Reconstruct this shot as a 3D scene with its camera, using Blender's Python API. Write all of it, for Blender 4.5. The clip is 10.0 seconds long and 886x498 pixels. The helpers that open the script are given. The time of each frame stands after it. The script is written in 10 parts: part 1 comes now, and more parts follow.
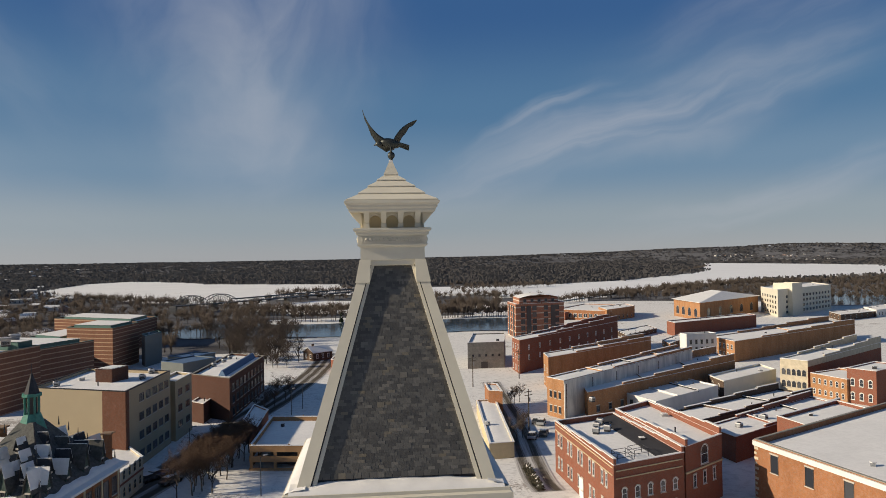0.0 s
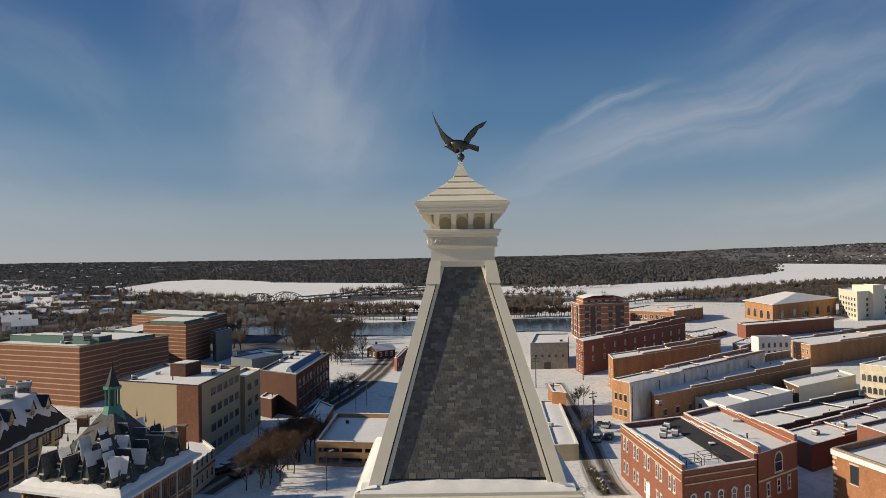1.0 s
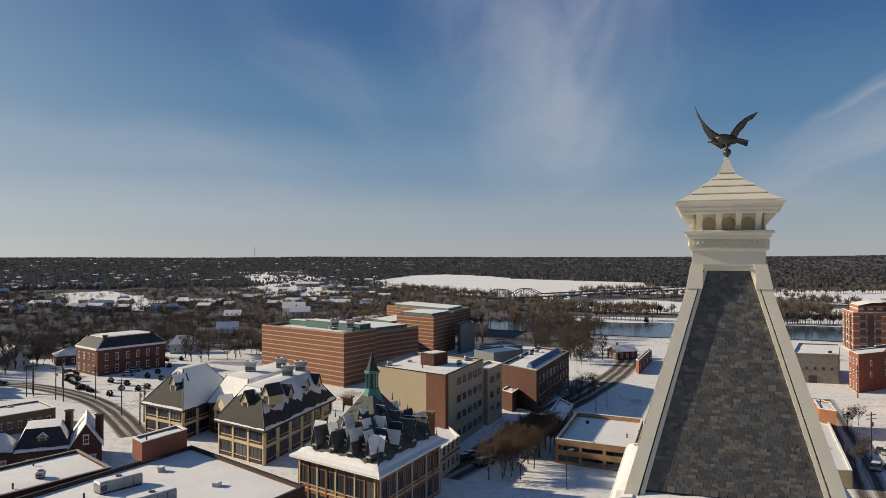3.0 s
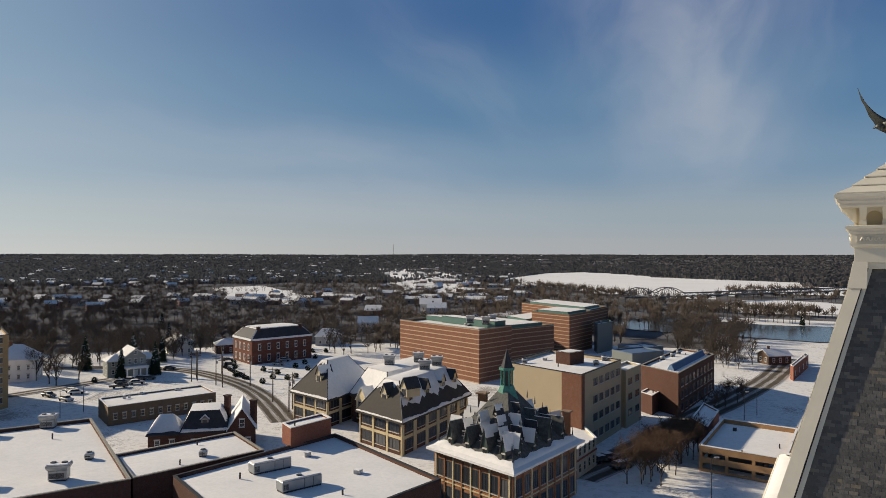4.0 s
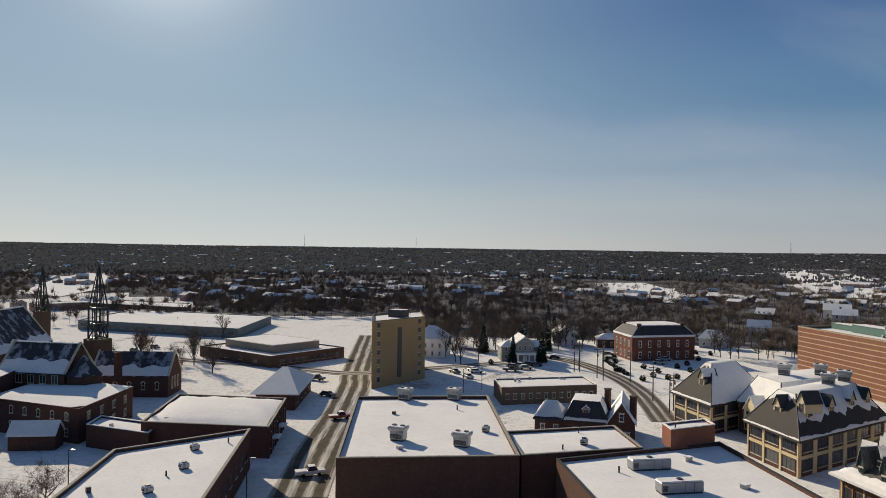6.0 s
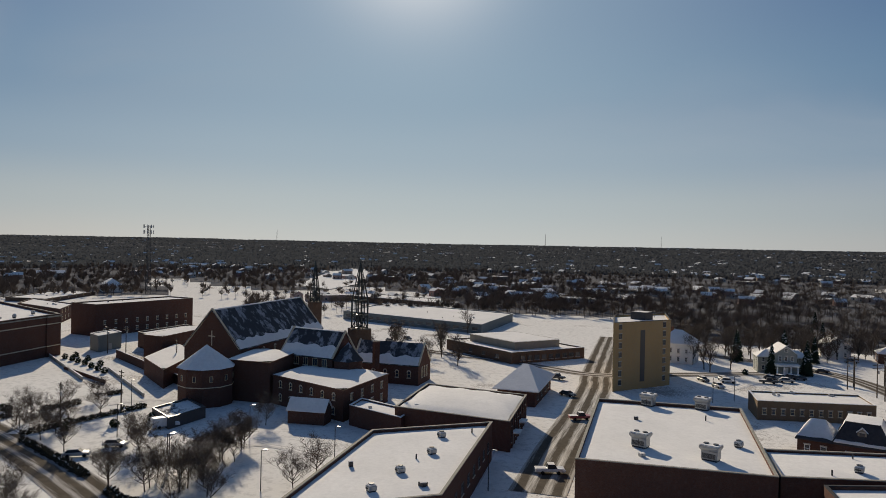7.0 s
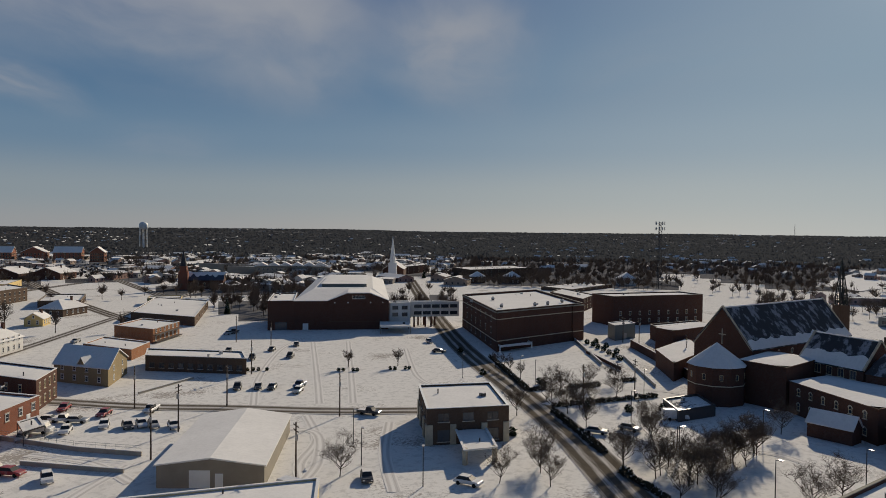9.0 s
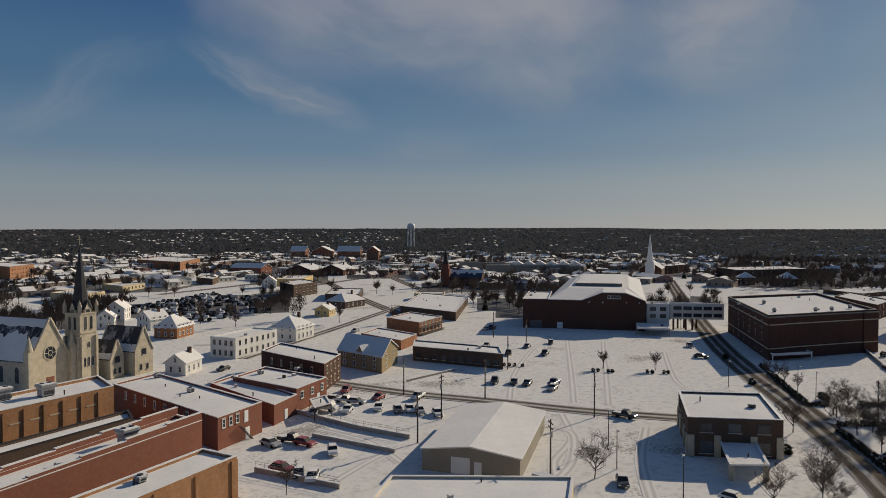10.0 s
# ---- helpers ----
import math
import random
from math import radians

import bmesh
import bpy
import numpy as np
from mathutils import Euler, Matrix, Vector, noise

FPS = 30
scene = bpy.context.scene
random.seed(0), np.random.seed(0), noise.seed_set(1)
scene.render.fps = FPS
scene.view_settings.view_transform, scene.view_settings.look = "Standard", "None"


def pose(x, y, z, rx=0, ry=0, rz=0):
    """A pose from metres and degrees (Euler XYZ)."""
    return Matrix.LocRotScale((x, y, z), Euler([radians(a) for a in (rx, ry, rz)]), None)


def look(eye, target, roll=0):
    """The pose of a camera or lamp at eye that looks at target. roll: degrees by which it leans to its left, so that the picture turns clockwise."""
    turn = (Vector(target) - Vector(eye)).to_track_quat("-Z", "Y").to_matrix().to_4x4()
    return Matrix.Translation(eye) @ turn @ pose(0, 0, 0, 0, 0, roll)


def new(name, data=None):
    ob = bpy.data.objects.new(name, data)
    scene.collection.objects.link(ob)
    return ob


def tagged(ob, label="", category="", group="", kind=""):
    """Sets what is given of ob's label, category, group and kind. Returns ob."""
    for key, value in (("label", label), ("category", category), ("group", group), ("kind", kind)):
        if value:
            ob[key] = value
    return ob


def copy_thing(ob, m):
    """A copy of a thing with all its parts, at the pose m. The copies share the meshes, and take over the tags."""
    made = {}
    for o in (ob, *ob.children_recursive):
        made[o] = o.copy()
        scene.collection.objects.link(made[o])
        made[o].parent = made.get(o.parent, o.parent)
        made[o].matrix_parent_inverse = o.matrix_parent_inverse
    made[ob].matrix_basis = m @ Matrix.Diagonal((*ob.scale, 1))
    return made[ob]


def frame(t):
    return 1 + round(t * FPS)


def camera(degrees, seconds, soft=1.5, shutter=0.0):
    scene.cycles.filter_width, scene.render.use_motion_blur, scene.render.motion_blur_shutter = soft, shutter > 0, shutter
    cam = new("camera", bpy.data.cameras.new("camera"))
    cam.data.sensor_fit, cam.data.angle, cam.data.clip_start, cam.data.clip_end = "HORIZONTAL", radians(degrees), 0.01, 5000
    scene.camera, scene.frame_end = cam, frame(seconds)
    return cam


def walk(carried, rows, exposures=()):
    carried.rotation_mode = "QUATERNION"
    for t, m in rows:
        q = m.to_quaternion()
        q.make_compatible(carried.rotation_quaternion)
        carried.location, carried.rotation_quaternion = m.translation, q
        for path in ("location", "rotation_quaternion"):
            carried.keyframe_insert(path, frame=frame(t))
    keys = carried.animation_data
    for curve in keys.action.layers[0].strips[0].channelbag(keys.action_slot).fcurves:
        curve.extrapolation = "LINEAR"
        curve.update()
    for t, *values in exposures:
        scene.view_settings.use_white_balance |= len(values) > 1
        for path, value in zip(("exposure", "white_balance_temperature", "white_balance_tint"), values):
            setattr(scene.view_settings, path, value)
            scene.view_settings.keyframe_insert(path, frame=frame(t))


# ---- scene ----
# ---- camera and walk ----
cam = camera(64.0, 10.0, soft=0.55)
WALK = [
    (0.0, -5.01, 0.71, 0.98), (0.5, -3.4, 0.71, 0.89), (1.0, -0.01, 0.73, 0.8), (1.5, 3.68, 0.76, 0.62),
    (2.0, 6.79, 0.77, 0.44), (2.5, 11.77, 0.73, 0.2), (3.0, 19.11, 0.66, 0.01), (3.2, 21.91, 0.62, 0.0),
    (4.3, 32.95, 0.39, -0.2), (4.5, 35.29, 0.36, -0.27), (5.0, 42.4, 0.24, -0.32), (5.2, 45.25, 0.17, -0.38),
    (6.3, 66.27, -0.19, -0.96), (6.5, 70.2, -0.27, -0.99), (7.0, 79.41, -0.46, -1.13), (7.5, 89.05, -0.72, -1.11),
    (8.0, 98.83, -0.97, -1.06), (8.5, 108.97, -1.2, -0.79), (9.0, 118.98, -1.39, -0.59), (9.5, 129.11, -1.51, -0.35),
    (10.0, 139.3, -1.58, 0.01),
]
EYE = 40.0
# camera shifts solved so that the near tower lines up in the view
TOWER_FIT = {0.0: (0.24, 39.98), 0.5: (0.17, 40.02), 1.0: (-0.04, 40.06), 1.5: (-0.27, 40.11), 2.0: (-0.43, 40.15), 2.5: (-0.56, 40.17), 3.0: (-0.58, 40.19), 3.2: (-0.57, 40.19), 4.3: (-0.5, 40.14), 4.5: (-0.48, 40.13)}
walk(cam, [(t, pose(TOWER_FIT.get(t, (-0.45, 40.1))[0], 0, TOWER_FIT.get(t, (-0.45, 40.1))[1], 90 + p, r, y)) for t, y, p, r in WALK],
     exposures=[(0.0, 0.0), (3.0, 0.14), (5.0, 0.14), (6.5, 0.14), (7.0, -0.06), (7.5, -0.13), (8.5, -0.23), (10.0, -0.36)])

# ---- sky and sun ----
SUN_AZ, SUN_EL = radians(95), radians(22.5)
world = bpy.data.worlds.new("world")
scene.world = world
world.use_nodes = True
wn, wl = world.node_tree.nodes, world.node_tree.links


sky = wn.new("ShaderNodeTexSky")
sky.sky_type, sky.sun_disc = "NISHITA", False
sky.sun_elevation, sky.sun_rotation = SUN_EL, -SUN_AZ
sky.air_density, sky.dust_density, sky.ozone_density, sky.altitude = 1.0, 0.35, 3.0, 200
coord = wn.new("ShaderNodeTexCoord")
split = wn.new("ShaderNodeSeparateXYZ")
wl.new(coord.outputs["Generated"], split.inputs[0])


def wmath(op, a, b=None, clamp=False):
    n = wn.new("ShaderNodeMath")
    n.operation, n.use_clamp = op, clamp
    for k, v in enumerate((a, b)):
        if v is None:
            continue
        if isinstance(v, (int, float)):
            n.inputs[k].default_value = v
        else:
            wl.new(v, n.inputs[k])
    return n.outputs[0]


def wmix(fac, a, b, blend="MIX"):
    n = wn.new("ShaderNodeMix")
    n.data_type, n.blend_type = "RGBA", blend
    for v, s in ((fac, "Factor"), (a, "A"), (b, "B")):
        if isinstance(v, (int, float)):
            n.inputs[s].default_value = v
        elif isinstance(v, tuple):
            n.inputs[s].default_value = (*v, 1)
        else:
            wl.new(v, n.inputs[s])
    return n.outputs["Result"]


# clear winter blue over a pale hazy horizon, laid over the physical sky
ramp = wn.new("ShaderNodeValToRGB")
ramp.color_ramp.interpolation = "EASE"
e = ramp.color_ramp.elements
e[0].position, e[0].color = 0.0, (0.37, 0.385, 0.41, 1)
e[1].position, e[1].color = 1.0, (0.06, 0.11, 0.225, 1)
for pos, c in ((0.05, (0.30, 0.355, 0.405, 1)), (0.12, (0.165, 0.265, 0.385, 1)), (0.20, (0.085, 0.19, 0.335, 1)), (0.33, (0.038, 0.112, 0.275, 1)), (0.5, (0.045, 0.10, 0.23, 1))):
    e.new(pos).color = c
wl.new(wmath("MAXIMUM", split.outputs[2], 0.0), ramp.inputs[0])
soft = wn.new("ShaderNodeVectorMath")
soft.operation = "SCALE"
wl.new(sky.outputs[0], soft.inputs[0])
soft.inputs["Scale"].default_value = 0.05
base = wmix(0.85, soft.outputs[0], ramp.outputs[0])
# the sun's glow, set 13 degrees aside of the lamp to fit the camera's view
dot = wn.new("ShaderNodeVectorMath")
dot.operation = "DOT_PRODUCT"
wl.new(coord.outputs["Generated"], dot.inputs[0])
GLOW_AZ, GLOW_EL = SUN_AZ - radians(13), SUN_EL + radians(1.8)
dot.inputs[1].default_value = (-math.sin(GLOW_AZ) * math.cos(GLOW_EL), math.cos(GLOW_AZ) * math.cos(GLOW_EL), math.sin(GLOW_EL))
near = wmath("MAXIMUM", dot.outputs["Value"], 0.0)
low = wmath("POWER", wmath("SUBTRACT", 1.0, wmath("MAXIMUM", split.outputs[2], 0.0)), 9.0)
base = wmix(wmath("MULTIPLY", wmath("MULTIPLY", wmath("POWER", near, 5.0), low), 0.95), base, (0.72, 0.70, 0.62))
base = wmix(wmath("MULTIPLY", wmath("POWER", near, 8.0), 0.62), base, (0.40, 0.52, 0.595))
base = wmix(wmath("MULTIPLY", wmath("POWER", near, 180.0), 0.85), base, (0.95, 0.93, 0.92))
# veils of cirrus, laid out by bearing and height in degrees, their edges drawn out by a slow warp
bear = wmath("MULTIPLY", wmath("ARCTAN2", wmath("MULTIPLY", split.outputs[0], -1.0), split.outputs[1]), 180 / math.pi)
height = wmath("MULTIPLY", wmath("ARCSINE", split.outputs[2]), 180 / math.pi)
dome = wn.new("ShaderNodeCombineXYZ")
wl.new(bear, dome.inputs[0])
wl.new(height, dome.inputs[1])


def shifted(vec, size, reach, seed):
    n = wn.new("ShaderNodeTexNoise")
    n.inputs["Scale"].default_value, n.inputs["Detail"].default_value, n.inputs["Roughness"].default_value = size, 4, 0.55
    at = wn.new("ShaderNodeVectorMath")
    at.operation = "ADD"
    wl.new(vec, at.inputs[0])
    at.inputs[1].default_value = (seed, 2.3 * seed, 0)
    wl.new(at.outputs[0], n.inputs["Vector"])
    half = wn.new("ShaderNodeVectorMath")
    half.operation = "SUBTRACT"
    wl.new(n.outputs["Color"], half.inputs[0])
    half.inputs[1].default_value = (0.5, 0.5, 0.5)
    much = wn.new("ShaderNodeVectorMath")
    much.operation = "MULTIPLY_ADD"
    wl.new(half.outputs[0], much.inputs[0])
    much.inputs[1].default_value = (reach, reach * 0.6, 0)
    wl.new(vec, much.inputs[2])
    return much.outputs[0]


DOME = shifted(dome.outputs[0], 0.07, 9.0, 11.0)


def veil(middle, half, turn, fibre, amount, core=0.1, lo=0.26, hi=0.74, under=0.25, seed=0.0):
    """How thick a cirrus veil lies: an oval of half sizes in degrees, filled with fibres of that length and width."""
    def frame_of(scale, shift=(0, 0)):
        mp = wn.new("ShaderNodeMapping")
        mp.vector_type = "TEXTURE"
        mp.inputs["Location"].default_value = (middle[0] + shift[0], middle[1] + shift[1], 0)
        mp.inputs["Rotation"].default_value = (0, 0, radians(turn))
        mp.inputs["Scale"].default_value = (*scale, 1)
        wl.new(DOME, mp.inputs[0])
        return mp.outputs[0]
    size = wn.new("ShaderNodeVectorMath")
    size.operation = "LENGTH"
    wl.new(frame_of(half), size.inputs[0])
    n = wn.new("ShaderNodeTexNoise")
    n.inputs["Scale"].default_value, n.inputs["Detail"].default_value = 1.0, 7
    n.inputs["Roughness"].default_value, n.inputs["Distortion"].default_value = 0.52, 0.4
    wl.new(frame_of(fibre, (97.3 + seed, 41.7)), n.inputs["Vector"])
    out = []
    for value, f0, f1, t0, t1 in ((size.outputs["Value"], 1.0, core, 0.0, 1.0), (n.outputs["Fac"], lo, hi, under, 1.0)):
        r = wn.new("ShaderNodeMapRange")
        r.interpolation_type = "SMOOTHSTEP"
        for k, v in (("From Min", f0), ("From Max", f1), ("To Min", t0), ("To Max", t1)):
            r.inputs[k].default_value = v
        wl.new(value, r.inputs["Value"])
        out.append(r.outputs[0])
    return wmath("MULTIPLY", wmath("MULTIPLY", out[0], out[1]), amount)


CLOUD = (0.44, 0.46, 0.51)
BANKCLOUD = (0.37, 0.39, 0.435)
for spec in (
        # the tall tongue over the river, with its brighter foot
        ((9.5, 18.0), (14.5, 16.5), 8, (7.0, 13.0), 0.56), ((10.0, 9.5), (8.0, 6.0), -25, (8.0, 5.0), 0.44),
        # long streaks climbing away from it over the far bank
        ((-20.0, 10.0), (26.0, 4.2), -17, (15.0, 2.2), 0.60), ((-13.0, 11.3), (8.0, 1.1), -24, (7.0, 0.7), 0.36),
        ((-31.0, 4.6), (17.0, 2.0), -14, (14.0, 1.4), 0.36), ((-34.0, 20.0), (22.0, 4.5), -20, (16.0, 2.4), 0.28),
        # a broad thin sheet between the river and the sun
        ((40.0, 6.0), (32.0, 6.0), 10, (22.0, 4.0), 0.30), ((28.0, 14.0), (15.0, 4.0), 34, (12.0, 3.0), 0.16), ((66.0, 9.0), (24.0, 4.5), -6, (24.0, 4.0), 0.18),
        # the thicker bank over the town and its two lobes
        ((142.0, 20.0), (24.0, 11.5), 14, (15.0, 6.0), 0.86, 0.4), ((130.0, 15.5), (10.0, 7.5), 10, (10.0, 6.0), 0.66, 0.3), ((151.0, 11.6), (10.0, 1.9), 24, (7.0, 1.2), 0.70),
        ((117.5, 15.2), (8.5, 6.8), 25, (7.0, 5.0), 0.88), ((139.5, 6.2), (6.0, 2.0), 0, (5.0, 1.6), 0.22), ((166.0, 10.0), (10.0, 2.4), -30, (7.0, 1.4), 0.24),
        ((100.0, 13.0), (14.0, 5.0), -10, (12.0, 3.4), 0.20)):
    base = wmix(veil(*spec, seed=spec[0][0] * 0.37), base, CLOUD if spec[0][0] < 90 else BANKCLOUD)
wl.new(base, wn["Background"].inputs[0])
wn["Background"].inputs[1].default_value = 1.0

sun = new("sun", bpy.data.lights.new("sun", "SUN"))
sun.data.energy, sun.data.angle, sun.data.color = 5.4, radians(0.6), (1.0, 0.86, 0.66)
sun.matrix_world = look((-math.sin(SUN_AZ), math.cos(SUN_AZ), math.tan(SUN_EL)), (0, 0, 0))


# ---- materials ----
def nodes_of(name, rough=0.8, metal=0.0):
    m = bpy.data.materials.new(name)
    m.use_nodes = True
    nt = m.node_tree
    b = nt.nodes["Principled BSDF"]
    b.inputs["Roughness"].default_value, b.inputs["Metallic"].default_value = rough, metal
    b.inputs["Specular IOR Level"].default_value = 0.5 if rough < 0.6 else 0.12
    return m, nt, b


def noise_at(nt, vec, scale, detail=4, rough=0.55, stretch=None):
    if stretch:
        mapping = nt.nodes.new("ShaderNodeMapping")
        mapping.inputs["Scale"].default_value = stretch
        nt.links.new(vec, mapping.inputs[0])
        vec = mapping.outputs[0]
    n = nt.nodes.new("ShaderNodeTexNoise")
    n.inputs["Scale"].default_value, n.inputs["Detail"].default_value = scale, detail
    n.inputs["Roughness"].default_value = rough
    nt.links.new(vec, n.inputs["Vector"])
    return n.outputs["Fac"]


def remap(nt, val, a, b, lo=0.0, hi=1.0):
    r = nt.nodes.new("ShaderNodeMapRange")
    for k, v in (("From Min", a), ("From Max", b), ("To Min", lo), ("To Max", hi)):
        r.inputs[k].default_value = v
    nt.links.new(val, r.inputs["Value"])
    return r.outputs[0]


def mixed(nt, fac, a, b, blend="MIX"):
    m = nt.nodes.new("ShaderNodeMix")
    m.data_type, m.blend_type = "RGBA", blend
    for v, s in ((fac, "Factor"), (a, "A"), (b, "B")):
        if isinstance(v, (int, float)):
            m.inputs[s].default_value = v
        elif isinstance(v, tuple):
            m.inputs[s].default_value = (*v, 1)
        else:
            nt.links.new(v, m.inputs[s])
    return m.outputs["Result"]


def bump(nt, b, val, dist, strength=0.5):
    n = nt.nodes.new("ShaderNodeBump")
    n.inputs["Distance"].default_value, n.inputs["Strength"].default_value = dist, strength
    nt.links.new(val, n.inputs["Height"])
    nt.links.new(n.outputs[0], b.inputs["Normal"])


def place_of(nt):
    return nt.nodes.new("ShaderNodeNewGeometry").outputs["Position"]


def plain(name, colour, rough=0.7, metal=0.0, vary=0.25, size=1.2, grain=9.0, relief=0.01, streak=False):
    """A painted, stone, wood or metal surface with stains, grain and fine relief."""
    m, nt, b = nodes_of(name, rough, metal)
    p = place_of(nt)
    big = noise_at(nt, p, 1 / size, 5, 0.6, (1, 1, 0.25) if streak else None)
    fine = noise_at(nt, p, grain, 3)
    dark = tuple(c * (1 - vary) for c in colour)
    lite = tuple(min(1, c * (1 + vary * 0.5)) for c in colour)
    col = mixed(nt, remap(nt, big, 0.3, 0.7), dark, lite)
    col = mixed(nt, 0.25, col, mixed(nt, fine, dark, lite))
    nt.links.new(col, b.inputs["Base Color"])
    nt.links.new(remap(nt, big, 0.3, 0.7, rough * 0.9, min(1, rough * 1.15)), b.inputs["Roughness"])
    bump(nt, b, fine, relief)
    return m


def brick(name, c1, c2, mortar=(0.32, 0.29, 0.26), band=None, wear=0.35):
    """Laid brick in real size along the wall, with stains; band: (pitch, height, colour) of pale courses."""
    m, nt, b = nodes_of(name, 0.88)
    uv = nt.nodes.new("ShaderNodeUVMap").outputs[0]
    p = place_of(nt)
    t = nt.nodes.new("ShaderNodeTexBrick")
    t.inputs["Color1"].default_value, t.inputs["Color2"].default_value = (*c1, 1), (*c2, 1)
    t.inputs["Mortar"].default_value = (*mortar, 1)
    t.inputs["Scale"].default_value = 1.0
    t.inputs["Brick Width"].default_value, t.inputs["Row Height"].default_value = 0.23, 0.078
    t.inputs["Mortar Size"].default_value = 0.007
    nt.links.new(uv, t.inputs["Vector"])
    col = t.outputs["Color"]
    if band:
        sep = nt.nodes.new("ShaderNodeSeparateXYZ")
        nt.links.new(uv, sep.inputs[0])
        mod = nt.nodes.new("ShaderNodeMath")
        mod.operation = "MODULO"
        nt.links.new(sep.outputs[1], mod.inputs[0])
        mod.inputs[1].default_value = band[0]
        less = nt.nodes.new("ShaderNodeMath")
        less.operation = "LESS_THAN"
        nt.links.new(mod.outputs[0], less.inputs[0])
        less.inputs[1].default_value = band[1]
        col = mixed(nt, less.outputs[0], col, band[2])
    stain = noise_at(nt, p, 0.35, 6, 0.62, (1, 1, 0.35))
    blot = noise_at(nt, p, 1.7, 4)
    col = mixed(nt, remap(nt, stain, 0.42, 0.72, 0, wear), col, tuple(0.45 * v for v in c1))
    col = mixed(nt, remap(nt, blot, 0.5, 0.8, 0, wear * 0.8), col, tuple(min(1, 0.12 + 1.15 * v) for v in c2))
    nt.links.new(col, b.inputs["Base Color"])
    bump(nt, b, t.outputs["Fac"], 0.006, 0.35)
    return m


def snow(name, worn=0.0, scuff=0.0, tone=(0.82, 0.80, 0.77), under=(0.16, 0.14, 0.12), size=14.0):
    """Snow with soft drifts; worn: how much of what lies under it shows through."""
    m, nt, b = nodes_of(name, 0.9)
    b.inputs["Specular IOR Level"].default_value = 0.0
    p = place_of(nt)
    drift = noise_at(nt, p, 1 / size, 6, 0.6)
    fine = noise_at(nt, p, 1.6, 5, 0.65)
    col = mixed(nt, remap(nt, drift, 0.3, 0.7), tuple(v * 0.9 for v in tone), tone)
    col = mixed(nt, remap(nt, fine, 0.38, 0.72, 0, 0.34), col, tuple(v * 0.72 for v in tone))
    if scuff:
        # trodden and driven snow: ragged grey scuffs a metre or two across
        trod = noise_at(nt, p, 0.55, 8, 0.7)
        col = mixed(nt, remap(nt, trod, 0.50, 0.60, 0, scuff), col, tuple(v * 0.62 for v in tone))
    if worn:
        both = nt.nodes.new("ShaderNodeMath")
        both.operation = "ADD"
        nt.links.new(drift, both.inputs[0])
        nt.links.new(remap(nt, fine, 0.3, 0.7, -0.12, 0.12), both.inputs[1])
        col = mixed(nt, remap(nt, both.outputs[0], 0.70 - worn * 0.3, 0.78 - worn * 0.26), col, under)
    nt.links.new(col, b.inputs["Base Color"])
    bump(nt, b, fine, 0.05, 0.5)
    return m


def glass(name, tone=(0.03, 0.035, 0.045), rough=0.24):
    m, nt, b = nodes_of(name, rough)
    b.inputs["Specular IOR Level"].default_value = 0.7
    p = place_of(nt)
    # blinds and dark rooms differ from window to window
    rnd = nt.nodes.new("ShaderNodeObjectInfo").outputs["Random"]
    nt.links.new(mixed(nt, remap(nt, rnd, 0.6, 1.0, 0, 0.5), tone, (0.20, 0.20, 0.20)), b.inputs["Base Color"])
    bump(nt, b, noise_at(nt, p, 0.8, 2), 0.01, 0.2)
    return m


SNOW = snow("roof_snow", 0.0, 0.12, size=9)
SNOW_WORN = snow("worn_roof_snow", 0.55, 0.0, under=(0.10, 0.10, 0.11), size=7)
GROUND = snow("ground_snow", 0.34, 0.55, tone=(0.79, 0.77, 0.735), under=(0.36, 0.33, 0.30), size=22)
RED = brick("red_brick", (0.285, 0.102, 0.062), (0.22, 0.080, 0.050), (0.20, 0.13, 0.10), wear=0.22)
DEEP = brick("deep_red_brick", (0.115, 0.052, 0.035), (0.085, 0.039, 0.028), (0.10, 0.075, 0.065), wear=0.2)
ORANGE = brick("orange_brick", (0.37, 0.155, 0.065), (0.29, 0.118, 0.055), (0.27, 0.20, 0.14), wear=0.5)
TAN = brick("tan_brick", (0.46, 0.30, 0.13), (0.40, 0.255, 0.11), (0.34, 0.27, 0.18), wear=0.15)
BROWN = brick("brown_brick", (0.12, 0.075, 0.05), (0.095, 0.06, 0.042), (0.13, 0.105, 0.085), wear=0.2)
STORE = brick("store_brick", (0.46, 0.23, 0.10), (0.34, 0.16, 0.074), (0.33, 0.22, 0.14), wear=0.62)
OFFICEBRICK = brick("office_brick", (0.19, 0.082, 0.05), (0.15, 0.065, 0.042), (0.15, 0.105, 0.08), wear=0.3)
STRIPE = brick("striped_brick", (0.245, 0.112, 0.068), (0.20, 0.092, 0.058), (0.20, 0.13, 0.095), (1.5, 0.30, (0.47, 0.32, 0.21)), 0.2)
CONDO = brick("banded_brick", (0.36, 0.14, 0.08), (0.30, 0.12, 0.07), (0.3, 0.22, 0.17), (3.0, 0.4, (0.62, 0.56, 0.47)), 0.1)
BEIGE = plain("beige_panel", (0.42, 0.345, 0.235), 0.85, vary=0.08, size=6, relief=0.004)
STONEGREY = plain("grey_stone", (0.30, 0.28, 0.24), 0.9, vary=0.35, size=0.9, grain=3, relief=0.03)
LIMESTONE = plain("limestone", (0.55, 0.48, 0.36), 0.85, vary=0.28, size=1.3, grain=2.5, relief=0.02)
WHITEWALL = plain("white_wall", (0.72, 0.70, 0.66), 0.8, vary=0.16, size=2.2, streak=True)
STAINED = plain("stained_white_wall", (0.78, 0.73, 0.64), 0.88, vary=0.42, size=1.6, streak=True)
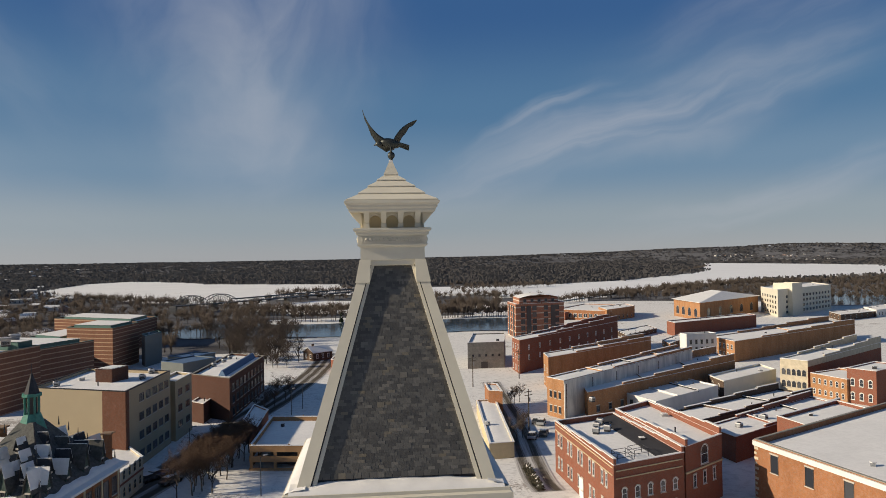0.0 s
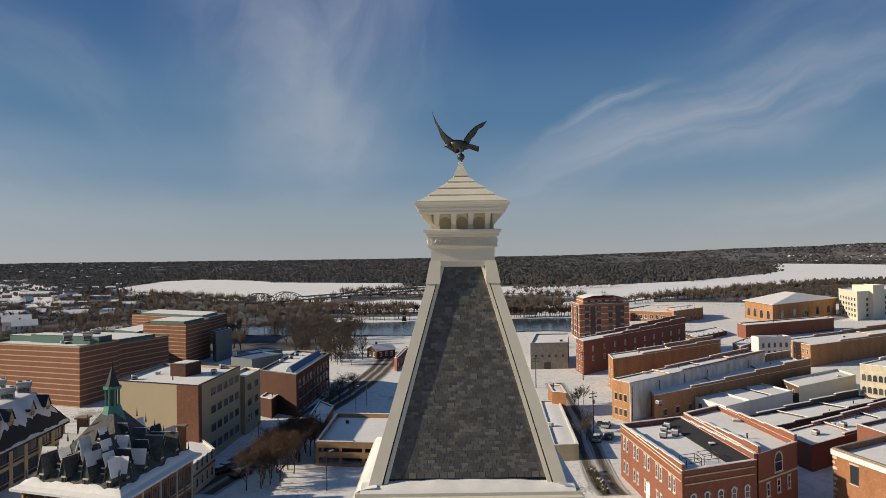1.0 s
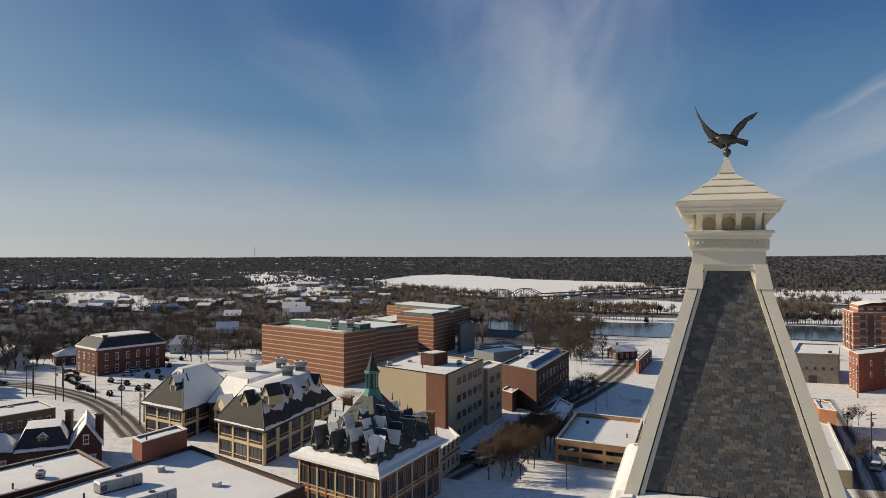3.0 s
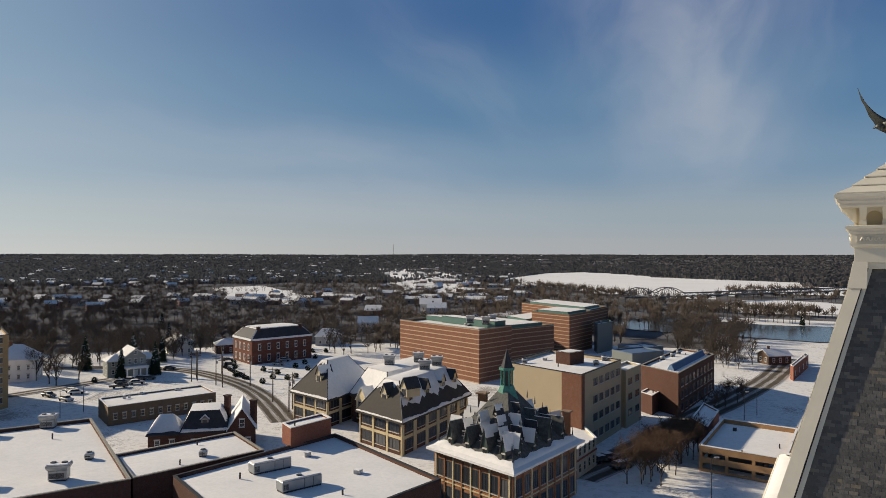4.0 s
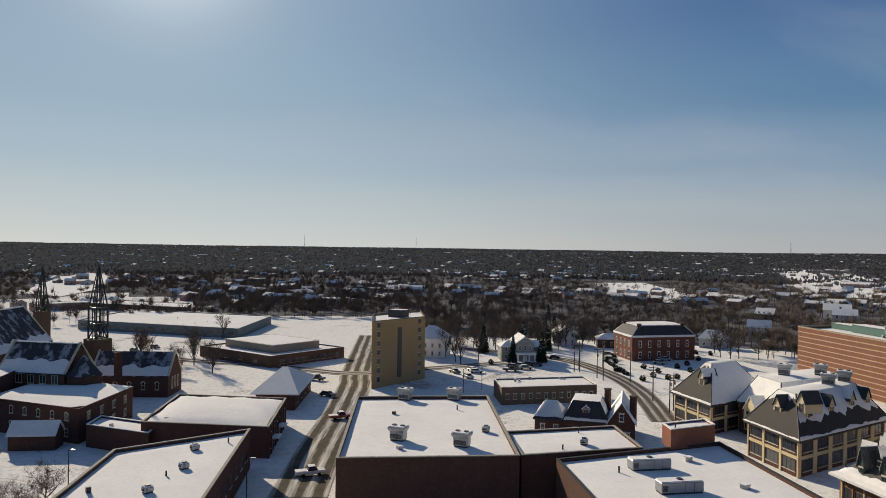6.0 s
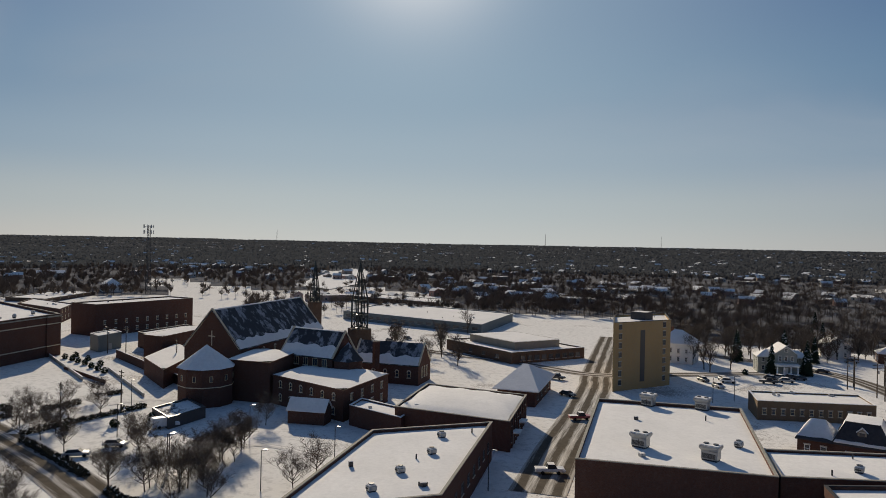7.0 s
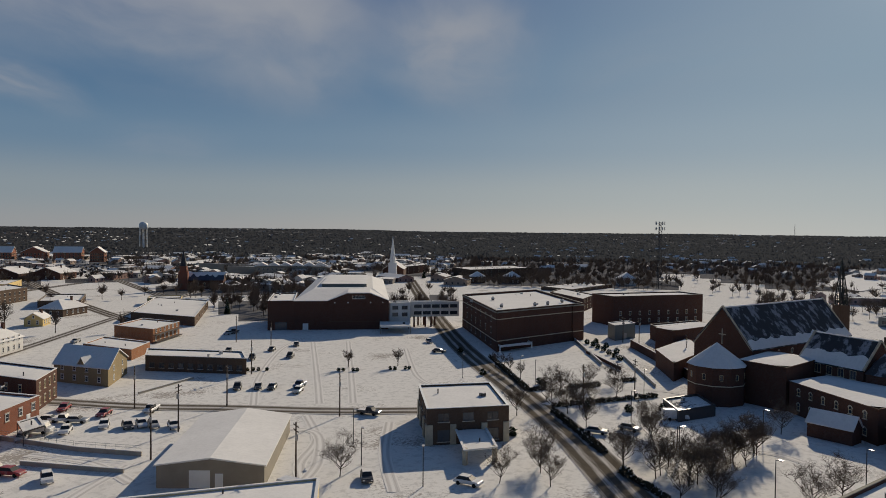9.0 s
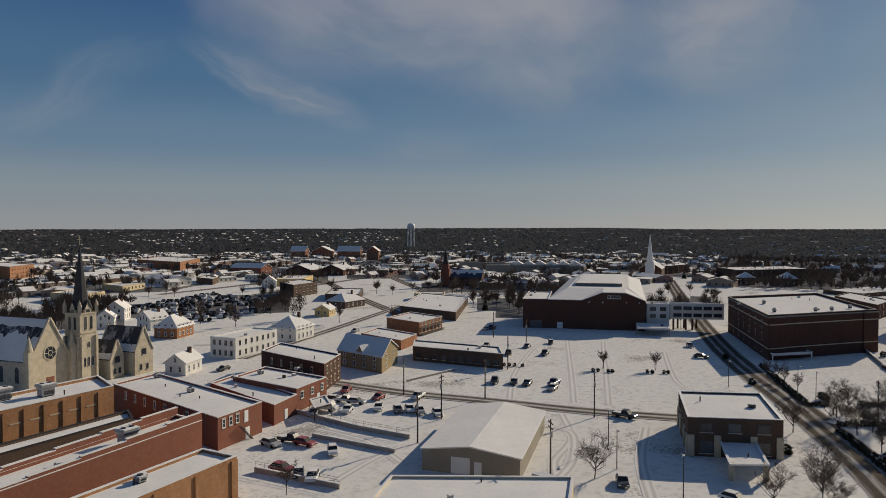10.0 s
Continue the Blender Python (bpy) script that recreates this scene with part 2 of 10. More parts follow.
CREAM = plain("cream_paint", (0.66, 0.61, 0.49), 0.55, vary=0.10, size=1.4, relief=0.003)
GREYTAN = plain("grey_tan_wall", (0.30, 0.27, 0.22), 0.8, vary=0.15, size=2.5)
YELLOW = plain("yellow_wall", (0.62, 0.46, 0.20), 0.75, vary=0.12, size=2)
BUFF = plain("buff_trim", (0.58, 0.48, 0.30), 0.7, vary=0.12, size=1)
WHITE = plain("white_paint", (0.78, 0.78, 0.76), 0.5, vary=0.08)
GREYWALL = plain("grey_panel", (0.17, 0.185, 0.18), 0.6, vary=0.1, size=4)
GREENCOP = plain("green_copper", (0.10, 0.27, 0.21), 0.6, vary=0.4, size=0.7)
GREENPANEL = plain("green_metal_panel", (0.05, 0.13, 0.11), 0.5, vary=0.15)
SLATE = plain("dark_slate", (0.055, 0.055, 0.06), 0.6, vary=0.35, size=0.8, grain=5, relief=0.015)
TARROOF = plain("tar_roof", (0.045, 0.045, 0.05), 0.85, vary=0.3, size=1.5)
DARKMETAL = plain("dark_metal", (0.05, 0.05, 0.055), 0.5, 0.4, vary=0.3)
STEEL = plain("galvanised_steel", (0.36, 0.37, 0.38), 0.45, 0.6, vary=0.2)
BRONZE = plain("dark_bronze", (0.05, 0.055, 0.05), 0.45, 0.5, vary=0.4, size=0.3)
CONCRETE = plain("concrete", (0.42, 0.38, 0.32), 0.9, vary=0.2, size=2)
WOODPOLE = plain("pole_wood", (0.11, 0.085, 0.065), 0.9, vary=0.35, size=0.5)
BARK = plain("bark", (0.085, 0.07, 0.058), 0.95, vary=0.35, size=0.6)
TWIG = plain("twigs", (0.118, 0.092, 0.074), 0.95, vary=0.3, size=2)
HEDGE = plain("evergreen_hedge", (0.060, 0.054, 0.038), 0.95, vary=0.4, size=0.5)
BLUEROOF = plain("blue_roof", (0.10, 0.16, 0.26), 0.6, vary=0.2)
GLASS = glass("window_glass")
TRIMDARK = plain("dark_window_frame", (0.07, 0.06, 0.055), 0.5, vary=0.2)
RUBBER = plain("rubber", (0.02, 0.02, 0.02), 0.8, vary=0.2)
LAMPGLASS = plain("lamp_lens", (0.7, 0.7, 0.68), 0.2, vary=0.05)


def road_mat(name, tracks, wet=None, edge=(0.55, 0.53, 0.51), bias=0.0):
    m, nt, b = nodes_of(name, 0.85)
    b.inputs["Specular IOR Level"].default_value = 0.0
    uv = nt.nodes.new("ShaderNodeUVMap").outputs[0]
    p = place_of(nt)
    sep = nt.nodes.new("ShaderNodeSeparateXYZ")
    nt.links.new(uv, sep.inputs[0])
    wave = nt.nodes.new("ShaderNodeMath")
    wave.operation = "SINE"
    scaled = remap(nt, sep.outputs[0], 0, 1, -1.57, 2 * math.pi * tracks - 1.57)
    nt.links.new(scaled, wave.inputs[0])
    rag = noise_at(nt, uv, 1.4, 6, 0.7, (14, 0.06, 1))
    slush = noise_at(nt, p, 0.5, 6, 0.65)
    add = nt.nodes.new("ShaderNodeMath")
    add.operation = "ADD"
    nt.links.new(remap(nt, wave.outputs[0], -1, 1, 0.24, -0.16), add.inputs[0])
    nt.links.new(rag, add.inputs[1])
    asph = mixed(nt, slush, wet or (0.045, 0.042, 0.038), tuple(1.2 * v for v in wet) if wet else (0.17, 0.145, 0.115))
    col = mixed(nt, remap(nt, add.outputs[0], 0.40 - bias, 0.80 - bias), asph, edge)
    nt.links.new(col, b.inputs["Base Color"])
    bump(nt, b, slush, 0.03)
    return m


ROAD = road_mat("wet_road", 3, bias=-0.10)
ROAD_SNOWY = road_mat("snowy_road", 2)


# ---- building blocks ----
def v2(p):
    return Vector((p[0], p[1], 0.0))


def thing(name, origin, label, category, group=""):
    ob = new(name)
    ob.location = origin
    return tagged(ob, label, category, group)


def root_of(ob):
    while ob.parent:
        ob = ob.parent
    return ob


def lay_uv(bm):
    """Metres along the wall and up it as UV, for laid brick."""
    uv = bm.loops.layers.uv.verify()
    bm.normal_update()
    for f in bm.faces:
        u = Vector((-f.normal.y, f.normal.x, 0))
        u = u.normalized() if u.length > 0.1 else Vector((1, 0, 0))
        for l in f.loops:
            l[uv].uv = (l.vert.co.dot(u), l.vert.co.z)


def part(name, bm, material, parent=None, label=""):
    """Links a bmesh, made in world coordinates, as one mesh object under a thing or a part."""
    me = bpy.data.meshes.new(name)
    first = material[0] if isinstance(material, (list, tuple)) else material
    if "brick" in first.name and not bm.loops.layers.uv:
        lay_uv(bm)
    if parent:
        bmesh.ops.translate(bm, vec=-root_of(parent).location, verts=bm.verts)
    bm.to_mesh(me)
    bm.free()
    for m in material if isinstance(material, (list, tuple)) else [material]:
        me.materials.append(m)
    ob = new(name, me)
    if parent:
        ob.parent = parent
    return tagged(ob, label) if label else ob


def put(name, me, m, parent, label=""):
    """One more object on a shared mesh, at the pose m in the world, under a thing."""
    ob = new(name, me)
    ob.parent = parent
    ob.matrix_basis = Matrix.Translation(-root_of(parent).location) @ m
    return tagged(ob, label) if label else ob


def box(bm, lo, hi, m=None, slot=0):
    r = bmesh.ops.create_cube(bm, size=1.0)
    for v in r["verts"]:
        v.co = Vector([lo[i] + (v.co[i] + 0.5) * (hi[i] - lo[i]) for i in range(3)])
        if m is not None:
            v.co = m @ v.co
    if slot:
        for f in {f for v in r["verts"] for f in v.link_faces}:
            f.material_index = slot
    return r["verts"]


def tube(bm, p, q, r1, r2=None, n=6, caps=False):
    """A tapered tube from p to q."""
    p, q = Vector(p), Vector(q)
    r2 = r1 if r2 is None else r2
    rot = (q - p).to_track_quat("Z", "Y").to_matrix()
    rings = []
    for c, r in ((p, r1), (q, r2)):
        rings.append([bm.verts.new(c + rot @ Vector((r * math.cos(2 * math.pi * k / n), r * math.sin(2 * math.pi * k / n), 0))) for k in range(n)])
    for k in range(n):
        bm.faces.new((rings[0][k], rings[0][(k + 1) % n], rings[1][(k + 1) % n], rings[1][k]))
    if caps:
        bm.faces.new(rings[0][::-1])
        bm.faces.new(rings[1])


def solid(bm, low, high, slot=0):
    """A closed prism between two rings of equally many points."""
    a = [bm.verts.new(p) for p in low]
    b = [bm.verts.new(p) for p in high]
    n = len(a)
    fs = [bm.faces.new(a[::-1]), bm.faces.new(b)]
    for k in range(n):
        fs.append(bm.faces.new((a[k], a[(k + 1) % n], b[(k + 1) % n], b[k])))
    for f in fs:
        f.material_index = slot
    return fs


def tidy(bm):
    bmesh.ops.recalc_face_normals(bm, faces=bm.faces)
    return bm


def ccw(q):
    area = sum(q[i].x * q[(i + 1) % len(q)].y - q[(i + 1) % len(q)].x * q[i].y for i in range(len(q)))
    return area > 0


def inset(q, d):
    """The ring q (of Vectors in the plane) drawn in by d."""
    s = 1 if ccw(q) else -1
    out, n = [], len(q)
    for i in range(n):
        u = (q[i] - q[i - 1]).normalized()
        w = (q[(i + 1) % n] - q[i]).normalized()
        n1, n2 = Vector((-u.y, u.x, 0)) * s, Vector((-w.y, w.x, 0)) * s
        k = (n1 + n2)
        out.append(q[i] + k * (d / max(0.3, 1 + n1.dot(n2))))
    return out


def wall_ring(bm, q, z0, z1, slot=0):
    """Upright walls on the ring q, with metres along the wall as UV."""
    uv = bm.loops.layers.uv.verify()
    n, run = len(q), 0.0
    for i in range(n):
        p, r = q[i], q[(i + 1) % n]
        L = (r - p).length
        vs = [bm.verts.new((p.x, p.y, z0)), bm.verts.new((r.x, r.y, z0)), bm.verts.new((r.x, r.y, z1)), bm.verts.new((p.x, p.y, z1))]
        f = bm.faces.new(vs)
        f.material_index = slot
        for l, c in zip(f.loops, ((run, z0), (run + L, z0), (run + L, z1), (run, z1))):
            l[uv].uv = c
        run += L


def snow_sheet(q, z, thick=0.14, cell=2.5, rough=0.05):
    """A bed of snow on a roof of four corners, softly uneven, thinner at its edges."""
    a, b, c, d = q
    nx = max(3, min(26, int((b - a).length / cell)))
    ny = max(3, min(26, int((d - a).length / cell)))
    bm = bmesh.new()
    grid = []
    for j in range(ny + 1):
        row = []
        for i in range(nx + 1):
            s, t = i / nx, j / ny
            p = (a * (1 - s) + b * s) * (1 - t) + (d * (1 - s) + c * s) * t
            edge = i in (0, nx) or j in (0, ny)
            h = 0.02 if edge else thick + rough * (noise.noise(p * 0.15) + 0.6 * noise.noise(p * 0.6))
            row.append(bm.verts.new((p.x, p.y, z + h)))
        grid.append(row)
    for j in range(ny):
        for i in range(nx):
            f = bm.faces.new((grid[j][i], grid[j][i + 1], grid[j + 1][i + 1], grid[j + 1][i]))
            f.smooth = True
    return tidy(bm)


WIN = {}


def window_mesh(w, h, kind, frame_mat, glass_mat):
    """A window to set on a wall: x along the wall, y out of it, its sill at z = 0."""
    key = (round(w, 2), round(h, 2), kind, frame_mat.name, glass_mat.name)
    if key in WIN:
        return WIN[key]
    bm = bmesh.new()
    t = 0.09 if w > 0.8 else 0.06
    if kind == "arch":
        n = 8
        ring = [(-w / 2, 0), (w / 2, 0)] + [(w / 2 * math.cos(math.pi * k / n), h - w / 2 + w / 2 * math.sin(math.pi * k / n)) for k in range(n + 1)]
    else:
        ring = [(-w / 2, 0), (w / 2, 0), (w / 2, h), (-w / 2, h)]
    cx, cz = 0, h / 2
    inner = [(x * (1 - 2 * t / w), cz + (z - cz) * (1 - 2 * t / h)) for x, z in ring]
    o = [bm.verts.new((x, 0.07, z)) for x, z in ring]
    i0 = [bm.verts.new((x, 0.07, z)) for x, z in inner]
    i1 = [bm.verts.new((x, 0.012, z)) for x, z in inner]
    ob = [bm.verts.new((x, -0.02, z)) for x, z in ring]
    n = len(ring)
    for k in range(n):
        j = (k + 1) % n
        bm.faces.new((o[k], i0[k], i0[j], o[j]))
        bm.faces.new((i0[k], i1[k], i1[j], i0[j]))
        bm.faces.new((ob[k], o[k], o[j], ob[j]))
    bm.faces.new(i1[::-1]).material_index = 1
    if kind in ("sash", "arch"):
        box(bm, (-w / 2 + t, 0.012, h * 0.5 - 0.03), (w / 2 - t, 0.05, h * 0.5 + 0.03))
    if kind == "grid":
        for k in range(1, max(2, round(w / 1.3))):
            x = -w / 2 + w * k / max(2, round(w / 1.3))
            box(bm, (x - 0.03, 0.012, t), (x + 0.03, 0.05, h - t))
    if kind != "bare":
        box(bm, (-w / 2 - 0.1, -0.02, -0.14), (w / 2 + 0.1, 0.16, 0), slot=2)
    if kind in ("sash", "lintel"):
        box(bm, (-w / 2 - 0.12, -0.02, h), (w / 2 + 0.12, 0.10, h + 0.22), slot=2)
    if kind == "arch":
        rim = [(x * (1 + 0.36 / w), h - w / 2 + (z - h + w / 2) * (1 + 0.36 / w)) for x, z in ring[2:]]
        a = [bm.verts.new((x, 0.09, z)) for x, z in ring[2:]]
        b = [bm.verts.new((x, 0.09, z)) for x, z in rim]
        for k in range(len(a) - 1):
            bm.faces.new((a[k], a[k + 1], b[k + 1], b[k])).material_index = 2
    tidy(bm)
    me = bpy.data.meshes.new("window")
    bm.to_mesh(me)
    bm.free()
    for m in (frame_mat, glass_mat, SILL):
        me.materials.append(m)
    WIN[key] = me
    return me


SILL = plain("stone_sill", (0.50, 0.46, 0.40), 0.8, vary=0.15)


def face_pose(q, i, s, z):
    """The pose on wall i of the ring q, at the share s of its length and at height z, y pointing out."""
    p, r = q[i % len(q)], q[(i + 1) % len(q)]
    u = (r - p).normalized()
    n = Vector((u.y, -u.x, 0)) * (1 if ccw(q) else -1)
    x = n.cross(Vector((0, 0, 1))) * -1
    x = Vector((0, 0, 1)).cross(n) * -1
    at = p.lerp(r, s)
    m = Matrix((x, n, Vector((0, 0, 1)))).transposed().to_4x4()
    m.translation = (at.x, at.y, z)
    return m


def windows(owner, q, face, cols, rows, w, h, z, dz=3.2, kind="sash", s0=0.0, s1=1.0, frame_mat=None, skip=()):
    me = window_mesh(w, h, kind, frame_mat or WHITE, GLASS)
    for r in range(rows):
        for c in range(cols):
            if (c, r) not in skip:
                put("window", me, face_pose(q, face, s0 + (s1 - s0) * (c + 0.5) / cols, z + r * dz), owner)


def door(owner, q, face, s, w=1.0, h=2.1, material=None, z=0.05):
    m = face_pose(q, face, s, z)
    bm = bmesh.new()
    box(bm, (-w / 2 - 0.12, -0.02, 0), (w / 2 + 0.12, 0.05, h + 0.12), m)
    box(bm, (-w / 2, 0.05, 0), (w / 2, 0.09, h), m)
    box(bm, (w / 2 - 0.2, 0.09, h * 0.45), (w / 2 - 0.1, 0.15, h * 0.5), m)
    part("door", bm, material or WHITE, owner)


def strip(owner, name, q, face, z0, z1, out, material, s0=0.0, s1=1.0):
    """A band, cornice or pilaster on a wall, out metres proud."""
    n = len(q)
    L = (q[(face + 1) % n] - q[face % n]).length
    m = face_pose(q, face, (s0 + s1) / 2, 0)
    bm = bmesh.new()
    half = L * (s1 - s0) / 2
    box(bm, (-half, -0.02, z0), (half, out, z1), m)
    return part(name, bm, material, owner)


def ring4(a, b, c):
    a, b, c = v2(a), v2(b), v2(c)
    return [a, b, c, a + c - b]


def block(name, label, a, b, c, h, wall, parapet=0.6, cope=None, roof=None, z0=0.0, category="building", owner=None, group="", curb=0.35, steps=0, rise=0.5, cross=0, sides=(1, 3)):
    """A flat-roofed building on the parallelogram a, b, c: walls, parapet with coping, and the snow on its roof."""
    q = ring4(a, b, c)
    t = owner or thing(name, (q[1].x, q[1].y, 0), label, category, group)
    bm = bmesh.new()
    wall_ring(bm, q, z0, h - 0.1)
    wall_ring(bm, inset(q, curb), h - parapet - 0.2, h - 0.1)
    part("wall", tidy(bm), wall, t)
    bm = bmesh.new()
    o, i = inset(q, -0.06), inset(q, curb + 0.04)
    for k in range(4):
        j = (k + 1) % 4
        solid(bm, [(*p.xy, h - 0.1) for p in (o[k], o[j], i[j], i[k])], [(*p.xy, h + 0.03) for p in (o[k], o[j], i[j], i[k])])
    part("coping", tidy(bm), cope or SNOW, t)
    part("roof", snow_sheet(inset(q, curb), h - parapet - 0.12), roof or SNOW, t, "" if roof else "snow covered flat roof")
    # party walls that step up towards the street, and low walls across the roof
    for f in sides if steps else ():
        L = (q[(f + 1) % 4] - q[f]).length
        for k in range(1, steps + 1):
            s0, s1 = k / (steps + 1), (k + 1) / (steps + 1)
            if f == sides[1]:
                s0, s1 = 1 - s1, 1 - s0
            m = face_pose(q, f, (s0 + s1) / 2, 0)
            half = L * (s1 - s0) / 2
            bm = bmesh.new()
            box(bm, (-half, -0.4, h - 0.05), (half, -0.01, h + k * rise), m)
            st = part("stepped_parapet", bm, wall, t)
            bm = bmesh.new()
            box(bm, (-half, -0.46, h + k * rise), (half, 0.05, h + k * rise + 0.13), m)
            part("parapet_snow", bm, SNOW, st)
    for k in range(cross):
        s = (k + 1) / (cross + 1)
        p, r = q[1].lerp(q[2], s), q[0].lerp(q[3], s)
        u = (q[2] - q[1]).normalized() * 0.18
        bm = bmesh.new()
        ring = [p - u, p + u, r + u, r - u]
        solid(bm, [(*v.xy, h - parapet - 0.2) for v in ring], [(*v.xy, h + 0.12) for v in ring])
        part("party_wall", tidy(bm), TARROOF if k % 2 else wall, t)
        bm = bmesh.new()
        solid(bm, [(*v.xy, h + 0.12) for v in ring], [(*v.xy, h + 0.24) for v in ring])
        part("party_wall_snow", tidy(bm), SNOW, t)
    rv = random.Random(int(q[1].x * 31 + q[1].y * 17))
    size = (q[1] - q[0]).length * (q[2] - q[1]).length
    for k in range(min(4, 1 + int(size / 260))):
        s, u = rv.uniform(0.12, 0.88), rv.uniform(0.12, 0.88)
        p = q[0].lerp(q[1], s) + (q[3] - q[0]) * u
        zr = h - parapet - 0.1
        bm = bmesh.new()
        if rv.random() < 0.55:
            tube(bm, (p.x, p.y, zr), (p.x, p.y, zr + rv.uniform(0.6, 1.1)), 0.13, 0.13, 7, True)
            part("vent_pipe", bm, DARKMETAL, t)
        else:
            w, g = rv.uniform(0.5, 1.1), rv.uniform(0.5, 0.9)
            box(bm, (-w / 2, -w / 2, 0), (w / 2, w / 2, g), pose(p.x, p.y, zr, 0, 0, rv.uniform(0, 90)))
            vb = part("vent_box", bm, STEEL if rv.random() < 0.6 else DARKMETAL, t)
            bm = bmesh.new()
            box(bm, (-w / 2, -w / 2, g), (w / 2, w / 2, g + 0.1), pose(p.x, p.y, zr, 0, 0, 0))
            part("snow_cap", bm, SNOW, vb)
    return t, q


def pitched(owner, q, z, top, ridge=0.0, over=0.4, mat_roof=None, thick=0.22, along=0, name="roof", label="", flat=0.0, bands=()):
    """A gable (ridge=1), hip (0 to 1: the ridge's share of the length) or pyramid (0) roof on the ring q from z up to top."""
    o = inset(q, -over)
    k = along
    e = [o[k % 4], o[(k + 1) % 4], o[(k + 2) % 4], o[(k + 3) % 4]]
    m0, m1 = (e[3] + e[0]) / 2, (e[1] + e[2]) / 2
    c = (m0 + m1) / 2
    r0, r1 = c.lerp(m0, ridge), c.lerp(m1, ridge)
    bm = bmesh.new()
    if ridge >= 1 and not flat:
        # two slabs that leave the gable ends open
        ends = [[bm.verts.new(v) for v in ((*a.xy, z), (*m.xy, top), (*b.xy, z), (*b.xy, z - thick), (*m.xy, top - thick * 1.2), (*a.xy, z - thick))] for a, m, b in ((e[0], m0, e[3]), (e[1], m1, e[2]))]
        for i in range(6):
            bm.faces.new((ends[0][i], ends[0][(i + 1) % 6], ends[1][(i + 1) % 6], ends[1][i]))
        for v in ends:
            bm.faces.new((v[0], v[1], v[4], v[5]))
            bm.faces.new((v[1], v[2], v[3], v[4]))
        ob = part(name, tidy(bm), mat_roof or SNOW, owner, label)
        for b, (s0, s1, amp) in enumerate(bands):
            for i in (0, 2):
                snow_band(owner, (*e[i].xy, z), (*e[i + 1].xy, z), (*(m0, m1)[i > 0].xy, top), (*(m1, m0)[i > 0].xy, top), s0, s1, amp, 3.7 * i + 11 * b + e[0].x)
        return ob
    low = [bm.verts.new((p.x, p.y, z - thick)) for p in e]
    ev = [bm.verts.new((p.x, p.y, z)) for p in e]
    if flat:
        hw = [(p - c) for p in e]
        tops = [bm.verts.new((*(c + d * flat).xy, top)) for d in hw]
        fs = [(ev[i], ev[(i + 1) % 4], tops[(i + 1) % 4], tops[i]) for i in range(4)] + [tuple(tops)]
    else:
        t0, t1 = bm.verts.new((r0.x, r0.y, top)), bm.verts.new((r1.x, r1.y, top))
        fs = [(ev[0], ev[1], t1, t0), (ev[1], ev[2], t1), (ev[2], ev[3], t0, t1), (ev[3], ev[0], t0)]
    for f in fs:
        bm.faces.new(f)
    for i in range(4):
        bm.faces.new((low[i], low[(i + 1) % 4], ev[(i + 1) % 4], ev[i]))
    bm.faces.new(low[::-1])
    tops3 = [c + (p - c) * flat for p in e] if flat else [r0, r1, r1, r0]
    ob = part(name, tidy(bm), mat_roof or SNOW, owner, label)
    for b, (s0, s1, amp) in enumerate(bands):
        for i in range(4):
            j = (i + 1) % 4
            snow_band(owner, (*e[i].xy, z), (*e[j].xy, z), (*tops3[i].xy, top), (*tops3[j].xy, top), s0, s1, amp, 3.7 * i + 11 * b + e[0].x)
    return ob


def snow_band(owner, e0, e1, r0, r1, s0, s1, amp, seed=0.0):
    """A bed of snow with ragged edges on a roof slope, from the share s0 to s1 of the way up."""
    e0, e1, r0, r1 = (Vector(p) for p in (e0, e1, r0, r1))
    up = (e1 - e0).cross(r0 - e0).normalized()
    if up.z < 0:
        up.negate()
    n = max(8, min(40, int((e1 - e0).length / 0.7)))
    bm = bmesh.new()
    grid = []
    for j in range(5):
        row = []
        for i in range(n + 1):
            u = i / n
            f = Vector((u * (e1 - e0).length * 0.35 + seed, seed, 0))
            lo = max(0.0, s0 + amp * (noise.noise(f) + 0.6 * noise.noise(f * 3.1))) if s0 > 0 else s0
            hi = min(1.0, s1 + amp * (noise.noise(f + Vector((9, 3, 0))) + 0.6 * noise.noise(f * 3.3))) if s1 < 1 else s1
            v = lo + (max(hi, lo + 0.01) - lo) * j / 4
            p = e0.lerp(e1, u).lerp(r0.lerp(r1, u), v)
            h = 0.02 if j in (0, 4) or i in (0, n) else 0.13
            row.append(bm.verts.new(p + up * h))
        grid.append(row)
    for j in range(4):
        for i in range(n):
            bm.faces.new((grid[j][i], grid[j][i + 1], grid[j + 1][i + 1], grid[j + 1][i])).smooth = True
    return part("roof_snow", tidy(bm), SNOW, owner, "bed of snow lying on the slope")


def gable_walls(bm, q, z0, z1, top, along=0):
    """Walls with gables on the two ends across the ridge."""
    wall_ring(bm, q, z0, z1)
    k = along
    e = [q[k % 4], q[(k + 1) % 4], q[(k + 2) % 4], q[(k + 3) % 4]]
    uv = bm.loops.layers.uv.verify()
    for p, r in ((e[1], e[2]), (e[3], e[0])):
        m = (p + r) / 2
        L = (r - p).length
        f = bm.faces.new([bm.verts.new((p.x, p.y, z1)), bm.verts.new((r.x, r.y, z1)), bm.verts.new((m.x, m.y, top))])
        for l, c in zip(f.loops, ((0, z1), (L, z1), (L / 2, top))):
            l[uv].uv = c


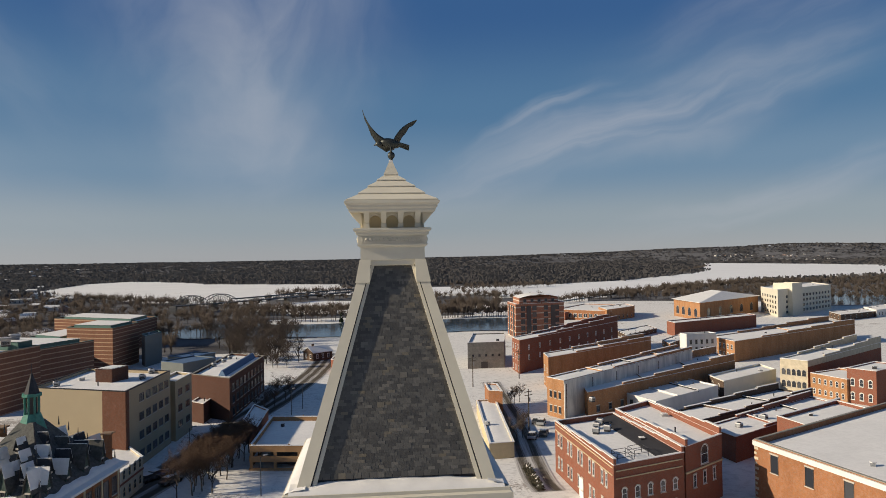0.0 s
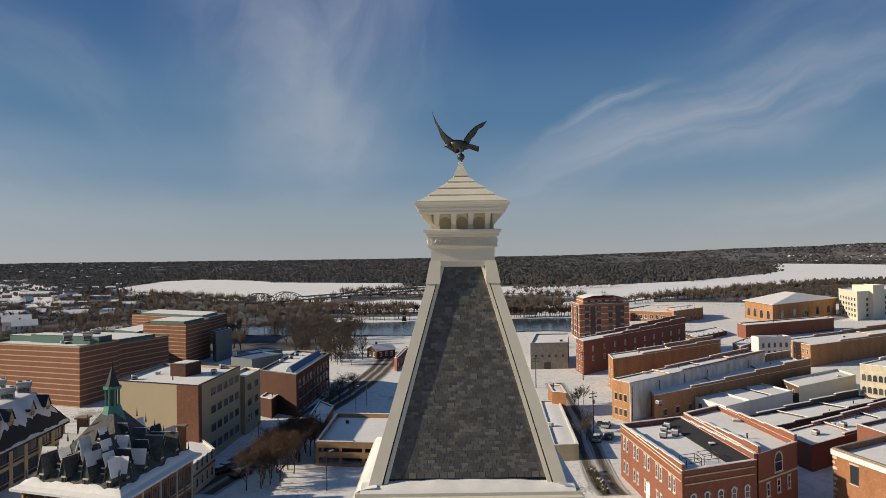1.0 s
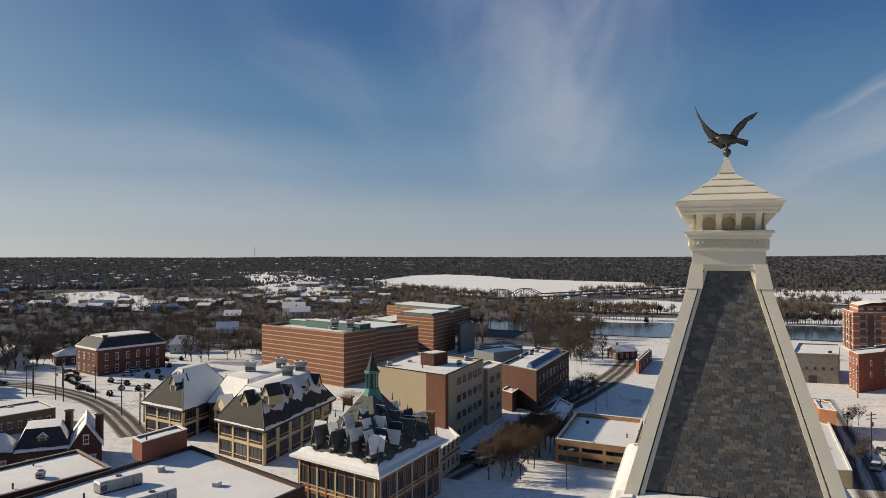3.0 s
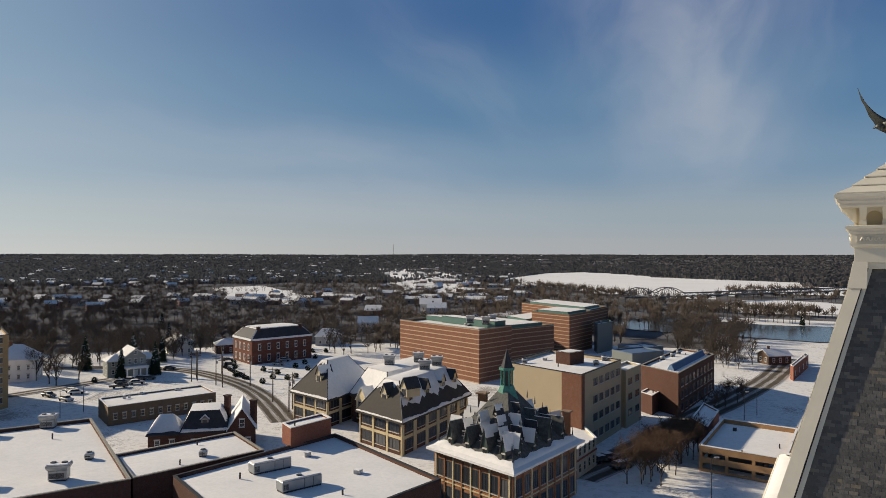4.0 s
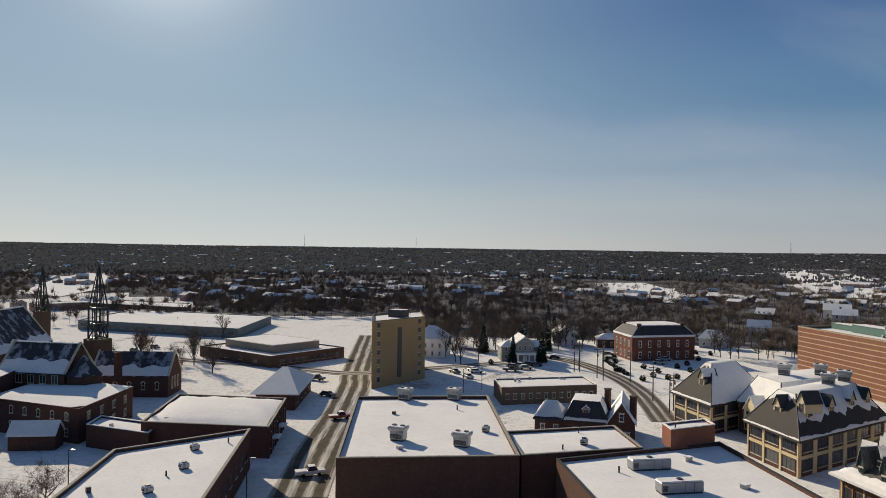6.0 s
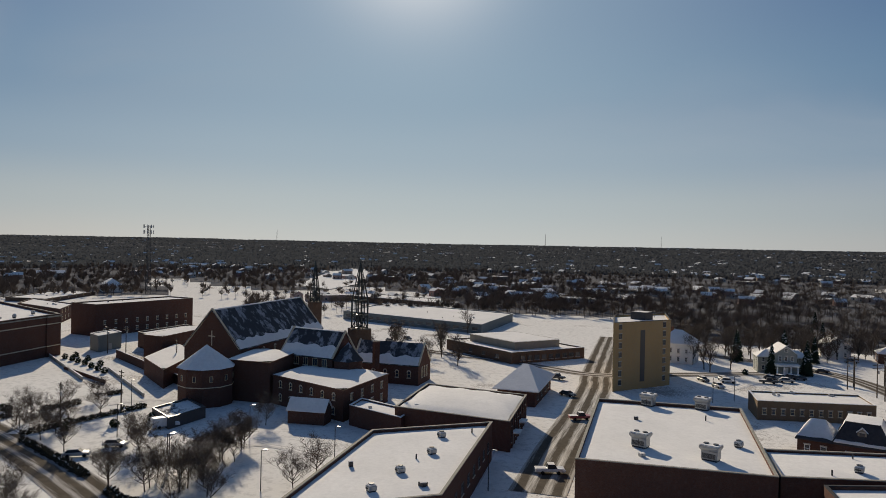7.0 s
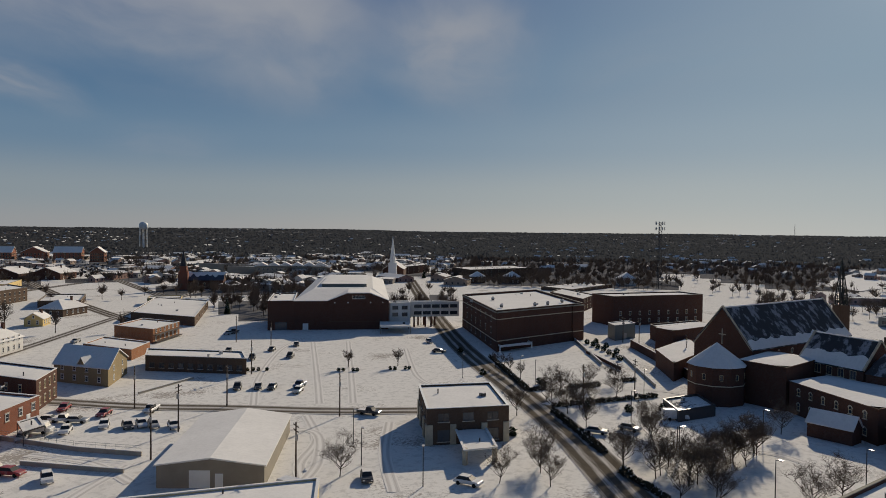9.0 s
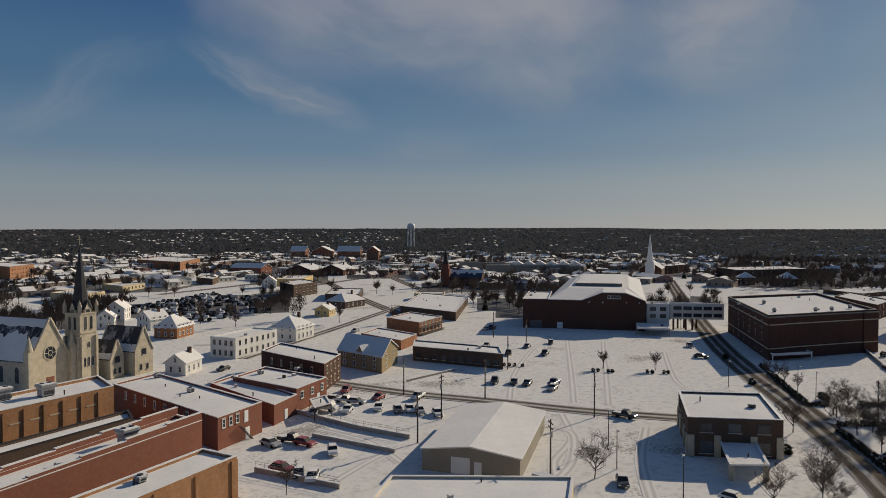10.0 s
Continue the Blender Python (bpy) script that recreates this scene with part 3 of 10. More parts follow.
def rect(cx, cy, w, d, rot):
    """A ring of four corners, w along the direction rot (degrees) and d across it."""
    u = Vector((math.cos(radians(rot)), math.sin(radians(rot)), 0))
    n = Vector((-u.y, u.x, 0))
    c = Vector((cx, cy, 0))
    return [c - u * w / 2 - n * d / 2, c + u * w / 2 - n * d / 2, c + u * w / 2 + n * d / 2, c - u * w / 2 + n * d / 2]


def chimney(owner, x, y, z0, z1, w=0.8, material=None):
    bm = bmesh.new()
    wall_ring(bm, rect(x, y, w, w, 20), z0, z1)
    box(bm, (x - w * 0.6, y - w * 0.6, z1 - 0.25), (x + w * 0.6, y + w * 0.6, z1))
    part("chimney", tidy(bm), material or DEEP, owner)


def house(label, cx, cy, w, d, rot, eave, top, wall, ridge=1.0, roof=None, rows=1, cols=3, porch=False, stack=True, category="house", frame_mat=None):
    q = rect(cx, cy, w, d, rot)
    t = thing("house", (cx, cy, 0), label, category)
    bm = bmesh.new()
    if ridge >= 1:
        gable_walls(bm, q, 0, eave, top - 0.12)
    else:
        wall_ring(bm, q, 0, eave)
    part("wall", tidy(bm), wall, t)
    pitched(t, q, eave + 0.12, top, ridge, 0.45, roof or SNOW)
    for f in range(4):
        n = cols if f % 2 == 0 else max(1, cols - 1)
        windows(t, q, f, n, rows, 0.95, 1.5, 0.9, 2.8, "sash", 0.06, 0.94, frame_mat)
    if ridge >= 1 and top - eave > 2.4:
        for f in (1, 3):
            windows(t, q, f, 1, 1, 0.8, 1.1, eave + 0.3, 1, "sash", 0.3, 0.7, frame_mat)
    if stack:
        p = q[0].lerp(q[1], 0.3).lerp(q[3].lerp(q[2], 0.3), 0.62)
        chimney(t, p.x, p.y, eave, top + 0.9)
    if porch:
        m = face_pose(q, 0, 0.5, 0)
        bm = bmesh.new()
        box(bm, (-w * 0.3, 0.0, 2.6), (w * 0.3, 2.2, 2.85), m)
        part("porch_roof", bm, SNOW, t)
        for k in (-1, -0.33, 0.33, 1):
            bm = bmesh.new()
            box(bm, (k * w * 0.27 - 0.09, 1.9, 0), (k * w * 0.27 + 0.09, 2.08, 2.6), m)
            part("porch_post", bm, WHITE, t)
    return t


# ---- ground, river, roads ----
def bearing(x, y):
    return math.degrees(math.atan2(-x, y))


def inside(p, poly):
    hit, n = False, len(poly)
    for i in range(n):
        (x1, y1), (x2, y2) = poly[i], poly[i - 1]
        if (y1 > p[1]) != (y2 > p[1]) and p[0] < (x2 - x1) * (p[1] - y1) / (y2 - y1) + x1:
            hit = not hit
    return hit


FIELD = [(-486.3, 1063.1), (-563.4, 1399.0), (-523.0, 1544.6), (-377.9, 1398.9), (-155.4, 1038.2), (20.2, 974.0), (16.2, 791.7), (-101.7, 793.0), (-123.1, 657.5), (-222.9, 716.5), (-341.0, 914.4)]
MEADOW = [(-108.8, 568.5), (-84.8, 659.5), (-59.4, 695.3), (13.0, 643.3), (10.7, 536.3), (-71.3, 552.9)]
RIVER = [(25.9, 937.9), (243.2, 972.8), (357.3, 1042.6), (562.0, 1295.2), (715.1, 1513.0), (1285.8, 2771.9), (1356.2, 2327.7), (1362.4, 1791.2), (864.4, 1125.5), (664.5, 996.4), (473.2, 919.4), (310.0, 775.3), (216.4, 678.7), (155.9, 605.8), (95.6, 757.9), (21.7, 789.7)]
BANK = [(-476.5, 1004.2), (-541.9, 1254.7), (-523.0, 1496.3), (-350.2, 1297.1), (-59.0, 1138.2), (-47.5, 921.0), (-213.1, 727.1), (-357.4, 861.6)]
FLATS = [(-1464.9, 2043.3), (-1310.2, 2230.4), (-456.5, 895.9), (-359.9, 638.6), (-443.9, 682.9), (-890.0, 1250.8)]
YARDS = [(-655.7, 600.4), (-643.5, 660.1), (-440.4, 513.0), (-386.2, 419.0), (-472.6, 445.2)]
CLEARING = [(-646.5, -11.2), (-889.7, 20.0), (-1053.9, 61.4), (-934.0, 78.0), (-700.0, 56.0), (-590.0, 16.0)]


def near_only(poly, most):
    """The outline drawn in so that no corner lies beyond that distance."""
    return [tuple(v * min(1.0, most / math.hypot(*p)) for v in p) for p in poly]


FIELD, MEADOW, BANK, FLATS, YARDS, CLEARING = (near_only(p, 1950) for p in (FIELD, MEADOW, BANK, FLATS, YARDS, CLEARING))
RIVER = near_only(RIVER, 3900)
HALLYARD = [(-380.0, 0.0), (-430.0, 100.0), (-570.0, 95.0), (-640.0, 35.0), (-560.0, -20.0), (-720.0, -120.0), (-690.0, -165.0), (-480.0, -60.0)]
TOWNLOTS = [[(-250.8, -444.1), (-327.5, -518.2), (-345.7, -432.3), (-306.9, -383.9), (-253.1, -369.1)], [(-508.0, -300.0), (-448.0, -210.0), (-395.0, -226.0), (-470.0, -315.0)],
            [(-200.0, -275.0), (-202.0, -226.0), (-275.0, -290.0), (-285.0, -325.0), (-235.0, -320.0)], [(-150.0, -470.0), (-200.0, -520.0), (-250.0, -510.0), (-205.0, -420.0)]]
OPEN = [FIELD, MEADOW, RIVER, BANK, FLATS, YARDS, CLEARING]


def hill(az):
    """Height of the far hills by bearing."""
    pts = [(-180, 30), (-60, 60), (-32, 84), (-24, 72), (-16, 50), (-8, 38), (5, 34), (20, 36), (40, 33), (60, 32), (84, 31), (100, 36), (118, 34), (128, 44), (142, 40), (165, 34), (180, 30)]
    for (a, p), (b, q) in zip(pts, pts[1:]):
        if a <= az <= b:
            return p + (q - p) * (az - a) / (b - a)
    return 30


def land(x, y):
    r = math.hypot(x, y)
    az = bearing(x, y)
    start = 2000 + 1950 * min(1.0, max(0.0, (-9 - az) / 5))
    if r < start:
        return 0.0
    f = min(1.0, (r - start) / (4500 - start))
    f = f * f * (3 - 2 * f)
    return f * hill(bearing(x, y)) * (1 + 0.10 * noise.noise(Vector((x, y, 0)) * 0.0016) + 0.05 * noise.noise(Vector((x, y, 7)) * 0.006))


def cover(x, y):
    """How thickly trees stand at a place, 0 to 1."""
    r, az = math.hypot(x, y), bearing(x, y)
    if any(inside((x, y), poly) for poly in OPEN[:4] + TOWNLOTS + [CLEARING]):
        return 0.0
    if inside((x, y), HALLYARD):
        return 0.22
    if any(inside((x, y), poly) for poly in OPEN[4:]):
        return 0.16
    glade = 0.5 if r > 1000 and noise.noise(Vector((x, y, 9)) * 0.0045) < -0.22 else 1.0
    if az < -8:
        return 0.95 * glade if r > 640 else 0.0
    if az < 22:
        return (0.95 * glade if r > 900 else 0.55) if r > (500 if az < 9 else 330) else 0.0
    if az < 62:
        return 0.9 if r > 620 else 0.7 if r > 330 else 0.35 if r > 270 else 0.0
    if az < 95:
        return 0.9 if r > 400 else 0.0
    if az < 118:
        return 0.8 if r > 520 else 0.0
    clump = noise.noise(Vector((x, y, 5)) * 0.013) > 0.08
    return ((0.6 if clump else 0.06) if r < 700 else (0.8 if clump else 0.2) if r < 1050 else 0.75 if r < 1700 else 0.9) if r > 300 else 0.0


# woodland snow and litter, its colour darkened for the shade of close trees
WOODFLOOR = snow("shaded_woodland_floor", 0.7, tone=(0.17, 0.168, 0.172), under=(0.062, 0.060, 0.063), size=60)
bm = bmesh.new()
rings = [0.0] + [12 * 1.088 ** k for k in range(72)]
rings = [r for r in rings if r < 4850] + [4900]
seg = 240
prev = [bm.verts.new((0, 0, 0))]
for r in rings[1:]:
    row = []
    for k in range(seg):
        a = 2 * math.pi * k / seg
        x, y = -r * math.sin(a), r * math.cos(a)
        row.append(bm.verts.new((x, y, land(x, y) - 0.02)))
    for k in range(seg):
        j = (k + 1) % seg
        f = bm.faces.new((prev[0], row[k], row[j])) if len(prev) == 1 else bm.faces.new((prev[k], row[k], row[j], prev[j]))
        f.smooth = True
        c = f.calc_center_median()
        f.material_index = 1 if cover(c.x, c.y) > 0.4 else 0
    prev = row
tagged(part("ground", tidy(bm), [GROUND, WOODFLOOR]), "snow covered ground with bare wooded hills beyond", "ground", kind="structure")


def sheet(name, label, poly, z, material, category):
    bm = bmesh.new()
    f = bm.faces.new([bm.verts.new((x, y, z)) for x, y in poly])
    bmesh.ops.triangulate(bm, faces=[f])
    return tagged(part(name, tidy(bm), material), label, category, kind="structure")


def ragged(poly, pieces=6, amp=2.4):
    """The outline with every side broken up, as a natural shore is."""
    out = []
    for (x0, y0), (x1, y1) in zip(poly, poly[1:] + poly[:1]):
        for k in range(pieces):
            x, y = x0 + (x1 - x0) * k / pieces, y0 + (y1 - y0) * k / pieces
            out.append((x + amp * noise.noise(Vector((x, y, 1)) * 0.11), y + amp * noise.noise(Vector((x, y, 6)) * 0.11)))
    return out


LOTS = [[(-101.2, -368.4), (-180.6, -432.1), (-190.5, -363.5), (-166.5, -322.0), (-111.9, -295.2)], [(-361.2, -695.8), (-513.3, -734.9), (-426.6, -561.6), (-331.9, -518.4)], [(-88.4, -633.0), (-129.8, -658.8), (-116.6, -560.5), (-80.6, -535.8)]]

ICE = snow("river_ice", 0.12, tone=(0.82, 0.82, 0.82), under=(0.35, 0.36, 0.38), size=90)
OPENFIELD = snow("field_snow", 0.10, tone=(0.82, 0.81, 0.79), under=(0.4, 0.36, 0.31), size=70)
WATER, _nt, _b = nodes_of("river_water", 0.12)
_nt.links.new(mixed(_nt, noise_at(_nt, place_of(_nt), 0.05, 4), (0.03, 0.05, 0.07), (0.06, 0.09, 0.12)), _b.inputs["Base Color"])
bump(_nt, _b, noise_at(_nt, place_of(_nt), 0.7, 3), 0.08, 0.3)
sheet("river", "wide frozen river covered with snow", RIVER, 0.9, ICE, "river")
sheet("field", "open snow covered river field", FIELD, 0.7, OPENFIELD, "field")
sheet("meadow", "snow covered meadow beside the bridge", MEADOW, 0.6, OPENFIELD, "field")
for lab, poly in (("snow covered river bank", BANK), ("snowy flats beside the river", FLATS), ("snow covered yards on the slope", YARDS), ("snowy clearing among the woods", CLEARING)):
    sheet("clearing", lab, poly, 0.5, OPENFIELD, "field")
sheet("river_channel", "open blue water between snowy banks", ragged([(-120.0, 462.0), (-97.0, 456.0), (-44.0, 443.0), (-18.0, 447.0), (15.0, 452.0), (48.0, 456.0), (82.0, 458.0), (104.0, 448.0), (99.0, 405.0), (67.0, 376.0), (51.0, 381.0), (42.0, 380.0), (12.0, 372.0), (-15.0, 368.0), (-38.0, 371.0), (-60.0, 371.0), (-100.0, 378.0), (-125.0, 390.0)]), 0.4, WATER, "river")
sheet("river_reach", "dark open water below the snowy bank", [(436.5, 654.3), (536.5, 698.4), (372.5, 484.4), (326.9, 493.0)], 0.4, WATER, "river")


def road(name, label, pts, width, material, z=0.05):
    """A road along points, with the share of its width and the metres along it as UV."""
    pts = [v2(p) for p in pts]
    fine = []
    for i in range(len(pts) - 1):
        p0, p1, p2, p3 = pts[max(0, i - 1)], pts[i], pts[i + 1], pts[min(len(pts) - 1, i + 2)]
        for k in range(6):
            t = k / 6
            fine.append(0.5 * ((2 * p1) + (p2 - p0) * t + (2 * p0 - 5 * p1 + 4 * p2 - p3) * t * t + (3 * p1 - p0 - 3 * p2 + p3) * t ** 3))
    fine.append(pts[-1])
    bm = bmesh.new()
    uv = bm.loops.layers.uv.verify()
    run, last = 0.0, None
    for i, p in enumerate(fine):
        d = (fine[min(i + 1, len(fine) - 1)] - fine[max(0, i - 1)]).normalized()
        n = Vector((-d.y, d.x, 0)) * width / 2
        pair = [bm.verts.new((*(p + n).xy, z)), bm.verts.new((*(p - n).xy, z))]
        if last:
            step = (p - fine[i - 1]).length
            f = bm.faces.new((last[0], last[1], pair[1], pair[0]))
            for l, c in zip(f.loops, ((0, run), (1, run), (1, run + step), (0, run + step))):
                l[uv].uv = c
            run += step
        last = pair
    return tagged(part(name, tidy(bm), material), label, "road", kind="structure")


ROAD_SLUSH = road_mat("slushy_road", 3, bias=-0.08, edge=(0.66, 0.63, 0.58))
TRACK = road_mat("wheel_tracks", 2, (0.46, 0.44, 0.42), (0.76, 0.74, 0.71), 0.12)
road("road_main", "wet road with slush between snowy verges", [(-107.5, -26.3), (-133.5, -44.0), (-167.2, -70.6), (-202.4, -100.3), (-255.3, -139.5), (-388.3, -231.5), (-500.3, -307.0)], 8.5, ROAD)
road("road_avenue", "dirty snowy road with dark wheel tracks", [(-109.6, 36.6), (-134.8, 49.9), (-161.0, 64.8), (-192.3, 81.2), (-210.5, 89.3), (-295.2, 131.5)], 9.5, ROAD_SLUSH)
road("road_cross", "snowy cross street with wheel tracks", [(-308.5, 7.1), (-260.9, 42.2), (-232.5, 69.1), (-209.0, 87.3), (-206.9, 113.8), (-205.8, 144.0)], 6.5, ROAD_SNOWY, 0.09)
road("road_curve", "wet curving road between snowy lots", [(-118.5, 128.7), (-145.5, 148.4), (-168.6, 160.3), (-194.5, 167.2), (-212.3, 164.6), (-236.8, 152.1), (-253.3, 129.4)], 7, ROAD, 0.07)
road("road_hill", "dark street running down towards the river", [(-43.9, 122.9), (-38.8, 147.2), (-35.0, 179.8), (-29.5, 209.3), (-23.9, 252.8), (-21.1, 305.7)], 9, ROAD)
road("road_lot", "wet lane along the parking lot", [(-90.3, -181.5), (-99.8, -155.6), (-106.6, -136.2), (-116.2, -117.5), (-125.8, -97.3), (-136.6, -80.2)], 6, ROAD_SNOWY, 0.07)
road("road_side", "snowy side street beside the red brick building", [(34.6, 225.2), (31.5, 168.3), (28.0, 129.7), (28.1, 119.0)], 6, ROAD_SNOWY, 0.06)
road("road_town", "snowy street through the town", [(-95.8, -206.7), (-148.7, -241.8), (-223.1, -292.8), (-362.4, -383.9)], 5, ROAD_SNOWY, 0.06)
LOT_TRACKS = [
    [(-120.6, -115.7), (-144.3, -136.4), (-181.3, -162.0), (-205.7, -172.6)], [(-129.7, -103.9), (-153.7, -124.1), (-200.7, -164.1)], [(-134.3, -97.6), (-168.1, -123.3), (-208.2, -154.0)],
    [(-206.0, -128.0), (-169.4, -101.7), (-159.7, -89.3)], [(-119.8, -99.3), (-107.0, -86.2), (-93.9, -79.3), (-84.2, -69.2)], [(-73.7, -123.9), (-76.5, -110.1), (-73.9, -96.5)],
    [(-60.5, -96.1), (-70.0, -100.5), (-79.2, -103.8)], [(-124.6, -81.2), (-106.1, -70.0), (-91.6, -58.5)], [(-108.2, -99.5), (-110.7, -89.6), (-97.5, -78.2), (-88.6, -73.7)],
]
YARD_TRACKS = [
    [(-113.3, 3.4), (-132.9, 1.3), (-142.5, -7.8), (-140.8, -16.7)], [(-159.3, 42.7), (-134.8, 35.6), (-114.4, 27.2)], [(-180.1, 102.5), (-181.6, 114.8), (-190.1, 128.3)],
    [(-156.3, -58.5), (-176.7, -50.7), (-185.4, -38.1), (-180.0, -21.6)], [(-188.3, 176.8), (-174.5, 177.8), (-177.0, 196.0)], [(-282.8, 20.6), (-257.1, 37.4), (-234.1, 52.5)],
]
for k, pts in enumerate(LOT_TRACKS + YARD_TRACKS):
    road("wheel_track", "wheel tracks pressed into the snow", pts, 2.3, TRACK, 0.006 + 0.004 * k)
for pts in ([(-67.0, -362.7), (-142.0, -372.0), (-255.9, -442.5), (-396.8, -520.4)], [(-151.7, -444.8), (-238.1, -489.1), (-426.9, -611.5)], [(-159.7, -463.7), (-268.5, -569.5), (-416.7, -654.9), (-630.9, -788.9)],
            [(-202.5, -265.8), (-244.3, -372.3), (-333.3, -575.9), (-452.0, -848.6)], [(-261.5, -298.0), (-339.1, -448.6), (-456.7, -674.6)], [(-436.8, -317.7), (-676.4, -397.1), (-1013.7, -502.5)]):
    road("road_town", "dark slushy street through the snowy town", pts, 7, ROAD, 0.03)


# ---- buildings by the river and along the main street ----
t, q = block("brick_tower_block", "banded orange brick tower block with a curved white roof", (65.0, 362.0), (64.6, 338.0), (90.6, 346.5), 17.0, CONDO, 0.5)
windows(t, q, 1, 4, 5, 2.3, 2.3, 0.8, 3.2, "grid", 0.03, 0.97, TRIMDARK)
windows(t, q, 0, 3, 5, 2.2, 2.3, 0.8, 3.2, "grid", 0.03, 0.97, TRIMDARK)
for f in (0, 1):
    for sx in (0.22, 0.72):
        strip(t, "glazed_bay", q, f, 0.6, 17.0 - 1.2, 0.3, GLASS, sx, sx + 0.09)
i = inset(q, 2.5)
h = 17.0
bm = bmesh.new()
wall_ring(bm, i, h - 0.7, h + 2.6)
part("penthouse", tidy(bm), CONDO, t)
bm = bmesh.new()
for k in range(8):
    s0, s1 = k / 8, (k + 1) / 8
    z0, z1 = (h + 2.6 + 1.6 * math.sin(math.pi * s) for s in (s0, s1))
    p0, p1, r0, r1 = i[1].lerp(i[2], s0), i[1].lerp(i[2], s1), i[0].lerp(i[3], s0), i[0].lerp(i[3], s1)
    bm.faces.new([bm.verts.new((*p.xy, z)) for p, z in ((p0, z0), (p1, z1), (r1, z1), (r0, z0))])
part("curved_roof", tidy(bm), SNOW, t, "curved snow covered roof")
windows(t, i, 1, 5, 1, 1.6, 1.5, h + 0.5, 3, "grid", 0.05, 0.95, TRIMDARK)

t, q = block("stone_warehouse", "low grey stone warehouse with a snowy roof", (36.4, 283.0), (30.7, 253.0), (44.1, 253.5), 9.4, STONEGREY, 0.4)
windows(t, q, 1, 5, 1, 0.8, 0.9, 4.2, 3, "bare", 0.05, 0.95, TRIMDARK)
door(t, q, 1, 0.45, 2.2, 2.2, TRIMDARK)

ROWS = "row of main street shops"
t, q = block("brick_shop_building", "long red brick shop building with stepped snowy parapet", (46.2, 249.0), (46.8, 238.8), (101.0, 297.0), 11.5, RED, 0.22, group=ROWS, steps=5, rise=0.45)
windows(t, q, 0, 3, 3, 0.9, 1.7, 0.8, 3.6, "sash")
windows(t, q, 1, 10, 2, 0.9, 1.5, 4.2, 3.4, "sash", 0.03, 0.97)
t, q = block("brick_shop_building", "long weathered orange brick shop building under snow", (50.5, 219.0), (49.7, 209.2), (95.0, 244.0), 9.7, STORE, 0.22, group=ROWS, steps=3, rise=0.4, cross=1)
windows(t, q, 0, 2, 2, 0.9, 1.6, 1.0, 3.6, "sash")
t, q = block("white_shop_building", "long shop building with stained white side wall", (41.4, 176.0), (44.2, 170.2), (98.6, 218.6), 9.6, STORE, 0.22, group=ROWS, steps=2, rise=0.35, cross=3)
for k in range(6):
    strip(t, "pilaster", q, 1, 0, 8.9, 0.22, STAINED, k / 6, k / 6 + 0.008)
    strip(t, "rust_streak", q, 1, 0.2, 8.6, 0.09, BROWN, k / 6 + 0.012, k / 6 + 0.016)
strip(t, "white_side_wall", q, 1, 0, 9.4, 0.06, STAINED)
windows(t, q, 0, 3, 2, 0.9, 1.6, 1.2, 3.6, "lintel", 0.1, 0.9, TRIMDARK)
t, q = block("brick_shop_building", "low orange brick shop building with a long snowy roof", (53.0, 189.5), (50.3, 170.8), (109.8, 213.0), 6.4, STORE, 0.22, group=ROWS, steps=4, rise=0.5, cross=2)
windows(t, q, 1, 7, 1, 1.2, 1.5, 1.0, 3, "sash", 0.02, 0.5, TRIMDARK)
bm = bmesh.new()
wall_ring(bm, rect(q[0].x + 1.2, q[0].y - 1.2, 4.5, 6, 60), 0, 8.2)
part("stair_tower", tidy(bm), ORANGE, t)
t, q = block("white_shop_building", "low white shop building with a long snowy roof", (62.3, 184.1), (66.6, 168.6), (91.2, 186.4), 4.0, WHITEWALL, 0.22, group=ROWS, cross=2)
windows(t, q, 0, 4, 1, 1.3, 1.8, 0.8, 3, "sash", 0.05, 0.95, TRIMDARK)
t, q = block("cream_block", "plain cream block with a dark brick front", (94.0, 198.0), (93.4, 187.5), (118.1, 204.1), 4.9, CREAM, 0.4)
strip(t, "front", q, 0, 0, 4.6, 0.06, BROWN)
windows(t, q, 0, 2, 1, 1.0, 1.4, 2.2, 3, "arch", 0.1, 0.9)
t, q = block("black_shop_building", "low shop building with black tar roof edges", (59.7, 150.6), (64.1, 142.4), (105.4, 166.0), 5.0, BROWN, 0.22, TARROOF, group=ROWS, steps=4, rise=0.35, cross=2)
t, q = block("brick_shop_building", "low brick shop building with a snowy roof", (65.5, 139.5), (67.0, 130.1), (104.7, 154.5), 5.0, RED, 0.22, group=ROWS, steps=3, rise=0.4, cross=2)
t, q = block("brick_shop_building", "red brick shop block with a raised parapet", (74.6, 128.9), (75.7, 120.6), (95.4, 132.2), 9.0, RED, 0.6, group=ROWS)
t, q = block("white_brick_house", "white painted brick house with dark windows", (111.8, 258.5), (112.4, 253.8), (124.8, 255.6), 10.2, WHITEWALL, 0.4)
windows(t, q, 1, 5, 3, 0.9, 1.5, 1.0, 2.7, "sash", 0.05, 0.95, TRIMDARK)
t, q = block("red_brick_hall", "long red brick hall with white framed windows", (127.8, 267.0), (128.6, 249.4), (208.6, 297.0), 7.7, STORE, 0.25, steps=4, rise=0.5, cross=1)
windows(t, q, 0, 6, 2, 1.2, 1.7, 1.2, 3.1, "sash", 0.03, 0.97)
t, q = block("brick_front_shop", "shop with a pale carved front and brick side", (116.0, 198.4), (120.4, 191.8), (168.0, 226.0), 9.0, LIMESTONE, 0.22, group=ROWS, steps=4, rise=0.5, cross=1)
strip(t, "side_wall", q, 1, 0, 7.2, 0.05, RED)
windows(t, q, 0, 5, 2, 1.1, 1.8, 1.0, 3.4, "arch", 0.04, 0.96, TRIMDARK)
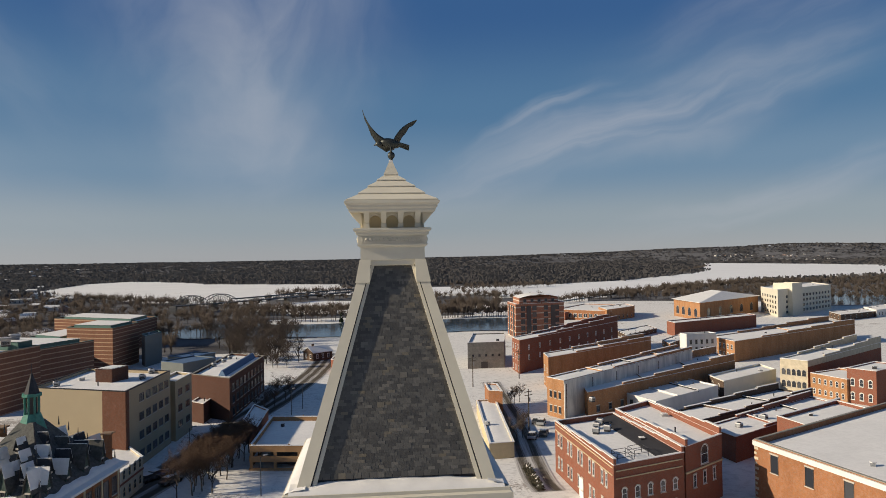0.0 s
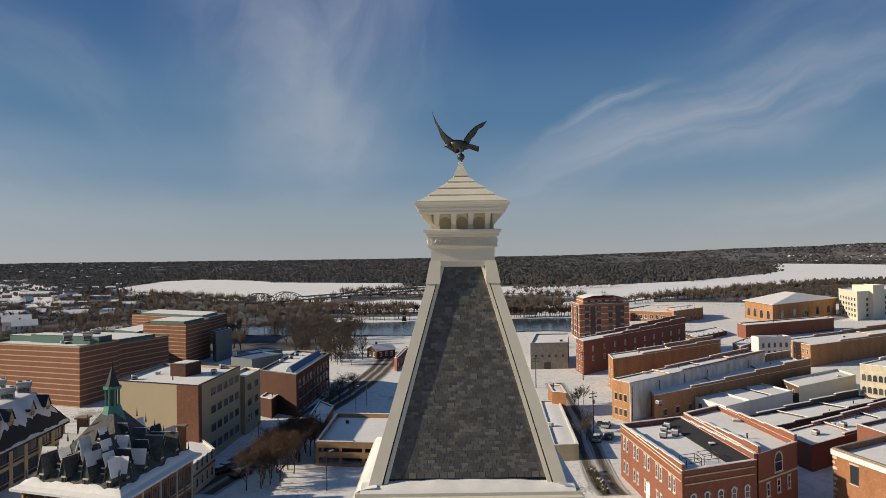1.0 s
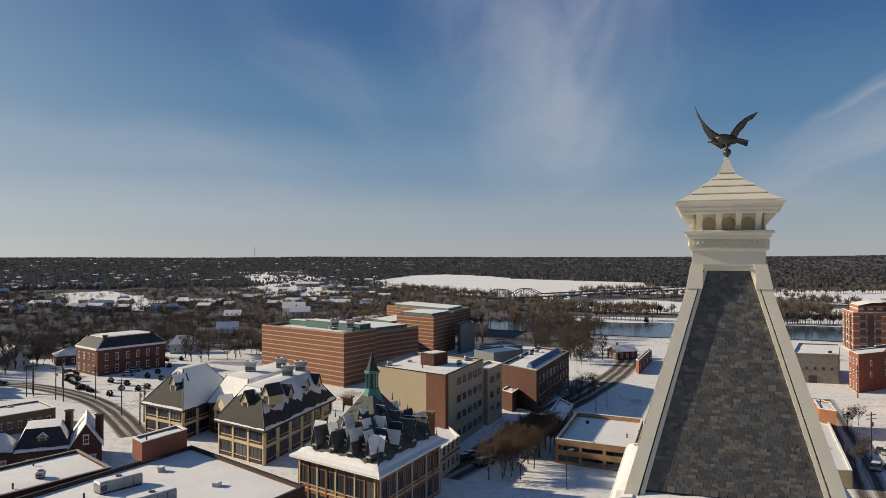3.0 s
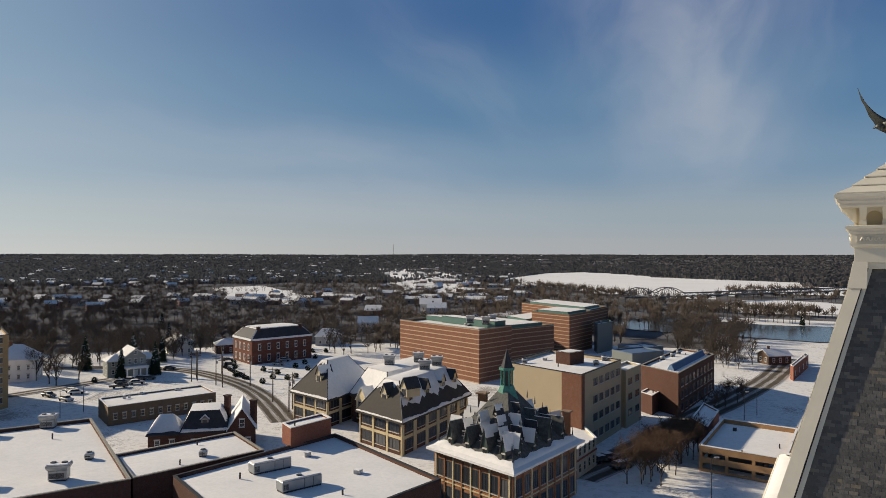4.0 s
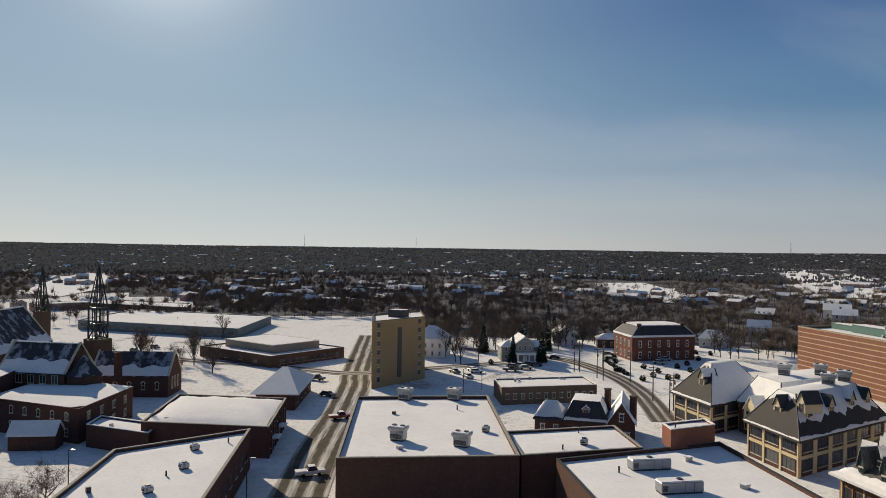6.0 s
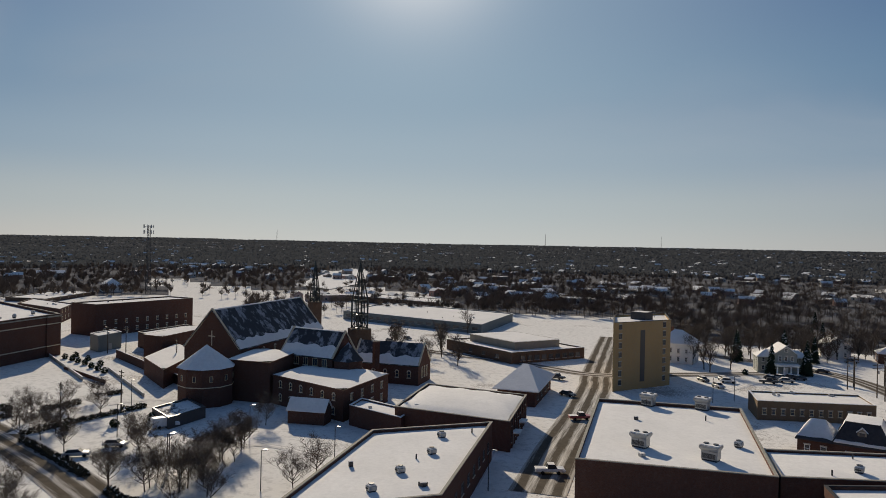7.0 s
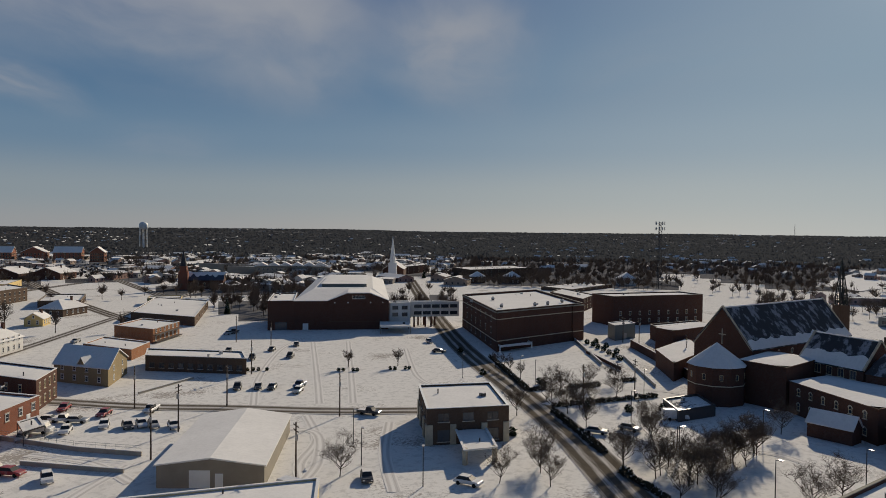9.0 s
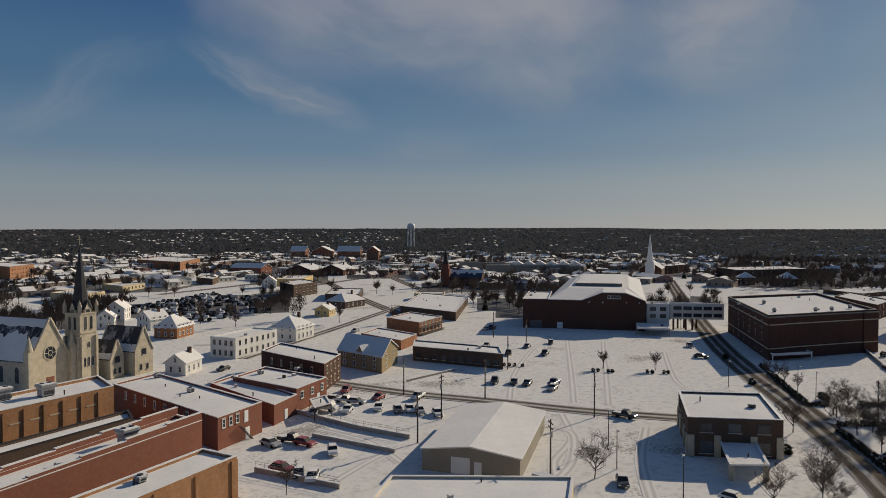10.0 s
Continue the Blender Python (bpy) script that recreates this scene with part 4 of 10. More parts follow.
t, q = block("brick_front_shop", "shop with arched windows in a brick front", (118.8, 188.1), (121.7, 176.7), (145.3, 187.0), 6.3, STORE, 0.22, group=ROWS, cross=1)
windows(t, q, 0, 6, 2, 0.8, 1.4, 0.8, 2.9, "arch", 0.03, 0.97)
t, q = block("brick_front_shop", "red shop front with white arched windows", (122.3, 177.6), (125.7, 171.0), (139.7, 179.5), 9.2, RED, 0.22, group=ROWS)
windows(t, q, 0, 3, 2, 1.0, 2.0, 1.0, 3.6, "arch", 0.05, 0.95)
t, q = block("brick_retaining_hall", "long dark brick low hall by the river", (142.6, 345.0), (141.6, 333.0), (200.0, 364.0), 6.6, RED, 0.4)
t, q = block("hip_roofed_hall", "orange brick hall with a white hipped roof", (188.8, 444.8), (187.8, 404.9), (252.9, 457.6), 11.0, STORE, 0.3)
windows(t, q, 1, 5, 1, 4, 5, 2.0, 3, "arch", 0.04, 0.96, TRIMDARK)
windows(t, q, 0, 4, 1, 4, 5, 2.0, 3, "arch", 0.04, 0.96, TRIMDARK)
pitched(t, q, 11.0, 15.4, 0.35, 1.2, SNOW, label="snow covered hipped roof")
t, q = block("yellow_hotel", "long pale yellow hotel with rows of windows", (254.4, 456.7), (242.0, 415.0), (310.9, 467.0), 17.0, CREAM, 0.5)
windows(t, q, 1, 14, 4, 2.6, 1.7, 1.6, 3.2, "bare", 0.12, 0.98, TRIMDARK)
windows(t, q, 0, 6, 4, 2.6, 1.7, 1.6, 3.2, "bare", 0.05, 0.95, TRIMDARK)
bm = bmesh.new()
wall_ring(bm, rect(q[1].x + 16, q[1].y + 16, 14, 12, 35), 0, 20.5)
part("stair_tower", tidy(bm), CREAM, t)
t, q = block("school_hall", "brick hall with white trim near the river", (110.2, 441.3), (137.9, 417.4), (169.3, 463.2), 6.2, ORANGE, 0.4)
windows(t, q, 0, 10, 1, 2.2, 2.4, 1.6, 3, "grid", 0.03, 0.97)

for lab, spec, wl_ in (
        ("row of low brick shops near the river", ((117.6, 469.3), (113.5, 432.2), (147.6, 469.8), 4.9), RED),
        ("brick hall with a pale portico near the river", ((136.7, 438.3), (134.5, 414.6), (160.8, 440.3), 7.3), STORE),
        ("low shop with a snowy roof on the back street", ((116.4, 342.4), (114.6, 324.7), (139.8, 351.2), 2.3), BROWN),
        ("low brick shop with a snowy roof on the back street", ((121.8, 300.0), (119.3, 285.9), (134.8, 305.0), 2.7), STORE),
        ("low brick store beside the hotel", ((269.4, 406.7), (261.8, 384.7), (296.3, 401.8), 3.6), BROWN),
        ("white walled store beside the hotel", ((304.4, 424.7), (294.5, 399.5), (321.1, 416.2), 4.5), WHITEWALL)):
    t, q = block("street_block", lab, *spec, wl_, 0.25)
    windows(t, q, 1, 6, 1, 1.1, 1.6, 1.0, 3, "lintel", 0.04, 0.96, TRIMDARK)
    windows(t, q, 0, 3, 1, 1.1, 1.6, 1.0, 3, "lintel", 0.04, 0.96, TRIMDARK)
t, q = block("corner_brick_building", "red brick corner building with white arched windows", (31.9, 129.6), (33.4, 100.8), (46.2, 105.8), 9.5, RED, 0.9, steps=5, rise=0.16, sides=(0, 2))
for bay in range(5):
    for z, h_ in ((5.4, 2.1), (1.4, 1.9)):
        windows(t, q, 0, 2, 1, 0.85, h_, z, 3.6, "sash", 0.05 + 0.19 * bay, 0.17 + 0.19 * bay)
windows(t, q, 1, 5, 1, 0.95, 1.8, 4.1, 3.4, "arch", 0.05, 0.95)
windows(t, q, 1, 5, 1, 0.95, 1.8, 0.9, 3.4, "arch", 0.05, 0.95)
# the tarred side of its roof, and a railed roof hatch
side_, front_ = (q[2] - q[1]), (q[0] - q[1])
bm = bmesh.new()
ring = [q[1] + side_ * s_ + front_ * f_ for s_, f_ in ((0.70, 0.03), (0.97, 0.03), (0.97, 0.97), (0.70, 0.97))]
solid(bm, [(*p.xy, 8.45) for p in ring], [(*p.xy, 8.8 + 0.5 * (k in (1, 2))) for k, p in enumerate(ring)])
part("tarred_roof", tidy(bm), TARROOF, t, "black tarred strip of roof")
for s0, f0 in ((0.16, 0.10), (0.42, 0.12)):
    c4 = [q[1] + side_ * (s0 + ds) + front_ * (f0 + df) for ds, df in ((0, 0), (0.2, 0), (0.2, 0.09), (0, 0.09))]
    for k in range(4):
        p, r = c4[k], c4[(k + 1) % 4]
        bm = bmesh.new()
        tube(bm, (*p.xy, 8.5), (*p.xy, 9.9), 0.05, n=5)
        for z in (9.3, 9.88):
            tube(bm, (*p.xy, z), (*r.xy, z), 0.045, n=5)
        part("roof_rail", bm, DARKMETAL, t)
for z in (7.3, 8.4):
    strip(t, "cornice", q, 1, z, z + 0.16, 0.10, BUFF, 0.03, 0.97)
    strip(t, "cornice", q, 0, z + 0.5, z + 0.62, 0.10, BUFF, 0.01, 0.99)
door(t, q, 0, 0.5, 1.8, 3.0, WHITE)
t, q2 = block("tall_brick_building", "narrow red brick building with a large arched window", (44.9, 134.0), (46.5, 106.0), (55.6, 112.6), 10.3, RED, 0.8, steps=5, rise=0.2, sides=(0, 2))
windows(t, q2, 1, 1, 1, 2.2, 3.0, 6.6, 3, "arch", 0.2, 0.8)
windows(t, q2, 1, 3, 1, 0.9, 2.0, 3.4, 3, "sash", 0.1, 0.9)
strip(t, "cornice", q2, 1, 6.0, 6.25, 0.2, BUFF)
t, q = block("large_brick_store", "large orange brick store with a wide snowy roof", (111.6, 139.2), (59.7, 109.8), (68.6, 67.5), 10.0, ORANGE, 0.9, STONEGREY)
windows(t, q, 1, 6, 1, 1.6, 2.8, 5.6, 3, "lintel", 0.02, 0.98, TRIMDARK)
windows(t, q, 0, 6, 1, 1.6, 2.8, 5.6, 3, "lintel", 0.02, 0.98, TRIMDARK)
for f in (0, 1):
    strip(t, "cornice", q, f, 9.0, 9.75, 0.35, WHITEWALL)
for k in range(11):
    strip(t, "quoin", q, 1, 0.4 + 0.8 * k, 0.8 + 0.8 * k, 0.07, LIMESTONE, 0.0, 0.012 if k % 2 else 0.02)
t, q = block("brick_shed", "small orange brick shed with a snowy roof", (27.6, 190.3), (27.1, 179.4), (30.3, 177.5), 6.1, ORANGE, 0.3)
t, q = block("low_annex", "low buff annex with a long snowy roof", (24.2, 181.9), (21.0, 139.2), (26.1, 139.8), 3.2, BUFF, 0.25)

# ---- striped hospital blocks, beige block, car park ----
HOSP = "striped hospital blocks"
t, q = block("striped_block", "large brick block with pale horizontal stripes", (-140.6, 212.1), (-101.1, 196.8), (-97.6, 213.3), 16.9, STRIPE, 0.9, STONEGREY, group=HOSP)
a, b, d = q[0], q[1], q[3]
hs = 16.9
for k, (s0, s1, t0, t1, z) in enumerate(((0.3, 0.95, 0.62, 0.95, 1.6), (0.05, 0.4, 0.7, 0.9, 1.0))):
    r = [a.lerp(b, s) + (d - a) * tt for s, tt in ((s0, t0), (s1, t0), (s1, t1), (s0, t1))]
    bm = bmesh.new()
    wall_ring(bm, r, hs - 0.8, hs + z)
    part("penthouse", tidy(bm), GREENPANEL, t, "green metal penthouse wall")
    part("penthouse_roof", snow_sheet(inset(r, -0.2), hs + z - 0.05), SNOW, t)
def wing(label, a, b, c, h, wall=STRIPE, name="striped_block", house=True):
    t, q = block(name, label, a, b, c, h, wall, 0.7, GREENPANEL, group=HOSP)
    if house:
        r = scaled_ring(q, 0.8)
        bm = bmesh.new()
        wall_ring(bm, r, h - 0.8, h + 0.75)
        part("penthouse", tidy(bm), GREENPANEL, t, "green metal penthouse wall")
        part("penthouse_roof", snow_sheet(inset(r, -0.2), h + 0.7), SNOW, t)
    return q


def scaled_ring(q, f):
    c = (q[0] + q[2]) / 2
    return [c + (p - c) * f for p in q]


wing("brick wing with pale stripes behind the large block", (-137.1, 289.7), (-120.0, 276.6), (-116.8, 304.4), 11.9)
wing("tall brick wing with pale horizontal stripes", (-119.0, 281.0), (-99.0, 272.2), (-97.4, 296.0), 16.1)
wing("brick core with green penthouse joining the striped blocks", (-131.4, 225.3), (-99.5, 213.6), (-91.6, 236.0), 15.6)
wing("brick wing with stripes and green roof edge", (-164.9, 375.3), (-113.5, 342.5), (-113.5, 372.0), 12.8)
wing("low striped wing at the rear of the hospital", (-202.7, 466.6), (-177.2, 451.3), (-172.2, 483.8), 6.0)
wing("grey panelled link between brick blocks", (-121.4, 267.6), (-115.2, 257.8), (-115.7, 275.5), 8.7, GREYWALL, "grey_link", False)
wing("grey panelled stair tower beside the brick wing", (-94.2, 289.2), (-90.2, 281.0), (-88.1, 294.8), 12.0, GREYWALL, "grey_block", False)

t, q = block("beige_office", "beige four storey office block with brick corner", (-68.2, 145.7), (-47.7, 137.7), (-46.7, 162.2), 16.0, BEIGE, 0.6, TARROOF)
hb = 16.0
strip(t, "brick_corner", q, 0, 0, hb - 0.15, 0.12, OFFICEBRICK, 0.76, 1.0)
strip(t, "brick_corner", q, 1, 0, hb - 0.15, 0.12, OFFICEBRICK, 0.0, 0.05)
strip(t, "brick_corner", q, 0, 0, hb - 0.15, 0.12, OFFICEBRICK, 0.0, 0.05)
for r in range(4):
    windows(t, q, 1, 5, 1, 2.3, 1.6, 1.6 + r * 3.7, 3, "grid", 0.24, 0.97, TRIMDARK)
bm = bmesh.new()
pc = q[0].lerp(q[2], 0.55)
wall_ring(bm, rect(pc.x, pc.y, 5, 4, 70), hb - 0.7, hb + 2.3)
part("roof_house", tidy(bm), DEEP, t)
part("roof_house_snow", snow_sheet(rect(pc.x, pc.y, 5.4, 4.4, 70), hb + 2.2), SNOW, t)
t, q = block("beige_annex", "beige office annex with dark strip windows", (-50.4, 166.6), (-45.9, 163.2), (-45.3, 174.5), 13.5, BEIGE, 0.5)
windows(t, q, 1, 2, 3, 2.6, 1.6, 2.6, 3.6, "grid", 0.05, 0.95, TRIMDARK)
t, q = block("brick_clinic", "brick clinic with dark window grid and skylight", (-49.6, 190.6), (-38.0, 181.9), (-36.1, 222.7), 10.8, DEEP, 0.5, STONEGREY)
windows(t, q, 1, 9, 3, 2.2, 2.0, 0.8, 3.1, "grid", 0.04, 0.96, TRIMDARK)
bm = bmesh.new()
e0, e1 = q[0].lerp(q[1], 0.7), q[3].lerp(q[2], 0.7)
hc = 10.8
sk = [e0.lerp(e1, 0.1), e0.lerp(e1, 0.95)]
w2 = (q[1] - q[0]).normalized() * 1.4
solid(bm, [(*(sk[0] - w2).xy, hc - 0.5), (*(sk[0] + w2).xy, hc - 0.5), (*(sk[1] + w2).xy, hc - 0.5), (*(sk[1] - w2).xy, hc - 0.5)],
      [(*(sk[0] - w2 * 0.2).xy, hc + 0.9), (*(sk[0] + w2 * 0.2).xy, hc + 0.9), (*(sk[1] + w2 * 0.2).xy, hc + 0.9), (*(sk[1] - w2 * 0.2).xy, hc + 0.9)])
part("skylight", tidy(bm), BLUEROOF, t, "long blue tinted skylight")
t, q = block("low_clinic_wing", "low brick wing with a snowy roof", (-47.8, 183.4), (-44.0, 180.2), (-43.5, 190.5), 5.0, DEEP, 0.3)
t, q = block("low_blue_building", "low building with a bluish metal roof", (-78.1, 260.1), (-68.5, 252.9), (-60.7, 267.0), 5.0, GREYWALL, 0.3, BLUEROOF, BLUEROOF)
t, q = block("low_blue_building", "low building with a bluish metal roof", (-82.1, 281.5), (-73.3, 276.5), (-65.6, 288.0), 4.0, GREYWALL, 0.3, BLUEROOF)
# the car park: open decks on columns round a dark core
DECK = plain("buff_concrete", (0.36, 0.215, 0.11), 0.9, vary=0.25, size=2)
t, q = block("car_park", "buff brown concrete car park with open decks", (-25.0, 163.8), (-25.3, 138.6), (-10.5, 136.5), 4.8, DECK, 0.9, SNOW, z0=4.8 - 1.3)
hp = 4.8
bm = bmesh.new()
wall_ring(bm, inset(q, 4), 0, hp - 1.2)
part("core_wall", tidy(bm), TRIMDARK, t)
for f in range(4):
    strip(t, "deck_edge", q, f, hp * 0.34, hp * 0.34 + 1.1, 0.1, DECK)
    strip(t, "deck_edge", q, f, 0.0, 0.5, 0.1, DECK)
    for k in range(4):
        strip(t, "column", q, f, 0, hp - 1.25, 0.06, DECK, 0.31 * k + 0.0, 0.31 * k + 0.04)
    for k in range(2):
        strip(t, "divider", q, f, hp - 0.1, hp + 0.25, 0.05, DECK, 0.5 * k, 0.5 * k + 0.02)
t, q = block("stair_house", "brick stair house of the car park", (-31.0, 161.3), (-26.5, 154.3), (-27.0, 172.1), 4.7, RED, 0.3)
t, q = block("brick_store", "red brick store by the street to the river", (-18.0, 255.1), (-16.9, 252.3), (-14.2, 285.5), 4.7, RED, 0.3)
windows(t, q, 1, 4, 1, 1.0, 1.4, 1.2, 3, "sash")

# ---- flat white roofs beside the avenue ----
t, q = block("flat_store", "large brown brick store with a snowy flat roof", (-137.1, 58.4), (-98.6, 38.7), (-87.2, 63.7), 9.0, DEEP, 0.55, STONEGREY)
t, q = block("flat_store", "low brick store with a wide snowy roof", (-101.2, 70.9), (-88.4, 64.9), (-82.9, 84.9), 8.6, DEEP, 0.35, STONEGREY)
t, q = block("flat_store", "wide brick store with black edged snowy roof", (-84.4, 68.5), (-79.5, 98.9), (-50.8, 86.6), 8.6, DEEP, 0.45, TARROOF)
t, q = block("roof_stair_house", "red painted stair house on a snowy roof", (-84.2, 90.6), (-80.6, 88.7), (-79.6, 97.9), 11.6, RED, 0.25, z0=8.3)
t, q = block("apartment_tower", "narrow tan brick apartment tower of seven storeys", (-204.0, 91.7), (-183.9, 82.7), (-191.4, 103.8), 19.1, TAN, 0.5, TARROOF)
ha = 19.1
windows(t, q, 0, 3, 7, 1.1, 1.3, 1.6, ha / 7.4, "sash", 0.05, 0.95, TRIMDARK)
windows(t, q, 1, 1, 7, 1.1, 1.4, 1.6, ha / 7.4, "sash", 0.03, 0.2, TRIMDARK)
windows(t, q, 1, 1, 7, 1.1, 1.4, 1.6, ha / 7.4, "sash", 0.8, 0.97, TRIMDARK)
strip(t, "window_strip", q, 1, 2.0, ha - 2.5, 0.06, TRIMDARK, 0.46, 0.54)
m = q[0].lerp(q[2], 0.5)
bm = bmesh.new()
wall_ring(bm, rect(m.x, m.y, 5, 4, 30), ha - 0.7, ha + 1.8)
part("lift_house", tidy(bm), DARKMETAL, t)
part("lift_house_snow", snow_sheet(rect(m.x, m.y, 5.2, 4.2, 30), ha + 1.75), SNOW, t)
MOTELBRICK = brick("brown_tan_brick", (0.20, 0.135, 0.08), (0.16, 0.105, 0.065), (0.17, 0.14, 0.10), wear=0.2)
t, q = block("motel", "two storey tan brick motel with a snowy roof", (-161.6, 109.2), (-150.6, 104.2), (-142.8, 129.4), 4.6, MOTELBRICK, 0.3)
windows(t, q, 1, 12, 1, 0.9, 1.3, 1.4, 2.4, "sash", 0.02, 0.98, BUFF)
# museum with a mansard roof
MUSEUM = brick("museum_brick", (0.17, 0.062, 0.04), (0.13, 0.05, 0.034), (0.14, 0.10, 0.08), wear=0.2)
q = ring4((-205.0, 194.4), (-189.2, 188.2), (-182.3, 213.0))
t = thing("mansard_hall", q[1], "two storey brick hall with dark mansard roof", "building")
bm = bmesh.new()
wall_ring(bm, q, 0, 9)
part("wall", tidy(bm), MUSEUM, t)
strip(t, "cornice", q, 0, 8.6, 9.0, 0.4, WHITE)
strip(t, "cornice", q, 1, 8.6, 9.0, 0.4, WHITE)
pitched(t, q, 9.0, 12.8, 0.5, 0.3, SLATE, flat=0.7, bands=((0.93, 1.0, 0.03), (0.0, 0.05, 0.02)))
i = [q[0].lerp(q[2], 0.5) + (p - q[0].lerp(q[2], 0.5)) * 0.7 for p in q]
part("roof_snow", snow_sheet(i, 12.8), SNOW, t)
for p, r in zip(q, i):
    bm = bmesh.new()
    tube(bm, (p.x, p.y, 9.1), (r.x, r.y, 12.85), 0.22, n=5)
    part("hip_snow", bm, SNOW, t)
for f in range(4):
    strip(t, "mansard_ridge", q, f, 8.95, 9.3, 0.35, WHITE)
windows(t, q, 0, 4, 2, 1.1, 2.2, 1.0, 4, "sash", 0.05, 0.95)
windows(t, q, 1, 6, 2, 1.1, 2.2, 1.0, 4, "sash", 0.05, 0.95)
for p in i:
    chimney(t, p.x * 0.998, p.y * 0.998, 11.5, 13.4, 1.1)

# ---- school block and gym across the parking lot ----
t, q = block("brick_school", "large dark red brick block with pale courses", (-265.7, -137.1), (-216.9, -99.1), (-259.4, -82.8), 13.9, DEEP, 0.8, STONEGREY)
hs = 13.9
for f in (0, 1):
    strip(t, "course", q, f, 3.4, 3.7, 0.08, LIMESTONE)
    strip(t, "course", q, f, hs - 3.2, hs - 2.9, 0.08, LIMESTONE)
    strip(t, "cornice", q, f, hs - 0.9, hs - 0.5, 0.25, STONEGREY)
windows(t, q, 0, 6, 3, 1.2, 1.9, 1.4, 4.0, "lintel", 0.1, 0.95, TRIMDARK)
for s0_, s1_ in ((0.0, 0.14), (0.86, 1.0)):
    strip(t, "end_bay", q, 1, 0, hs - 1.0, 0.5, DEEP, s0_, s1_)
    strip(t, "bay_course", q, 1, 3.4, 3.7, 0.58, LIMESTONE, s0_, s1_)
    strip(t, "bay_course", q, 1, hs - 3.2, hs - 2.9, 0.58, LIMESTONE, s0_, s1_)
    strip(t, "bay_cornice", q, 1, hs - 0.9, hs - 0.5, 0.75, STONEGREY, s0_, s1_)
t2, q2 = block("canopy", "white flat entrance canopy on posts", (-222.6, -102.6), (-215.4, -96.9), (-227.6, -90.5), 2.1, WHITE, 0.2, z0=2.6)
for k in range(4):
    bm = bmesh.new()
    tube(bm, (q2[k].x * 0.995, q2[k].y * 0.995, 0), (q2[k].x * 0.995, q2[k].y * 0.995, 2.9), 0.2, n=8)
    part("post", bm, WHITE, t2)
t, q = block("brick_gym", "large brick gymnasium with snowy stepped roof", (-323.5, -262.0), (-220.5, -190.0), (-243.4, -159.7), 11.7, DEEP, 0.5, WHITE)
hg = 11.7
# a hipped roof with a raised clerestory, and a flattened gable over the front
pitched(t, q, hg + 0.1, hg + 3.3, 0.3, 0.3, SNOW, flat=0.66, label="snow covered hipped roof")
up = scaled_ring(q, 0.52)
bm = bmesh.new()
wall_ring(bm, up, hg + 3.0, hg + 4.7)
part("clerestory_wall", tidy(bm), GREYWALL, t)
part("clerestory_roof", snow_sheet(inset(up, -0.5), hg + 4.65, 0.2), SNOW, t)
f0, f1, k0, k1 = q[1], q[2], q[0], q[3]
back = (k0 - f0).normalized() * 24
out = (f0 - k0).normalized() * 0.35
prof = [(0.36, 0.0), (0.56, 3.0), (0.80, 3.0), (1.0, 0.0)]
bm = bmesh.new()
uv = bm.loops.layers.uv.verify()
fc = bm.faces.new([bm.verts.new((*(f0.lerp(f1, s) + out).xy, hg + z)) for s, z in prof])
for l, (s, z) in zip(fc.loops, prof):
    l[uv].uv = (s * 40, hg + z)
fc = bm.faces.new([bm.verts.new((*(f0.lerp(f1, s) + out).xy, z)) for s, z in ((0.36, 0.0), (1.0, 0.0), (1.0, hg), (0.36, hg))])
for l, (s, z) in zip(fc.loops, ((0.36, 0.0), (1.0, 0.0), (1.0, hg), (0.36, hg))):
    l[uv].uv = (s * 40, z)
part("gable_wall", tidy(bm), DEEP, t)
for (s0, z0), (s1, z1) in zip(prof, prof[1:]):
    p0, p1 = f0.lerp(f1, s0) + out * 1.6, f0.lerp(f1, s1) + out * 1.6
    ps = [(*p0.xy, hg + z0), (*p1.xy, hg + z1), (*(p1 + back).xy, hg + z1), (*(p0 + back).xy, hg + z0)]
    bm = bmesh.new()
    solid(bm, [(x, y, z + 0.02) for x, y, z in ps], [(x, y, z + 0.32) for x, y, z in ps])
    part("gable_roof", tidy(bm), SNOW, t, "snow covered roof of the front gable")
for sx in (0.42, 0.56, 0.80, 0.93):
    strip(t, "lamp_box", q, 1, hg - 0.9, hg - 0.5, 0.6, WHITE, sx, sx + 0.012)
strip(t, "course", q, 1, 3.2, 3.4, 0.42, BROWN, 0.36, 1.0)
windows(t, q, 1, 1, 1, 3.2, 2.0, 3.0, 3, "grid", 0.6, 0.8, TRIMDARK)
me = window_mesh(5.0, 1.2, "grid", WHITE, GLASS)
mm = face_pose(q, 1, 0.68, hg + 0.8)
mm.translation += out
put("window", me, mm, t)
door(t, q, 1, 0.12, 2.0, 2.4, WHITE)
t, q = block("gym_wing", "low brick wing with glass entrance beside the gymnasium", (-241.6, -220.0), (-213.5, -197.6), (-220.6, -190.0), 11.9, DEEP, 0.4, WHITE)
door(t, q, 1, 0.5, 4.5, 3.0, GLASS)
t, q = block("white_link_bridge", "pale panelled link bridge with two rows of windows", (-252.0, -164.6), (-253.9, -155.4), (-267.3, -139.6), 10.6, WHITEWALL, 0.3, z0=4.3)
windows(t, q, 1, 5, 2, 3.2, 1.4, 5.2, 2.8, "grid", 0.05, 0.98, TRIMDARK)
for s in (0.05, 0.28, 0.4):
    for f in (1, 3):
        strip(t, "pier", q, f, 0, 4.4, 0.1, DEEP, s, s + 0.035)
t, q = block("white_link_house", "pale panelled stair house with square windows", (-251.6, -165.1), (-245.2, -160.4), (-250.9, -153.8), 10.7, WHITEWALL, 0.3)
